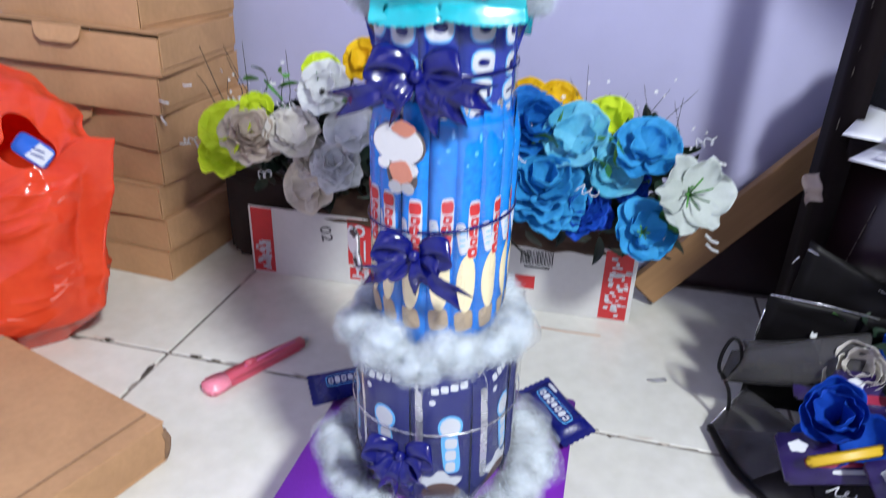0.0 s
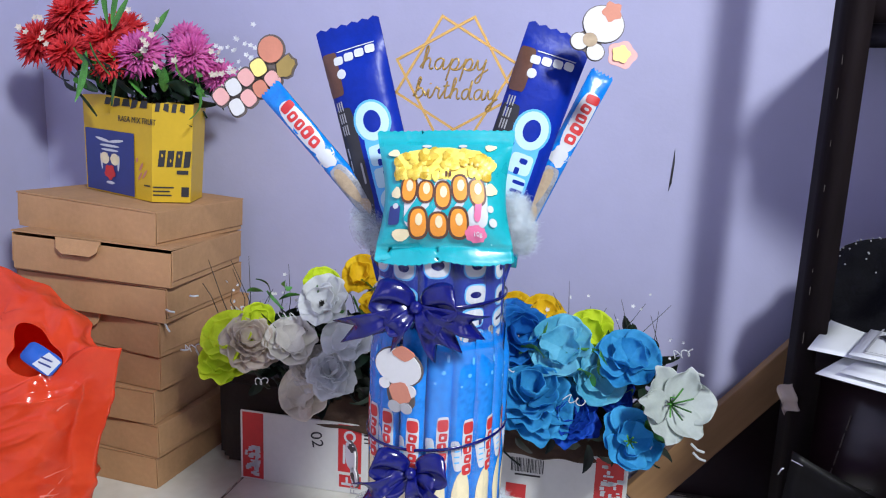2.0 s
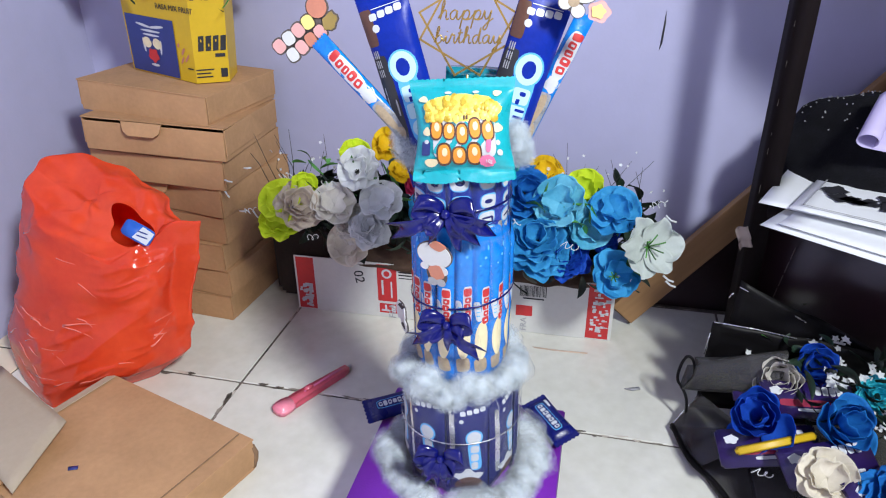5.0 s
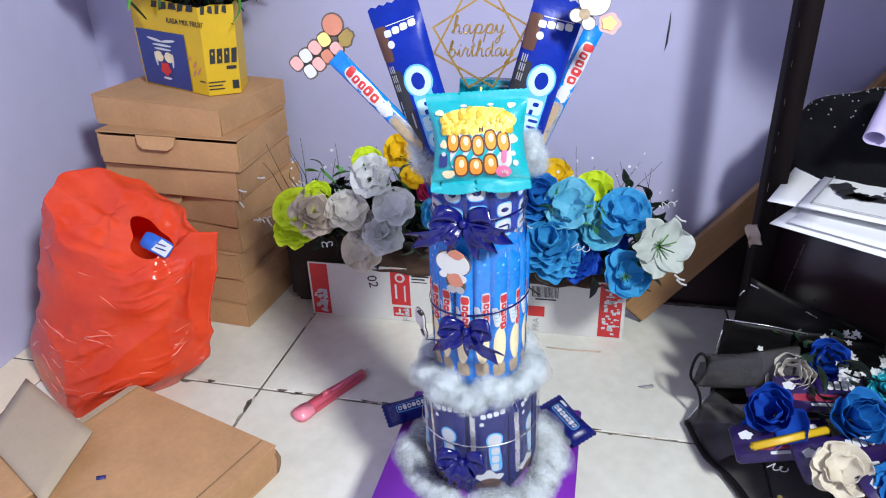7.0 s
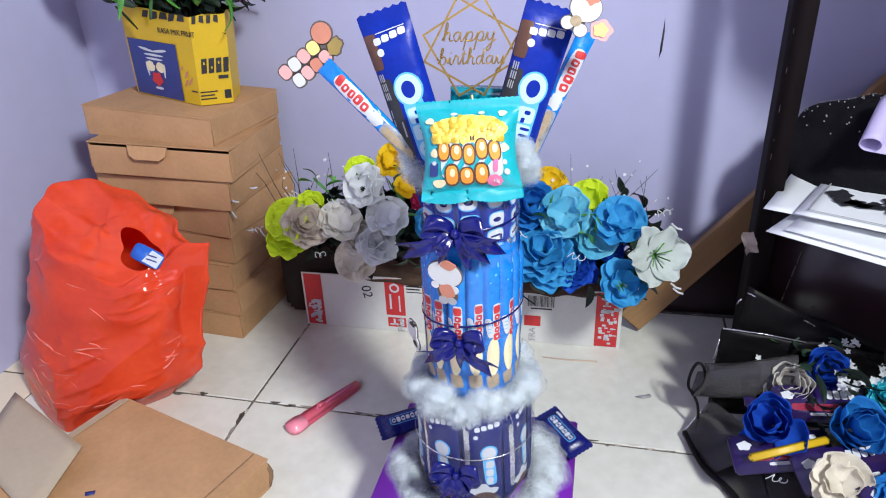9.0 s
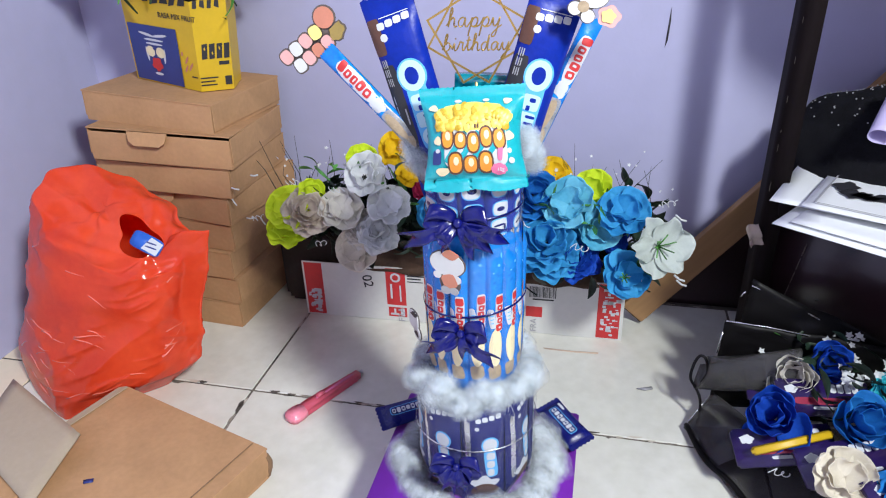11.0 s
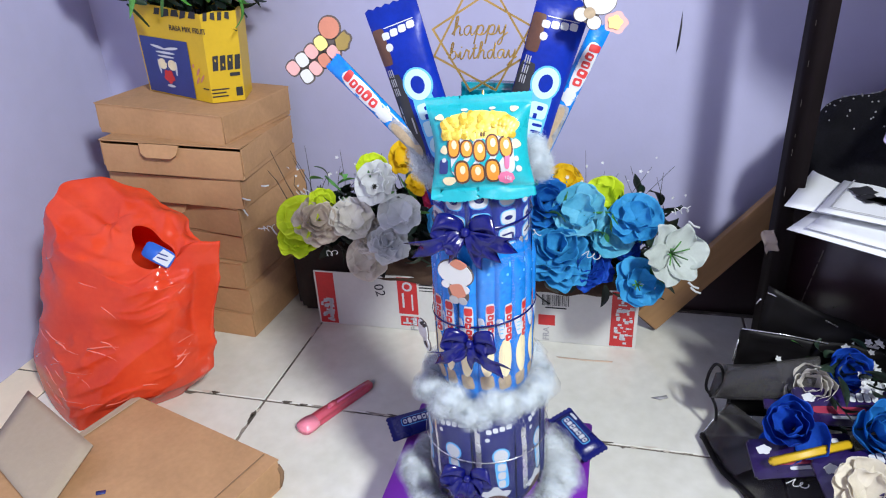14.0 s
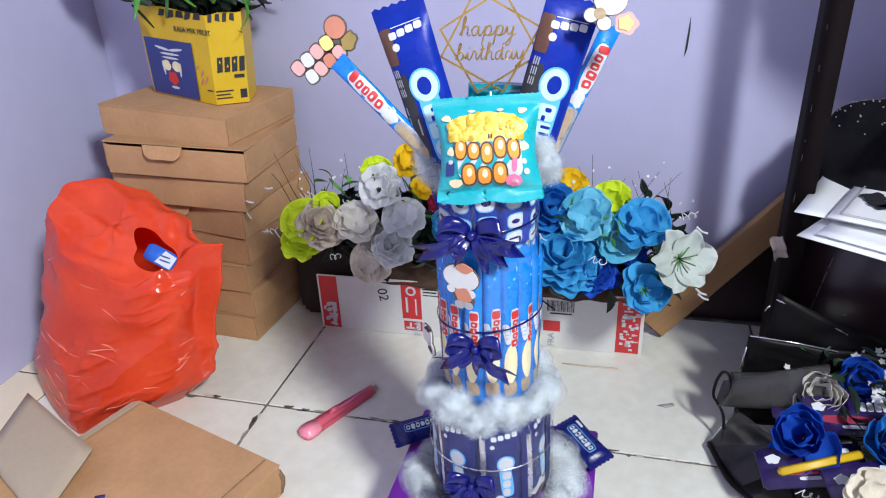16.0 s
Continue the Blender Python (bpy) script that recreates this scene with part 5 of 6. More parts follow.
part("end_cap", bm, PINK_PALE, cutter, "paler pink rounded end cap", pose(0, 0, 0.0070, -90, 0, 0))
bm = block(bmesh.new(), (0.016, 0.010, 0.005), pose(-0.010, 0.001, 0.0148), 0.0015, 2)
part("slider", bm, PINK_PLASTIC, cutter)
bm = bmesh.new()
prism(bm, [(0.070, -0.004), (0.081, -0.004), (0.085, 0.004), (0.070, 0.004)], -0.0003, 0.0003)
part("blade", bm, STEEL, cutter, m=pose(0, 0, 0.0062, -90, 0, 0), smooth=False)

# ---- scraps on the floor ----
bm = bmesh.new()
prism(bm, [(-0.012, 0.004), (0.012, -0.006), (0.014, 0.0), (0.002, 0.006)], 0, 0.0012)
single("paper_scrap", bm, PRINT_GREY, "small dark paper scrap on the tiles", "scrap", pose(0.208, 0.318, 0.0016, 90, 0, 0))
bm = bmesh.new()
prism(bm, [(-0.050, -0.004), (0.0, 0.002), (0.048, 0.004), (0.046, 0.008), (0.0, 0.006), (-0.046, 0.0)], 0, 0.0004)
single("floor_smear", bm, mat("peach_smear", (0.66, 0.50, 0.38), 0.5, var=0.1, scale=40), "faint peach smear on the floor tiles", "stain", pose(0.085, 0.405, 0.0006, 90, 0, 6), kind="structure")

# ---- artificial flowers ----
def petal(bm, m, L, W, tilt, cup=0.3, curl=0.3, ruffle=0.0, point=0.0, nu=8, nv=8, seed=0.0):
    """One petal from the flower's centre; tilt 0 stands upright, 90 lies flat."""
    R = m @ Matrix.Rotation(radians(tilt), 4, "X")

    def f(u, v):
        x = 2 * u - 1
        w = W * 0.5 * (math.sin(math.pi * (0.08 + 0.60 * v ** 0.9)) ** 0.8 * (1 - point * v ** 2) + 0.02)
        z = v * L * (1 - 0.24 * x * x * v)
        y = -cup * W * 0.5 * (1 - x * x) * math.sin(v * 2.4) + curl * L * v ** 3
        r = ruffle * L * v * v * (math.sin(2.6 * x + seed) * 0.5 + 0.35 * math.sin(6.5 * x + 2 * seed) * v + 0.8 * noise.noise(Vector((x * 1.5, v * 1.5, seed))) + 0.22 * noise.noise(Vector((x * 4.0, v * 1.0, seed + 3))))
        return R @ Vector((x * w, y + r, z))
    sheet(f, nu, nv, bm)


def rose(r, seed, layers=5):
    bm = bmesh.new()
    q = random.Random(seed)
    a = 0.0
    for k in range(layers):
        s = k / (layers - 1)
        for _ in range(3 + k):
            a += 2.4 + q.uniform(-0.2, 0.2)
            petal(bm, Matrix.Rotation(a, 4, "Z") @ Matrix.Translation((0, -r * (0.04 + 0.10 * s), -r * 0.35 * s)), r * (0.75 + 0.30 * s), r * (0.75 + 0.45 * s), 8 + 62 * s + q.uniform(-8, 8), 0.62 - 0.2 * s, -0.20 * s - 0.05, 0.10 + 0.12 * s, 0.0, 13, 8, q.uniform(0, 9))
    return bm


def ruffled(r, seed, count=9):
    """A poppy: wide soft petals in a bowl."""
    bm = bmesh.new()
    q = random.Random(seed)
    outer = count - 4
    for k in range(count):
        inner = k >= outer
        a = k * math.tau / outer if not inner else 0.6 + (k - outer) * math.tau / 4
        petal(bm, Matrix.Rotation(a + q.uniform(-0.2, 0.2), 4, "Z"), r * (0.72 if inner else 1.0), r * (1.0 if inner else 1.35), (34 if inner else 62) + q.uniform(-9, 9), 0.42, -0.06, 0.22, -0.15, 15, 9, q.uniform(0, 9))
    return bm


def bud(r, seed):
    """A half-closed rose: long petals folded round one another."""
    bm = bmesh.new()
    q = random.Random(seed)
    for k in range(11):
        s = k / 10
        petal(bm, Matrix.Rotation(k * 2.3 + q.uniform(-0.2, 0.2), 4, "Z") @ Matrix.Translation((0, -r * (0.02 + 0.16 * s), -r * 0.25 * s)), r * 1.35, r * (0.9 + 0.75 * s), 2 + 24 * s + (30 if k in (8, 10) else 0) + q.uniform(-5, 5), 0.70, -0.10, 0.12, -0.1, 15, 9, q.uniform(0, 9))
    return bm


def mum(r, seed):
    bm = bmesh.new()
    q = random.Random(seed)
    for k in range(6):
        s = k / 5
        n = 9 + 6 * k
        for i in range(n):
            petal(bm, Matrix.Rotation(i * math.tau / n + k * 0.37 + q.uniform(-0.08, 0.08), 4, "Z"), r * (0.55 + 0.48 * s) * q.uniform(0.9, 1.08), r * 0.29, 8 + 84 * s + q.uniform(-6, 6), 0.5, -0.12, 0.06, 0.55, 2, 4, q.uniform(0, 9))
    return bm


def lily(r, seed):
    bm = bmesh.new()
    for i in range(6):
        petal(bm, Matrix.Rotation(i * math.tau / 6 + 0.2, 4, "Z") @ Matrix.Translation((0, 0, -0.002 * (i % 2))), r * (1.08 if i % 2 else 1.0), r * (1.04 if i % 2 else 0.84), 65, 0.24, 0.08, 0.18, 0.13, 14, 10, seed + i)
    return bm


def stamens(r, n, seed):
    bm = bmesh.new()
    q = random.Random(seed)
    for i in range(n):
        a, t = i * math.tau / n, q.uniform(0.25, 0.5)
        tube(bm, [(0, 0, 0), (r * 0.25 * math.cos(a), r * 0.25 * math.sin(a), r * 0.3), (r * t * math.cos(a), r * t * math.sin(a), r * 0.55)], 0.0011, 5)
    return bm


def leaf(bm, m, L, W, bend=0.3, nu=4, nv=7):
    def f(u, v):
        x = 2 * u - 1
        return m @ Vector((x * W / 2 * math.sin(math.pi * min(0.995, 0.06 + 0.94 * v)) ** 0.8, v * L, L * bend * v * (1 - v) * 2 + 0.12 * W * abs(x) - 0.3 * bend * L * v * v))
    sheet(f, nu, nv, bm)


def foliage(n, centre, spread, seed, L=0.045, W=0.016, up=0.4):
    bm = bmesh.new()
    q = random.Random(seed)
    for _ in range(n):
        g = [max(-1.5, min(1.5, q.gauss(0, 1))) for _ in range(3)]
        p = Vector(centre) + Vector((g[0] * spread[0], g[1] * spread[1], g[2] * spread[2]))
        d = Vector((q.gauss(0, 1), q.gauss(0, 0.8) - 0.3, q.gauss(up, 0.5)))
        leaf(bm, facing(p, d.orthogonal(), q.uniform(0, 360)), L * q.uniform(0.6, 1.2), W * q.uniform(0.7, 1.3), q.uniform(-0.2, 0.5))
    return bm


def squiggle(bm, p, s, seed):
    """A curled white filler sprig."""
    q = random.Random(seed)
    pts = []
    for i in range(26):
        k = i / 25
        pts.append(Vector(p) + Vector((s * (k - 0.5) + 0.13 * s * math.sin(k * 17 + seed), 0.05 * s * math.sin(k * 9), 0.20 * s * math.cos(k * 15 + seed * 2) + 0.25 * s * k * math.sin(seed))))
    tube(bm, pts, 0.0007, 5)


def star_bloom(bm, p, s, d=(0, -0.7, 0.7), seed=0):
    m = facing(p, d, seed * 37)
    for i in range(5):
        petal(bm, m @ Matrix.Rotation(i * math.tau / 5, 4, "Z"), s, s * 0.75, 62, 0.2, -0.1, 0.05, 0.5, 2, 3)


def bloom(kind, r, material, place, direction, parent, label, seed, spin=0.0):
    ob = part("bloom", kind(r, seed), material, parent, label, facing(place, direction, spin))
    thicken(ob, 0.0003)
    return ob


# ---- long flower trough in the white carton ----
trough = thing("flower_trough", "dark trough of artificial white, yellow and blue flowers", "flower arrangement")
bm = bmesh.new()
block(bm, (0.640, 0.118, 0.158), pose(-0.176, 0.532, 0.0795), 0.014, 3)
part("planter", bm, PLANTER, trough, "blackish brown fibre planter", smooth=False)
for x0, x1, sd in ((-0.365, -0.105, 3), (-0.045, 0.145, 5)):
    bm = sheet(lambda u, v: Vector((x0 + (x1 - x0) * u, 0.452 + 0.030 * v - 0.012 * math.sin(u * 3.1) + 0.010 * noise.noise(Vector((u * 5, v * 3, sd))), 0.108 + 0.052 * v + 0.008 * noise.noise(Vector((u * 4, v * 4, sd + 2)))), ), 24, 6)
    thicken(part("bark_strip", bm, BROWN_BOX, trough, "crumpled dark brown wrapping"), 0.004)
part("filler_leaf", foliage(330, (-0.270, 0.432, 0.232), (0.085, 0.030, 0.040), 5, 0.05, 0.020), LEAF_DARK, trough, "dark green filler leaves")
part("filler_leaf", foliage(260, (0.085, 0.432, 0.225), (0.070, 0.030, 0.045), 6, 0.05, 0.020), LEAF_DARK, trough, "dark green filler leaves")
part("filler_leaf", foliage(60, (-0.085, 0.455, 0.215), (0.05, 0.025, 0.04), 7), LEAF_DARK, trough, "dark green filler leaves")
CAM = Vector((0.1, -0.75, 0.55))


def toward(p, dx=0.0, dz=0.0):
    return CAM.normalized() + Vector((dx, 0, dz)) - 0.35 * Vector((p[0], 0, 0))


left_white = [(ruffled, 0.045, P_WHITE, (-0.255, 0.358, 0.333), "white ruffled poppy"), (ruffled, 0.045, P_WHITE, (-0.216, 0.342, 0.286), "white ruffled poppy"), (rose, 0.036, P_WHITE, (-0.236, 0.334, 0.243), "white cloth rose"), (ruffled, 0.046, P_CREAM, (-0.277, 0.342, 0.205), "cream ruffled flower")]
left_grey = [(rose, 0.043, P_TAUPE, (-0.352, 0.330, 0.276), "taupe cloth rose"), (ruffled, 0.046, P_GREY, (-0.300, 0.345, 0.272), "pale grey ruffled flower"), (rose, 0.034, P_GREY, (-0.272, 0.348, 0.240), "grey cloth rose")]
left_yellow = [(ruffled, 0.030, P_LIME, (-0.352, 0.350, 0.300), "lime yellow ruffled flower"), (ruffled, 0.047, P_LIME, (-0.388, 0.335, 0.274), "lime yellow ruffled flower"), (ruffled, 0.046, P_LIME, (-0.390, 0.328, 0.238), "lime yellow ruffled flower"), (ruffled, 0.034, P_LIME, (-0.272, 0.385, 0.347), "lime yellow ruffled flower"), (ruffled, 0.036, P_YELLOW, (-0.215, 0.395, 0.366), "golden yellow flower"), (ruffled, 0.026, P_YELLOW, (-0.190, 0.372, 0.330), "golden yellow flower"), (rose, 0.026, P_ROSE, (-0.160, 0.375, 0.312), "crimson cloth rose"), (rose, 0.036, P_MID, (-0.138, 0.352, 0.280), "azure cloth rose")]
right_blue = [(rose, 0.047, P_BLUE, (0.012, 0.365, 0.312), "royal blue cloth rose"), (rose, 0.050, P_MID, (0.040, 0.325, 0.252), "azure cloth rose"), (ruffled, 0.044, P_SKY, (0.068, 0.352, 0.306), "sky blue ruffled flower"), (ruffled, 0.038, P_SKY, (0.116, 0.345, 0.274), "sky blue ruffled flower"), (rose, 0.032, P_DEEP, (0.086, 0.332, 0.224), "deep blue cloth rose"), (ruffled, 0.042, P_MID, (0.150, 0.340, 0.303), "azure ruffled flower"), (ruffled, 0.041, P_MID, (0.160, 0.320, 0.212), "azure ruffled flower")]
right_other = [(ruffled, 0.036, P_LIME, (0.102, 0.385, 0.316), "lime yellow ruffled flower"), (ruffled, 0.033, P_YELLOW, (0.038, 0.405, 0.330), "golden yellow flower"), (ruffled, 0.026, P_YELLOW, (0.000, 0.410, 0.335), "golden yellow flower"), (rose, 0.022, P_DEEP, (0.138, 0.360, 0.250), "deep blue cloth rose")]
sd = 20
for group in (left_white, left_grey, left_yellow, right_blue, right_other):
    for kind, r, material, p, label in group:
        sd += 1
        bloom(kind, r * (0.82 if p[0] < -0.15 else 0.94), material, p, toward(p, 0.25 * math.sin(sd * 2.3), 0.3 * math.cos(sd * 1.7)), trough, label, sd, sd * 47)
ob = bloom(lily, 0.050, P_LILY, (0.202, 0.318, 0.262), (0.35, -0.85, 0.35), trough, "large white lily", 3, 20)
part("stamen", stamens(0.040, 7, 2), LEAF, ob, "green stamens")
part("stamen", stamens(0.010, 7, 6), STEM, trough, "dark poppy heart", facing((-0.255, 0.347, 0.333), (0, -0.9, 0.4)))
part("stamen", stamens(0.022, 6, 4), LEAF, trough, "green flower heart", facing((0.158, 0.300, 0.216), (0, -0.9, 0.4)))
for i, p in enumerate([(-0.330, 0.315, 0.222), (-0.455, 0.345, 0.245), (-0.300, 0.33, 0.315), (0.000, 0.310, 0.290), (0.090, 0.300, 0.262), (0.175, 0.315, 0.205), (-0.150, 0.335, 0.262), (0.215, 0.36, 0.31), (-0.400, 0.38, 0.300)]):
    bm = bmesh.new()
    squiggle(bm, p, 0.023, i + 1)
    part("white_sprig", bm, P_WHITE, trough, "curled white filler sprig")
bm = bmesh.new()
tw = random.Random(9)
for _ in range(60):
    base = (tw.uniform(-0.47, -0.12), 0.41, 0.25) if tw.random() < 0.5 else (tw.uniform(0.0, 0.21), 0.41, 0.26)
    p = Vector(base) + Vector((tw.gauss(0, 0.02), tw.uniform(-0.02, 0.05), tw.uniform(0.03, 0.11)))
    star_bloom(bm, p, tw.uniform(0.0022, 0.0042), (tw.gauss(0, 0.5), -0.8, tw.gauss(0.4, 0.5)), tw.random() * 9)
tagged(part("baby_breath", bm, P_WHITE, trough, "tiny white filler blossoms"), kind="stuff")
bm = bmesh.new()
for _ in range(34):
    x = tw.choice((tw.uniform(-0.45, -0.13), tw.uniform(0.0, 0.20)))
    p = Vector((x, 0.42, 0.26))
    d = Vector((tw.gauss(0, 0.35), tw.uniform(-0.3, 0.2), 1)).normalized()
    tube(bm, [p, p + d * 0.05, p + d * tw.uniform(0.07, 0.125) + Vector((tw.gauss(0, 0.01), 0, 0))], 0.0009, 4, 0.4)
tagged(part("twig", bm, STEM, trough, "thin dark twigs"), kind="stuff")
bm = bmesh.new()
for _ in range(7):
    p = Vector((tw.uniform(-0.50, -0.44), tw.uniform(0.33, 0.40), tw.uniform(0.22, 0.33)))
    d = Vector((tw.gauss(-0.6, 0.3), 0, tw.gauss(0.4, 0.5))).normalized()
    tube(bm, [p, p + d * 0.007, p + d * 0.014 + Vector((0, 0, 0.002))], 0.0015, 5)
for p in ((0.232, 0.33, 0.21), (0.240, 0.36, 0.185), (0.225, 0.35, 0.30)):
    tube(bm, [Vector(p), Vector(p) + Vector((0.008, 0, -0.007)), Vector(p) + Vector((0.016, 0, -0.009))], 0.0017, 5)
tagged(part("white_bud", bm, P_WHITE, trough, "small white buds on the stems"), kind="stuff")
part("green_leaf", foliage(26, (0.09, 0.355, 0.275), (0.055, 0.015, 0.030), 12, 0.05, 0.014), LEAF, trough, "fresh green leaves")
part("green_leaf", foliage(22, (-0.27, 0.37, 0.300), (0.07, 0.015, 0.035), 13, 0.04, 0.013), LEAF, trough, "fresh green leaves")
part("green_leaf", foliage(6, (0.185, 0.335, 0.225), (0.012, 0.010, 0.012), 15, 0.05, 0.024, -0.2), LEAF, trough, "fresh green leaves")

# ---- flower pot in a yellow printed bag on the boxes ----
PZ = 8 * BH2 + 0.0006
pot = thing("flower_pot", "red and magenta artificial flowers in a yellow printed paper bag", "flower pot", STACK_TOP @ pose(0, 0, 0.0006))
foot = [Vector((-0.735, 0.466)), Vector((-0.556, 0.405)), Vector((-0.508, 0.445)), Vector((-0.532, 0.520)), Vector((-0.590, 0.575)), Vector((-0.700, 0.565))]
mid = sum(foot, Vector((0, 0))) / len(foot)
foot = [mid + (p - mid) * 0.91 for p in foot]
PH = 0.150


def pot_point(s, v, lift=0.0):
    """A point of the bag's side: s counts along the corners, v from foot to rim."""
    i = int(math.floor(s)) % len(foot)
    a, b = foot[i], foot[(i + 1) % len(foot)]
    p = a + (b - a) * (s - math.floor(s))
    n = Vector(((b - a).y, -(b - a).x)).normalized()
    q = mid + (p - mid) * (0.97 + 0.05 * v) + n * lift
    return Vector((q.x, q.y, v * PH))


bm = bmesh.new()
NS = 8 * len(foot)
sheet(lambda u, v: pot_point(u * len(foot) if u < 1 else 0, v) + Vector((0, 0, 0.006 * noise.noise(Vector((u * 9, 0, 0))) if v > 0.98 else 0.0)), NS, 8, bm, True)
cover = part("paper_bag", bm, YELLOW, pot, "yellow printed paper bag", smooth=False)
thicken(cover, 0.0012, -1)
bm = sheet(lambda u, v: Vector((mid.x + (pot_point(u * 6 if u < 1 else 0, 0).x - mid.x) * v, mid.y + (pot_point(u * 6 if u < 1 else 0, 0).y - mid.y) * v, 0.0012)), NS, 2, None, True)
part("bag_bottom", bm, YELLOW, pot)
bm = sheet(lambda u, v: Vector((mid.x + (pot_point(u * 6 if u < 1 else 0, 1).x - mid.x) * v * 0.97, mid.y + (pot_point(u * 6 if u < 1 else 0, 1).y - mid.y) * v * 0.97, PH - 0.018)), NS, 3, None, True)
part("foam_fill", bm, SOIL, pot)


def pot_print(name, shapes, material, lift, rings=2):
    """Outlines of (s, v) on the bag's sides."""
    for s in shapes:
        part(name, outline_fan(bmesh.new(), s, lambda x, z: pot_point(x, z, lift), rings), material, cover)


def pr(s0, s1, v0, v1):
    return [(s0, v0), ((s0 + s1) / 2, v0), (s1, v0), (s1, (v0 + v1) / 2), (s1, v1), ((s0 + s1) / 2, v1), (s0, v1), (s0, (v0 + v1) / 2)]


pot_print("navy_panel", [pr(0.03, 0.76, 0.015, 0.66)], NAVY, 0.0014)
pot_print("white_stroke", [oval(0.30, 0.555, 0.115, 0.016, 12, -8), oval(0.50, 0.555, 0.115, 0.016, 12, 8), oval(0.40, 0.500, 0.150, 0.014, 12), oval(0.40, 0.455, 0.130, 0.013, 12), oval(0.27, 0.33, 0.016, 0.085, 12, 6), oval(0.53, 0.33, 0.016, 0.085, 12, -6), oval(0.40, 0.115, 0.065, 0.016, 12)], PRINT_WHITE, 0.0018)
pot_print("cream_oval", [oval(0.325, 0.365, 0.068, 0.062, 14), oval(0.475, 0.365, 0.068, 0.062, 14)], CREAM_INK, 0.0020)
pot_print("navy_line", [oval(0.33, 0.478, 0.028, 0.012, 10), oval(0.47, 0.478, 0.028, 0.012, 10), oval(0.40, 0.405, 0.028, 0.024, 10)], NAVY, 0.0024)
pot_print("red_spot", [oval(0.40, 0.225, 0.080, 0.078, 15, 0, 0.16, 5)], PRINT_RED, 0.0024)
pot_print("heading_bar", [[(0.34 + 0.125 * i, 0.925 - 0.02 * (i % 2)), (0.42 + 0.125 * i + 0.02 * (i % 3), 0.925), (0.45 + 0.125 * i, 0.998), (0.37 + 0.125 * i, 0.998)] for i in range(5)] + [[(1.06 + 0.20 * i, 0.905 + 0.02 * (i % 2)), (1.17 + 0.20 * i + 0.02 * (i % 2), 0.905), (1.20 + 0.20 * i, 0.990), (1.09 + 0.20 * i, 0.990)] for i in range(4)], PRINT_BLACK, 0.0014)
pot_print("name_bar", [[(1.14 + 0.215 * i, 0.36), (1.30 + 0.215 * i, 0.365), (1.34 + 0.215 * i, 0.53), (1.18 + 0.215 * i, 0.525)] for i in range(4)], PRINT_BLACK, 0.0014)
pot_print("name_hole", [oval(1.245 + 0.215 * i, 0.475 - 0.05 * (i % 2), 0.022, 0.018, 8) for i in range(3)], YELLOW, 0.0017)
pot_print("small_bar", [pr(1.62, 1.92, 0.29, 0.33), pr(0.90, 0.985, 0.15, 0.165), pr(1.02, 1.55, 0.145, 0.160), pr(1.02, 1.45, 0.105, 0.120), pr(1.02, 1.5, 0.065, 0.080), pr(1.75, 1.95, 0.06, 0.16)], PRINT_BLACK, 0.0014)
pot_print("orange_streak", [oval(0.86, 0.34, 0.05, 0.016, 10, 60), oval(0.91, 0.27, 0.06, 0.014, 10, 55), oval(0.84, 0.24, 0.05, 0.014, 10, 60), oval(0.80, 0.40, 0.025, 0.016, 10, 70)], TERRA, 0.0014)
d01 = foot[1] - foot[0]
words("RASA MIX FRUIT", 0.0125, PRINT_BLACK, cover, Matrix.Translation(pot_point(0.80, 0.795, 0.0016)) @ pose(0, 0, 0, 90, 0, math.degrees(math.atan2(d01.y, d01.x))), "lettering")

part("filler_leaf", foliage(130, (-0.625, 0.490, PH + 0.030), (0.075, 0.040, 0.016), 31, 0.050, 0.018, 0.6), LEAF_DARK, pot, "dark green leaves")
part("filler_leaf", foliage(48, (-0.605, 0.450, PH + 0.032), (0.070, 0.030, 0.012), 32, 0.045, 0.018, 0.4), LEAF, pot, "bright green leaves")
zr = PZ
reds = [(-0.742, 0.465, 0.716), (-0.792, 0.455, 0.668), (-0.672, 0.455, 0.678), (-0.728, 0.440, 0.655), (-0.775, 0.490, 0.690), (-0.640, 0.430, 0.650), (-0.69, 0.52, 0.70)]
for i, (x, y, z) in enumerate(reds):
    bloom(mum, 0.046 if i < 3 else 0.040, P_RED, (x, y, z - zr), (-0.25 + 0.06 * i, -0.75, 0.55), pot, "bright red chrysanthemum", 50 + i, i * 33)
mags = [(-0.597, 0.435, 0.661), (-0.518, 0.445, 0.664), (-0.484, 0.465, 0.640), (-0.555, 0.49, 0.69)]
for i, (x, y, z) in enumerate(mags):
    bloom(mum, (0.043, 0.041, 0.030, 0.032)[i], P_MAGENTA, (x, y, z - zr), (0.10 + 0.05 * i, -0.85, 0.45), pot, "magenta chrysanthemum", 60 + i, i * 41)
bm = bmesh.new()
for c, n, s in (((-0.555, 0.405, 0.674), 12, 0.018), ((-0.745, 0.41, 0.672), 8, 0.016), ((-0.475, 0.44, 0.637), 8, 0.013)):
    for _ in range(n):
        star_bloom(bm, Vector(c) + Vector((tw.gauss(0, s), tw.gauss(0, 0.006), tw.gauss(0, s) - zr)), 0.0062, (tw.gauss(0, 0.4), -0.9, 0.4), tw.random() * 9)
tagged(part("cream_blossom", bm, P_CREAM, pot, "small cream blossoms"), kind="stuff")
bm = bmesh.new()
for _ in range(26):
    star_bloom(bm, Vector((-0.455 + tw.gauss(0, 0.022), 0.46, 0.665 - zr + tw.gauss(0, 0.022))), 0.0048, (tw.gauss(0, 0.4), -0.9, 0.4), tw.random() * 9)
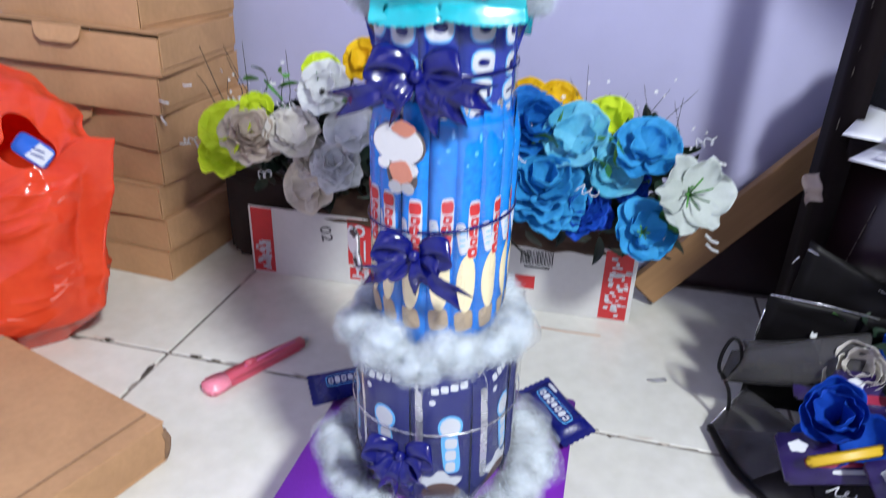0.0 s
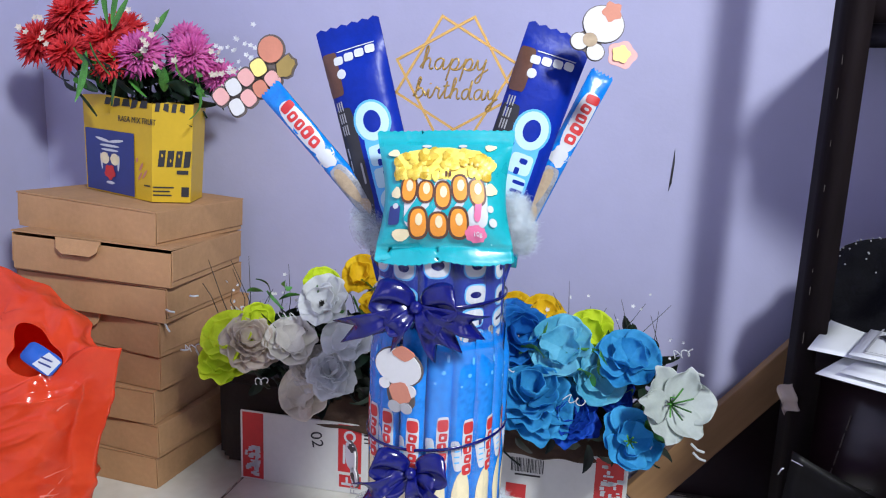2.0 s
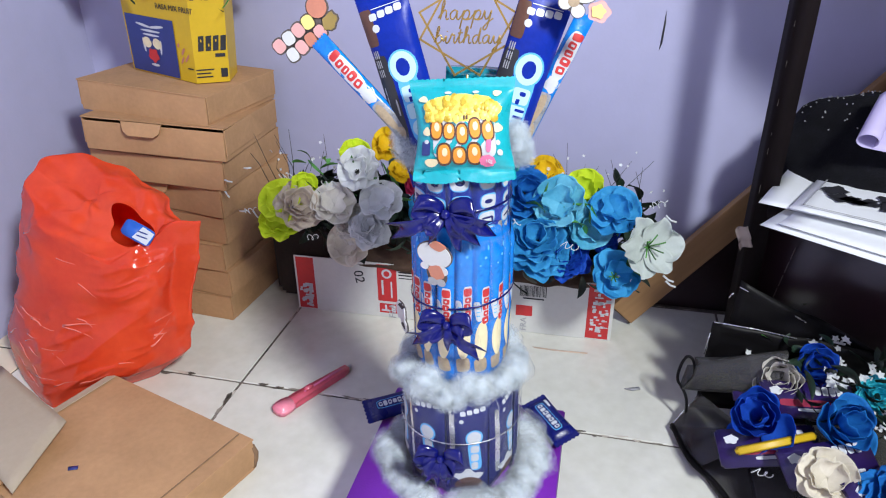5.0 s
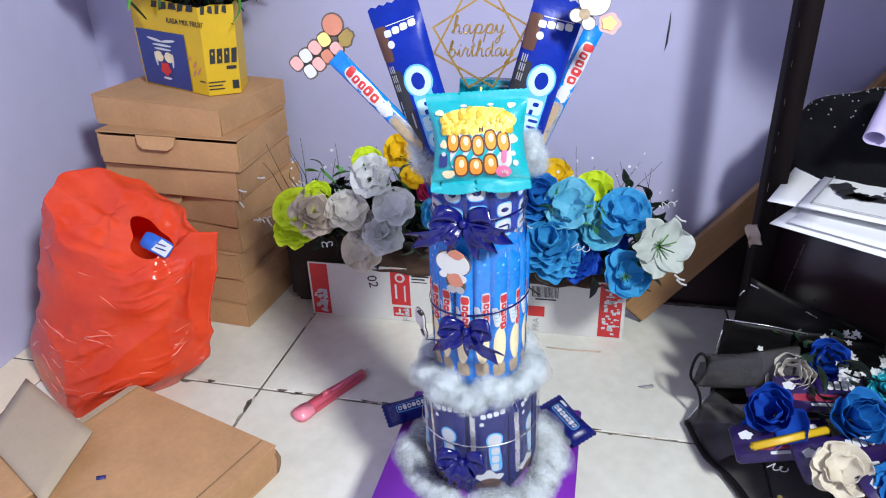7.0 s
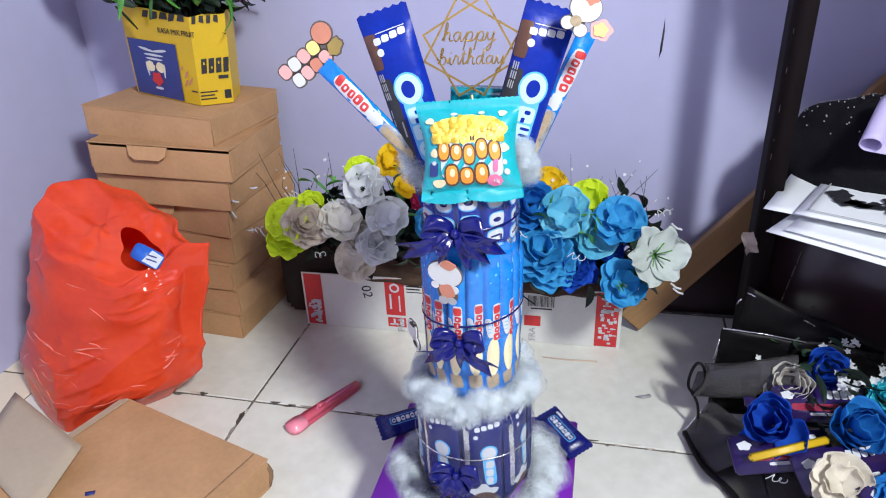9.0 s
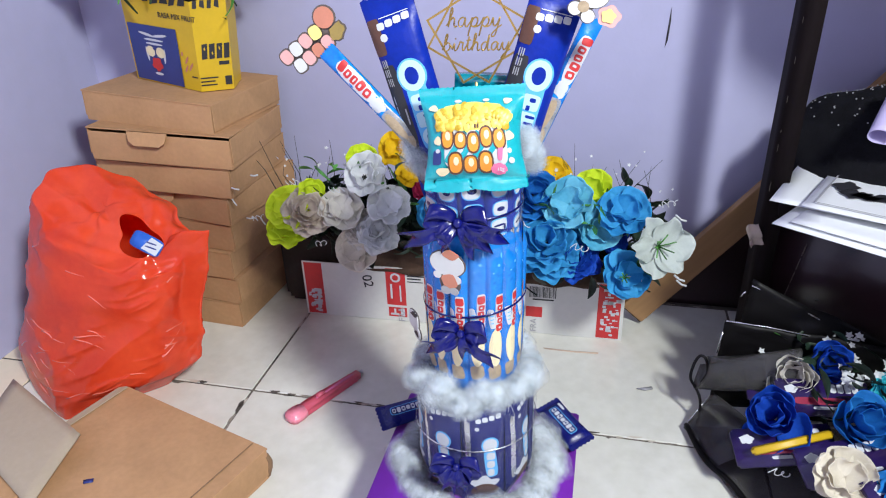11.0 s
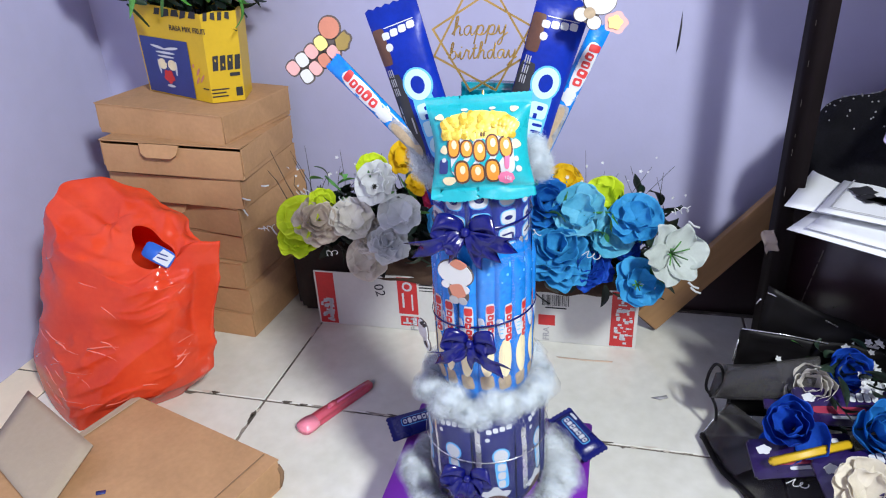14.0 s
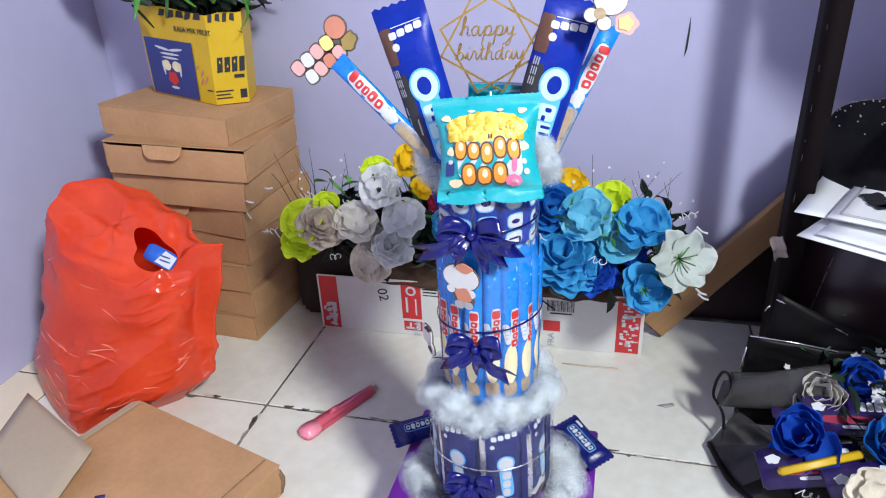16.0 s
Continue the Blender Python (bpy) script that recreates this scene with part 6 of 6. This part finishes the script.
tagged(part("baby_breath", bm, P_WHITE, pot, "tiny white filler blossoms"), kind="stuff")
for x, y, z, L, a in ((-0.655, 0.44, 0.70, 0.075, -8), (-0.648, 0.44, 0.70, 0.065, 12), (-0.64, 0.43, 0.69, 0.06, 30), (-0.735, 0.47, 0.74, 0.04, 5), (-0.70, 0.47, 0.73, 0.035, 20), (-0.60, 0.47, 0.69, 0.05, 35)):
    bm = bmesh.new()
    leaf(bm, Matrix.Translation((x, y, z - zr)) @ pose(0, 0, 0, 90, a, 0), L, 0.010, 0.05)
    part("grass_blade", bm, LEAF, pot, "long green grass blade")
bm = bmesh.new()
leaf(bm, Matrix.Translation((-0.662, 0.400, 0.655 - zr)) @ pose(0, 0, 0, -95, 10, 0), 0.075, 0.013, 0.1)
part("grass_blade", bm, LEAF, pot, "long green grass blade")
bm = bmesh.new()
for x, y, z in reds + mags:
    tube(bm, [(-0.62 + (x + 0.62) * 0.25, 0.49, PH - 0.02), ((x - 0.62) / 2, (y + 0.49) / 2, (PH + z - zr) / 2 + 0.01), (x, y + 0.01, z - zr - 0.005)], 0.0018, 5)
tagged(part("stem", bm, STEM, pot, "dark wire stems"), kind="stuff")
bm = bmesh.new()
for group in (left_white, left_grey, left_yellow, right_blue, right_other):
    for kind, r, material, p, label in group:
        tube(bm, [(p[0] * 0.9 - 0.01, 0.50, 0.14), (p[0] * 0.95, (p[1] + 0.5) / 2, (p[2] + 0.16) / 2 + 0.01), (p[0], p[1] + 0.012, p[2] - 0.006)], 0.0018, 5)
tube(bm, [(0.14, 0.50, 0.14), (0.17, 0.42, 0.22), (0.202, 0.325, 0.258)], 0.0018, 5)
tagged(part("stem", bm, STEM, trough, "dark wire stems"), kind="stuff")

# ---- dark rack on the right ----
rack = thing("storage_rack", "dark stained wooden storage rack with a low shelf", "rack", pose(0, 0, 0))
PX, PY = 0.349, 0.365


def post(x, y):
    bm = block(bmesh.new(), (0.026, 0.058, 1.62), pose(x + 0.013, y + 0.029, 0.81), 0.002, 2)
    part("post", bm, DARK_WOOD, rack)


for x, y in ((PX, PY), (1.16, PY), (1.16, 0.525)):
    post(x, y)
bm = bmesh.new()
prism(bm, [(0.358, 0.328), (1.18, 0.328), (1.18, 0.616), (0.415, 0.616)], -0.335, -0.317)
bm.transform(Matrix.Rotation(radians(-90), 4, "X"))
part("shelf", bm, DARK_WOOD, rack)
# upper shelf; its out-of-view outline is shaped to cast shade on the wall
bm = bmesh.new()
prism(bm, [(0.378, 0.430), (0.441, 0.280), (0.566, 0.190), (0.756, 0.100), (1.18, 0.075), (1.18, 0.616), (0.420, 0.616)], -0.728, -0.708)
bm.transform(Matrix.Rotation(radians(-90), 4, "X"))
part("shelf", bm, DARK_WOOD, rack)
part("shelf_rail", block(bmesh.new(), (0.789, 0.018, 0.024), pose(0.7655, 0.380, 0.721), 0.002, 2), DARK_WOOD, rack)
bm = block(bmesh.new(), (0.79, 0.015, 0.290), pose(0.770, 0.400, 0.165), 0.002, 2)
part("front_panel", bm, MAROON, rack, "maroon-black laminate panel")
# unseen panel added at the rack's end to keep light off the wall
bm = block(bmesh.new(), (0.014, 1.010, 1.50), pose(1.192, 0.110, 0.76), 0.002, 2)
part("end_panel", bm, DARK_WOOD, rack, "unseen dark panel added to block side light")
bm = block(bmesh.new(), (0.012, 0.160, 0.290), pose(0.400, 0.530, 0.165, 0, 0, -6), 0.002, 2)
part("side_panel", bm, MAROON, rack, "maroon-black laminate panel")
bm = sheet(lambda u, v: Vector((0.018 * (u - 0.5) + 0.008 * v, 0.006 * math.sin(5 * u) + 0.004 * math.sin(9 * v), 0.034 * (v - 0.5))), 8, 8)
thicken(single("tape_strip", bm, TAPE, "torn clear tape hanging from a dark rack post", "tape", pose(0.337, 0.360, 0.268, 0, -34, 8)), 0.0004)

# worn pale edge of the near post; slivers imitate a panel glint below
wear = random.Random(6)
bm = bmesh.new()
z = 0.34
while z < 0.70:
    h = wear.uniform(0.004, 0.016)
    block(bm, (0.0006, 0.0006, h), pose(PX + 0.0004, PY + 0.0004, z + h / 2), 0.0003, 1)
    z += h + wear.uniform(0.004, 0.055)
for k in range(4):
    block(bm, (0.0014, 0.0014, 0.020), pose(0.409 + 0.004 * k, 0.3918, 0.165 + 0.024 * k, 0, 9, 0), 0.0003, 1)
tagged(part("worn_edge", bm, WORN_GLINT, rack, "worn pale post edge and glint slivers on the panel"), kind="stuff")

# papers on the shelf
def paper(w, d, x, y, z, turn, seed, label):
    """A sheet with its front left corner at (x, y)."""
    bm = sheet(lambda u, v: Vector((u * w, v * d, 0.0012 * math.sin(u * 2.6 + seed) * math.sin(v * 2.2 + seed))), 10, 10)
    ob = single("paper_sheet", bm, PAPER, label, "paper", pose(x, y, z, 0, 0, turn), "papers on the shelf")
    thicken(ob, 0.0007)
    return ob


paper(0.297, 0.210, 0.331, 0.243, 0.3430, -35, 1, "white paper sheet on the dark shelf")
paper(0.297, 0.210, 0.352, 0.240, 0.3480, -33, 2, "white paper sheet on the dark shelf")
paper(0.210, 0.200, 0.336, 0.298, 0.3530, -24, 3, "white paper sheet on the dark shelf")
sheet_top = paper(0.250, 0.170, 0.368, 0.270, 0.3590, -27, 4, "white sheet with black printed drawings")
ink = random.Random(5)
bm = bmesh.new()
for k in range(16):
    outline_fan(bm, oval(0.030 + 0.010 * k + ink.uniform(-0.006, 0.006), 0.085 + ink.uniform(-0.016, 0.018), ink.uniform(0.009, 0.021), ink.uniform(0.006, 0.015), 12, ink.uniform(0, 90), 0.25, 4), lambda x, z: Vector((x, z, 0.0042)), 1)
tagged(part("black_drawing", bm, PRINT_BLACK, sheet_top), kind="stuff")
bm = bmesh.new()
for a, b, c, d in ((0.012, 0.240, 0.014, 0.016), (0.012, 0.014, 0.014, 0.156), (0.012, 0.240, 0.154, 0.156)):
    outline_fan(bm, [(a, c), (b, c), (b, d), (a, d)], lambda x, z: Vector((x, z, 0.0040)), 1)
part("printed_frame", bm, PRINT_GREY, sheet_top)

# black lace cloth heaped on the shelf
def heap(u, v):
    a = u * math.tau
    r = math.sin(v * math.pi / 2)
    x, y = 0.245 * r * math.cos(a), 0.128 * r * math.sin(a)
    z = 0.152 * math.cos(v * math.pi / 2) ** (0.60 + 0.35 * max(0.0, -math.cos(a)))
    f = 1 + 0.16 * noise.noise(Vector((x * 9, y * 9, z * 9))) + 0.07 * noise.noise(Vector((x * 25, y * 25, z * 22)))
    return Vector((0.625 + x * f, 0.472 + y * f, 0.336 + z * f))


cloth = single("lace_cloth", sheet(heap, 72, 26, None, True), BLACK_CLOTH, "heap of black lace cloth on the dark shelf", "cloth")
bm = bmesh.new()
for k in range(110):
    u, v = 0.62 + 0.16 * math.sin(k * 2.4), 0.20 + 0.45 * ((k * 0.37) % 1.0)
    p = heap(u, v)
    bmesh.ops.create_icosphere(bm, subdivisions=1, radius=0.0013, matrix=Matrix.Translation(p + Vector((0, -0.0005, 0.001))))
tagged(part("lace_bead", bm, PRINT_GREY, cloth, "tiny pale lace beads"), kind="stuff")

# lilac paper, its near edge curled up
RA, RB, RC, RD = Vector((0.458, 0.335, 0.427)), Vector((0.492, 0.400, 0.472)), Vector((0.640, 0.420, 0.480)), Vector((0.610, 0.300, 0.400))
RN = (RD - RA).cross(RB - RA).normalized()


def curled(u, v):
    e0, along = RA.lerp(RB, v), (RD.lerp(RC, v) - RA.lerp(RB, v)).normalized()
    if u < 0.45:
        a = (0.45 - u) / 0.45 * 5.4
        return e0 - along * 0.013 * math.sin(a) + RN * 0.013 * (1 - math.cos(a))
    w = (u - 0.45) / 0.55
    return e0.lerp(RD.lerp(RC, v), w) + RN * 0.012 * math.sin(math.pi * w) * (0.4 + 0.6 * v)


thicken(single("paper_roll", sheet(curled, 44, 8), LILAC_PAPER, "lilac paper with a curled edge lying on black cloth", "paper"), 0.0008)

# ---- board leaning on the wall ----
a, b = Vector((0.188, 0.520, 0.022)), Vector((0.800, 0.600, 0.742))
d = (b - a).normalized()
L = (b - a).length
ux = Vector((0, 1, 0)).cross(d).normalized()
uy = d.cross(ux)
M = Matrix((ux, uy, d)).transposed().to_4x4()
M.translation = a
plank = thing("wooden_plank", "tan wooden board leaning aslant against the lilac wall", "board", M)
bm = block(bmesh.new(), (0.050, 0.020, L), pose(0, 0, L / 2), 0.0012, 1)
part("board", bm, WOOD, plank, smooth=False)
bm = block(bmesh.new(), (0.047, 0.018, 0.002), pose(0, 0, -0.0008), 0.0006, 1)
part("board_end", bm, WOOD_END, plank, "dark sawn end", smooth=False)

# added dark brown wedge that fills the area between plank, floor and post
offcut = thing("dark_wedge", "dark brown wedge added to fill the area under a plank", "board")
bm = bmesh.new()
prism(bm, [(0.197, -0.0005), (0.425, -0.0005), (0.425, 0.282), (0.213, 0.030)], 0.606, 0.620)
part("panel", bm, MAROON, offcut, smooth=False)
bm = bmesh.new()
prism(bm, [(0.213, 0.030), (0.425, 0.282), (0.425, 0.285), (0.210, 0.030)], 0.605, 0.620)
part("sawn_edge", bm, DARK_WOOD, offcut, smooth=False)

# ---- black wrapped bouquet on the floor ----
bouquet = thing("wrapped_bouquet", "bouquet of blue cloth roses and chocolate bars in black wrap", "bouquet")


def wrap_sheet(name, p00, p10, p01, p11, bulge, material, seed, label):
    A, B, C, D = (Vector(p) for p in (p00, p10, p01, p11))
    rough = 0.35 if material in (BLACK_FILM, SMOKE_FILM) else 1.0

    def f(u, v):
        p = A * (1 - u) * (1 - v) + B * u * (1 - v) + C * (1 - u) * v + D * u * v
        n = (B - A).cross(C - A).normalized()
        return p + n * (bulge * math.sin(math.pi * u) * math.sin(math.pi * v) + rough * 0.014 * noise.noise(Vector((u * 3.2, v * 3.2, seed))) * (0.3 + 0.7 * math.sin(math.pi * u)) + rough * 0.006 * noise.noise(Vector((u * 9, v * 9, seed + 4))))
    ob = part(name, sheet(f, 22, 22), material, bouquet, label)
    thicken(ob, 0.0006)
    return ob


wrap_sheet("wrap_sheet", (0.352, 0.020, 0.006), (0.62, -0.10, 0.012), (0.264, 0.228, 0.008), (0.64, 0.285, 0.020), 0.004, SMOKE_FILM, 1, "smoky clear black wrap")
wrap_sheet("wrap_sheet", (0.302, 0.282, 0.012), (0.63, 0.282, 0.012), (0.305, 0.282, 0.168), (0.63, 0.275, 0.140), 0.008, BLACK_PAPER, 4, "black wrapping paper")
wrap_sheet("wrap_sheet", (0.318, 0.292, 0.012), (0.65, 0.292, 0.012), (0.334, 0.292, 0.235), (0.62, 0.288, 0.105), 0.004, BLACK_PAPER, 5, "black wrapping paper")
wrap_sheet("wrap_sheet", (0.262, 0.226, 0.008), (0.300, 0.150, 0.010), (0.305, 0.270, 0.046), (0.372, 0.165, 0.055), 0.008, BLACK_FILM, 6, "smoky clear black wrap")


def cone(u, v):
    """A sheet of film rolled into a cone that lies on its side."""
    c = Vector((0.281, 0.262, 0.086)).lerp(Vector((0.392, 0.236, 0.124)), v)
    a = 0.9 + 5.4 * u
    r = 0.026 + 0.006 * v + 0.003 * math.sin(3 * a + 4 * v)
    return c + Vector((0.28 * r * math.sin(a), r * math.cos(a) * 0.75, r * math.sin(a)))


thicken(part("film_cone", sheet(cone, 40, 14), BLACK_FILM, bouquet, "smoky film rolled into a cone"), 0.0004)
bm = bmesh.new()
tube(bm, flowing([(0.284, 0.268, 0.062), (0.290, 0.264, 0.084), (0.286, 0.270, 0.104), (0.277, 0.272, 0.108), (0.269, 0.266, 0.094), (0.267, 0.260, 0.074), (0.276, 0.257, 0.060), (0.283, 0.250, 0.046), (0.285, 0.244, 0.022), (0.283, 0.240, 0.007)]), 0.0022, 8)
part("wrap_loop", bm, BLACK_PAPER, bouquet, "rolled black wrap edge")
bm = bmesh.new()
tube(bm, flowing([(0.266, 0.229, 0.011), (0.286, 0.160, 0.011), (0.320, 0.112, 0.011), (0.352, 0.030, 0.010)]), 0.0042, 6)
part("wrap_border", bm, BLACK_PAPER, bouquet, "black border strip of the wrap")
# silver tubes imitate the highlights along the black wrap's edges
for q0, q1 in (((0.3335, 0.2895, 0.225), (0.43, 0.288, 0.180)), ((0.306, 0.279, 0.169), (0.42, 0.277, 0.158)), ((0.304, 0.279, 0.150), (0.301, 0.279, 0.112)), ((0.294, 0.268, 0.060), (0.372, 0.236, 0.104)), ((0.263, 0.226, 0.010), (0.306, 0.272, 0.046)), ((0.322, 0.290, 0.205), (0.327, 0.290, 0.214))):
    A, B = Vector(q0), Vector(q1)
    bm = bmesh.new()
    tube(bm, [A, (A + B) / 2 + Vector((0, 0, 0.002)), B], 0.0010, 6)
    part("wrap_edge", bm, SILVER, bouquet, "silver line imitating a highlight on the wrap edge")


def choc_pack(m, label="purple chocolate bar pack"):
    bm = block(bmesh.new(), (0.125, 0.050, 0.011), None, 0.003, 2)
    ob = part("chocolate_bar", bm, mat_choc, bouquet, label, m)
    f = lambda x, z: Vector((x, z, 0.0061))
    for nm, shapes, mt in (("white_mark", [soft_box(0.012 + 0.010 * i, 0.012, 0.0085, 0.0125) for i in range(4)] + [oval(-0.045, 0.010, 0.009, 0.006, 14, 0, 0.15, 5)], PRINT_WHITE),
                           ("crimson_band", [soft_box(-0.008, -0.006, 0.070, 0.010, 0, 6)], CRIMSON), ("pale_band", [soft_box(0.010, -0.0155, 0.060, 0.0045, 0, 6)], PRINT_WHITE)):
        for s in shapes:
            part(nm, patch_mesh(nm, [s], f, mt, 1), mt, ob)
    return ob


mat_choc = mat("violet_foil", (0.022, 0.010, 0.085), 0.3, var=0.25, scale=40, bump=0.3, bscale=90, coat=0.2)
choc_pack(pose(0.428, 0.196, 0.112, 34, 4, 12))
choc_pack(pose(0.368, 0.118, 0.088, 30, -6, 10))
choc_pack(pose(0.432, 0.092, 0.098, 32, 0, 24))
choc_pack(pose(0.482, 0.050, 0.105, 28, 8, 42))
choc_pack(pose(0.400, 0.245, 0.092, 35, 0, 8))
bm = block(bmesh.new(), (0.105, 0.011, 0.010), pose(0, 0, 0), 0.003, 2)
part("yellow_stick", bm, YELLOW, bouquet, "yellow wrapped sweet stick", pose(0.372, 0.105, 0.106, 0, -8, 20))
bm = bmesh.new()
prism(bm, rect(-0.026, 0.026, -0.013, 0.013), 0, 0.001)
tagc = part("gift_tag", bm, NAVY, bouquet, "small navy gift tag", pose(0.330, -0.020, 0.030, -50, 30, 0))
part("tag_frame", patch_mesh("tag_frame", [rect(-0.024, 0.024, 0.0105, 0.0115), rect(-0.024, 0.024, -0.0115, -0.0105), rect(-0.024, -0.023, -0.011, 0.011), rect(0.023, 0.024, -0.011, 0.011), soft_box(0, 0.001, 0.034, 0.006)], flat(-0.0005), PRINT_WHITE, 1), PRINT_WHITE, tagc)
for i, (kind, r, material, p, d, label) in enumerate([
        (bud, 0.027, P_GREY, (0.393, 0.223, 0.120), (-0.2, -0.7, 0.7), "pale grey cloth rose"), (bud, 0.030, P_DEEP, (0.440, 0.252, 0.124), (0.1, -0.7, 0.7), "deep blue cloth rose"),
        (bud, 0.032, P_DEEP, (0.358, 0.138, 0.114), (-0.4, -0.6, 0.7), "deep blue ruffled flower"), (bud, 0.032, P_BLUE, (0.452, 0.140, 0.120), (0.2, -0.6, 0.7), "royal blue cloth rose"),
        (ruffled, 0.034, P_CREAM, (0.413, 0.040, 0.120), (0.0, -0.6, 0.8), "creamy white cloth rose"), (rose, 0.024, P_TEAL, (0.512, 0.206, 0.128), (-0.1, -0.7, 0.7), "teal foil rose"), (mum, 0.034, P_YELLOW, (0.545, 0.165, 0.122), (0.0, -0.6, 0.8), "yellow chrysanthemum"), (rose, 0.032, P_BLUE, (0.480, 0.020, 0.120), (0.2, -0.6, 0.8), "royal blue cloth rose")]):
    bloom(kind, r, material, p, d, bouquet, label, 80 + i, i * 53)
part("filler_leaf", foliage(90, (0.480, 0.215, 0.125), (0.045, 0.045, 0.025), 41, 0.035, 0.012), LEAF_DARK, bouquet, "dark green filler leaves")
part("filler_leaf", foliage(26, (0.400, 0.280, 0.120), (0.045, 0.012, 0.012), 42, 0.03, 0.012), LEAF, bouquet, "fresh green leaves")
bm = bmesh.new()
for cx, cy, cz, n, spread in ((0.447, 0.285, 0.150, 5, 0.006), (0.479, 0.284, 0.152, 7, 0.008), (0.454, 0.205, 0.142, 8, 0.009), (0.502, 0.232, 0.142, 9, 0.010), (0.475, 0.245, 0.140, 6, 0.014), (0.365, 0.272, 0.118, 5, 0.008)):
    for _ in range(n):
        star_bloom(bm, (cx + tw.gauss(0, spread), cy + tw.gauss(0, spread), cz + tw.gauss(0, spread * 0.6)), tw.uniform(0.005, 0.008), (tw.gauss(0, 0.4), -0.6, 0.8), tw.random() * 9)
for _ in range(46):
    star_bloom(bm, (0.505 + tw.gauss(0, 0.011), 0.160 + tw.gauss(0, 0.012), 0.116 + tw.gauss(0, 0.005)), 0.0030, (tw.gauss(0, 0.4), -0.6, 0.8), tw.random() * 9)
tagged(part("white_blossom", bm, P_WHITE, bouquet, "small white filler blossoms"), kind="stuff")
bm = bmesh.new()
for i, p in enumerate([(0.360, 0.085, 0.075), (0.395, 0.085, 0.085), (0.365, 0.010, 0.065), (0.385, -0.005, 0.07)]):
    squiggle(bm, p, 0.022, i + 11)
tagged(part("white_sprig", bm, P_WHITE, bouquet, "curled white filler sprigs"), kind="stuff")
bm = bmesh.new()
leaf(bm, facing((0.43, 0.075, 0.110), (0.3, -0.5, 0.8), 200), 0.06, 0.02)
leaf(bm, facing((0.36, 0.06, 0.050), (0.2, -0.5, 0.8), 160), 0.07, 0.018)
part("olive_leaf", bm, mat("olive_leaf", (0.22, 0.17, 0.05), 0.5, var=0.3, scale=60), bouquet, "yellowish olive leaves")
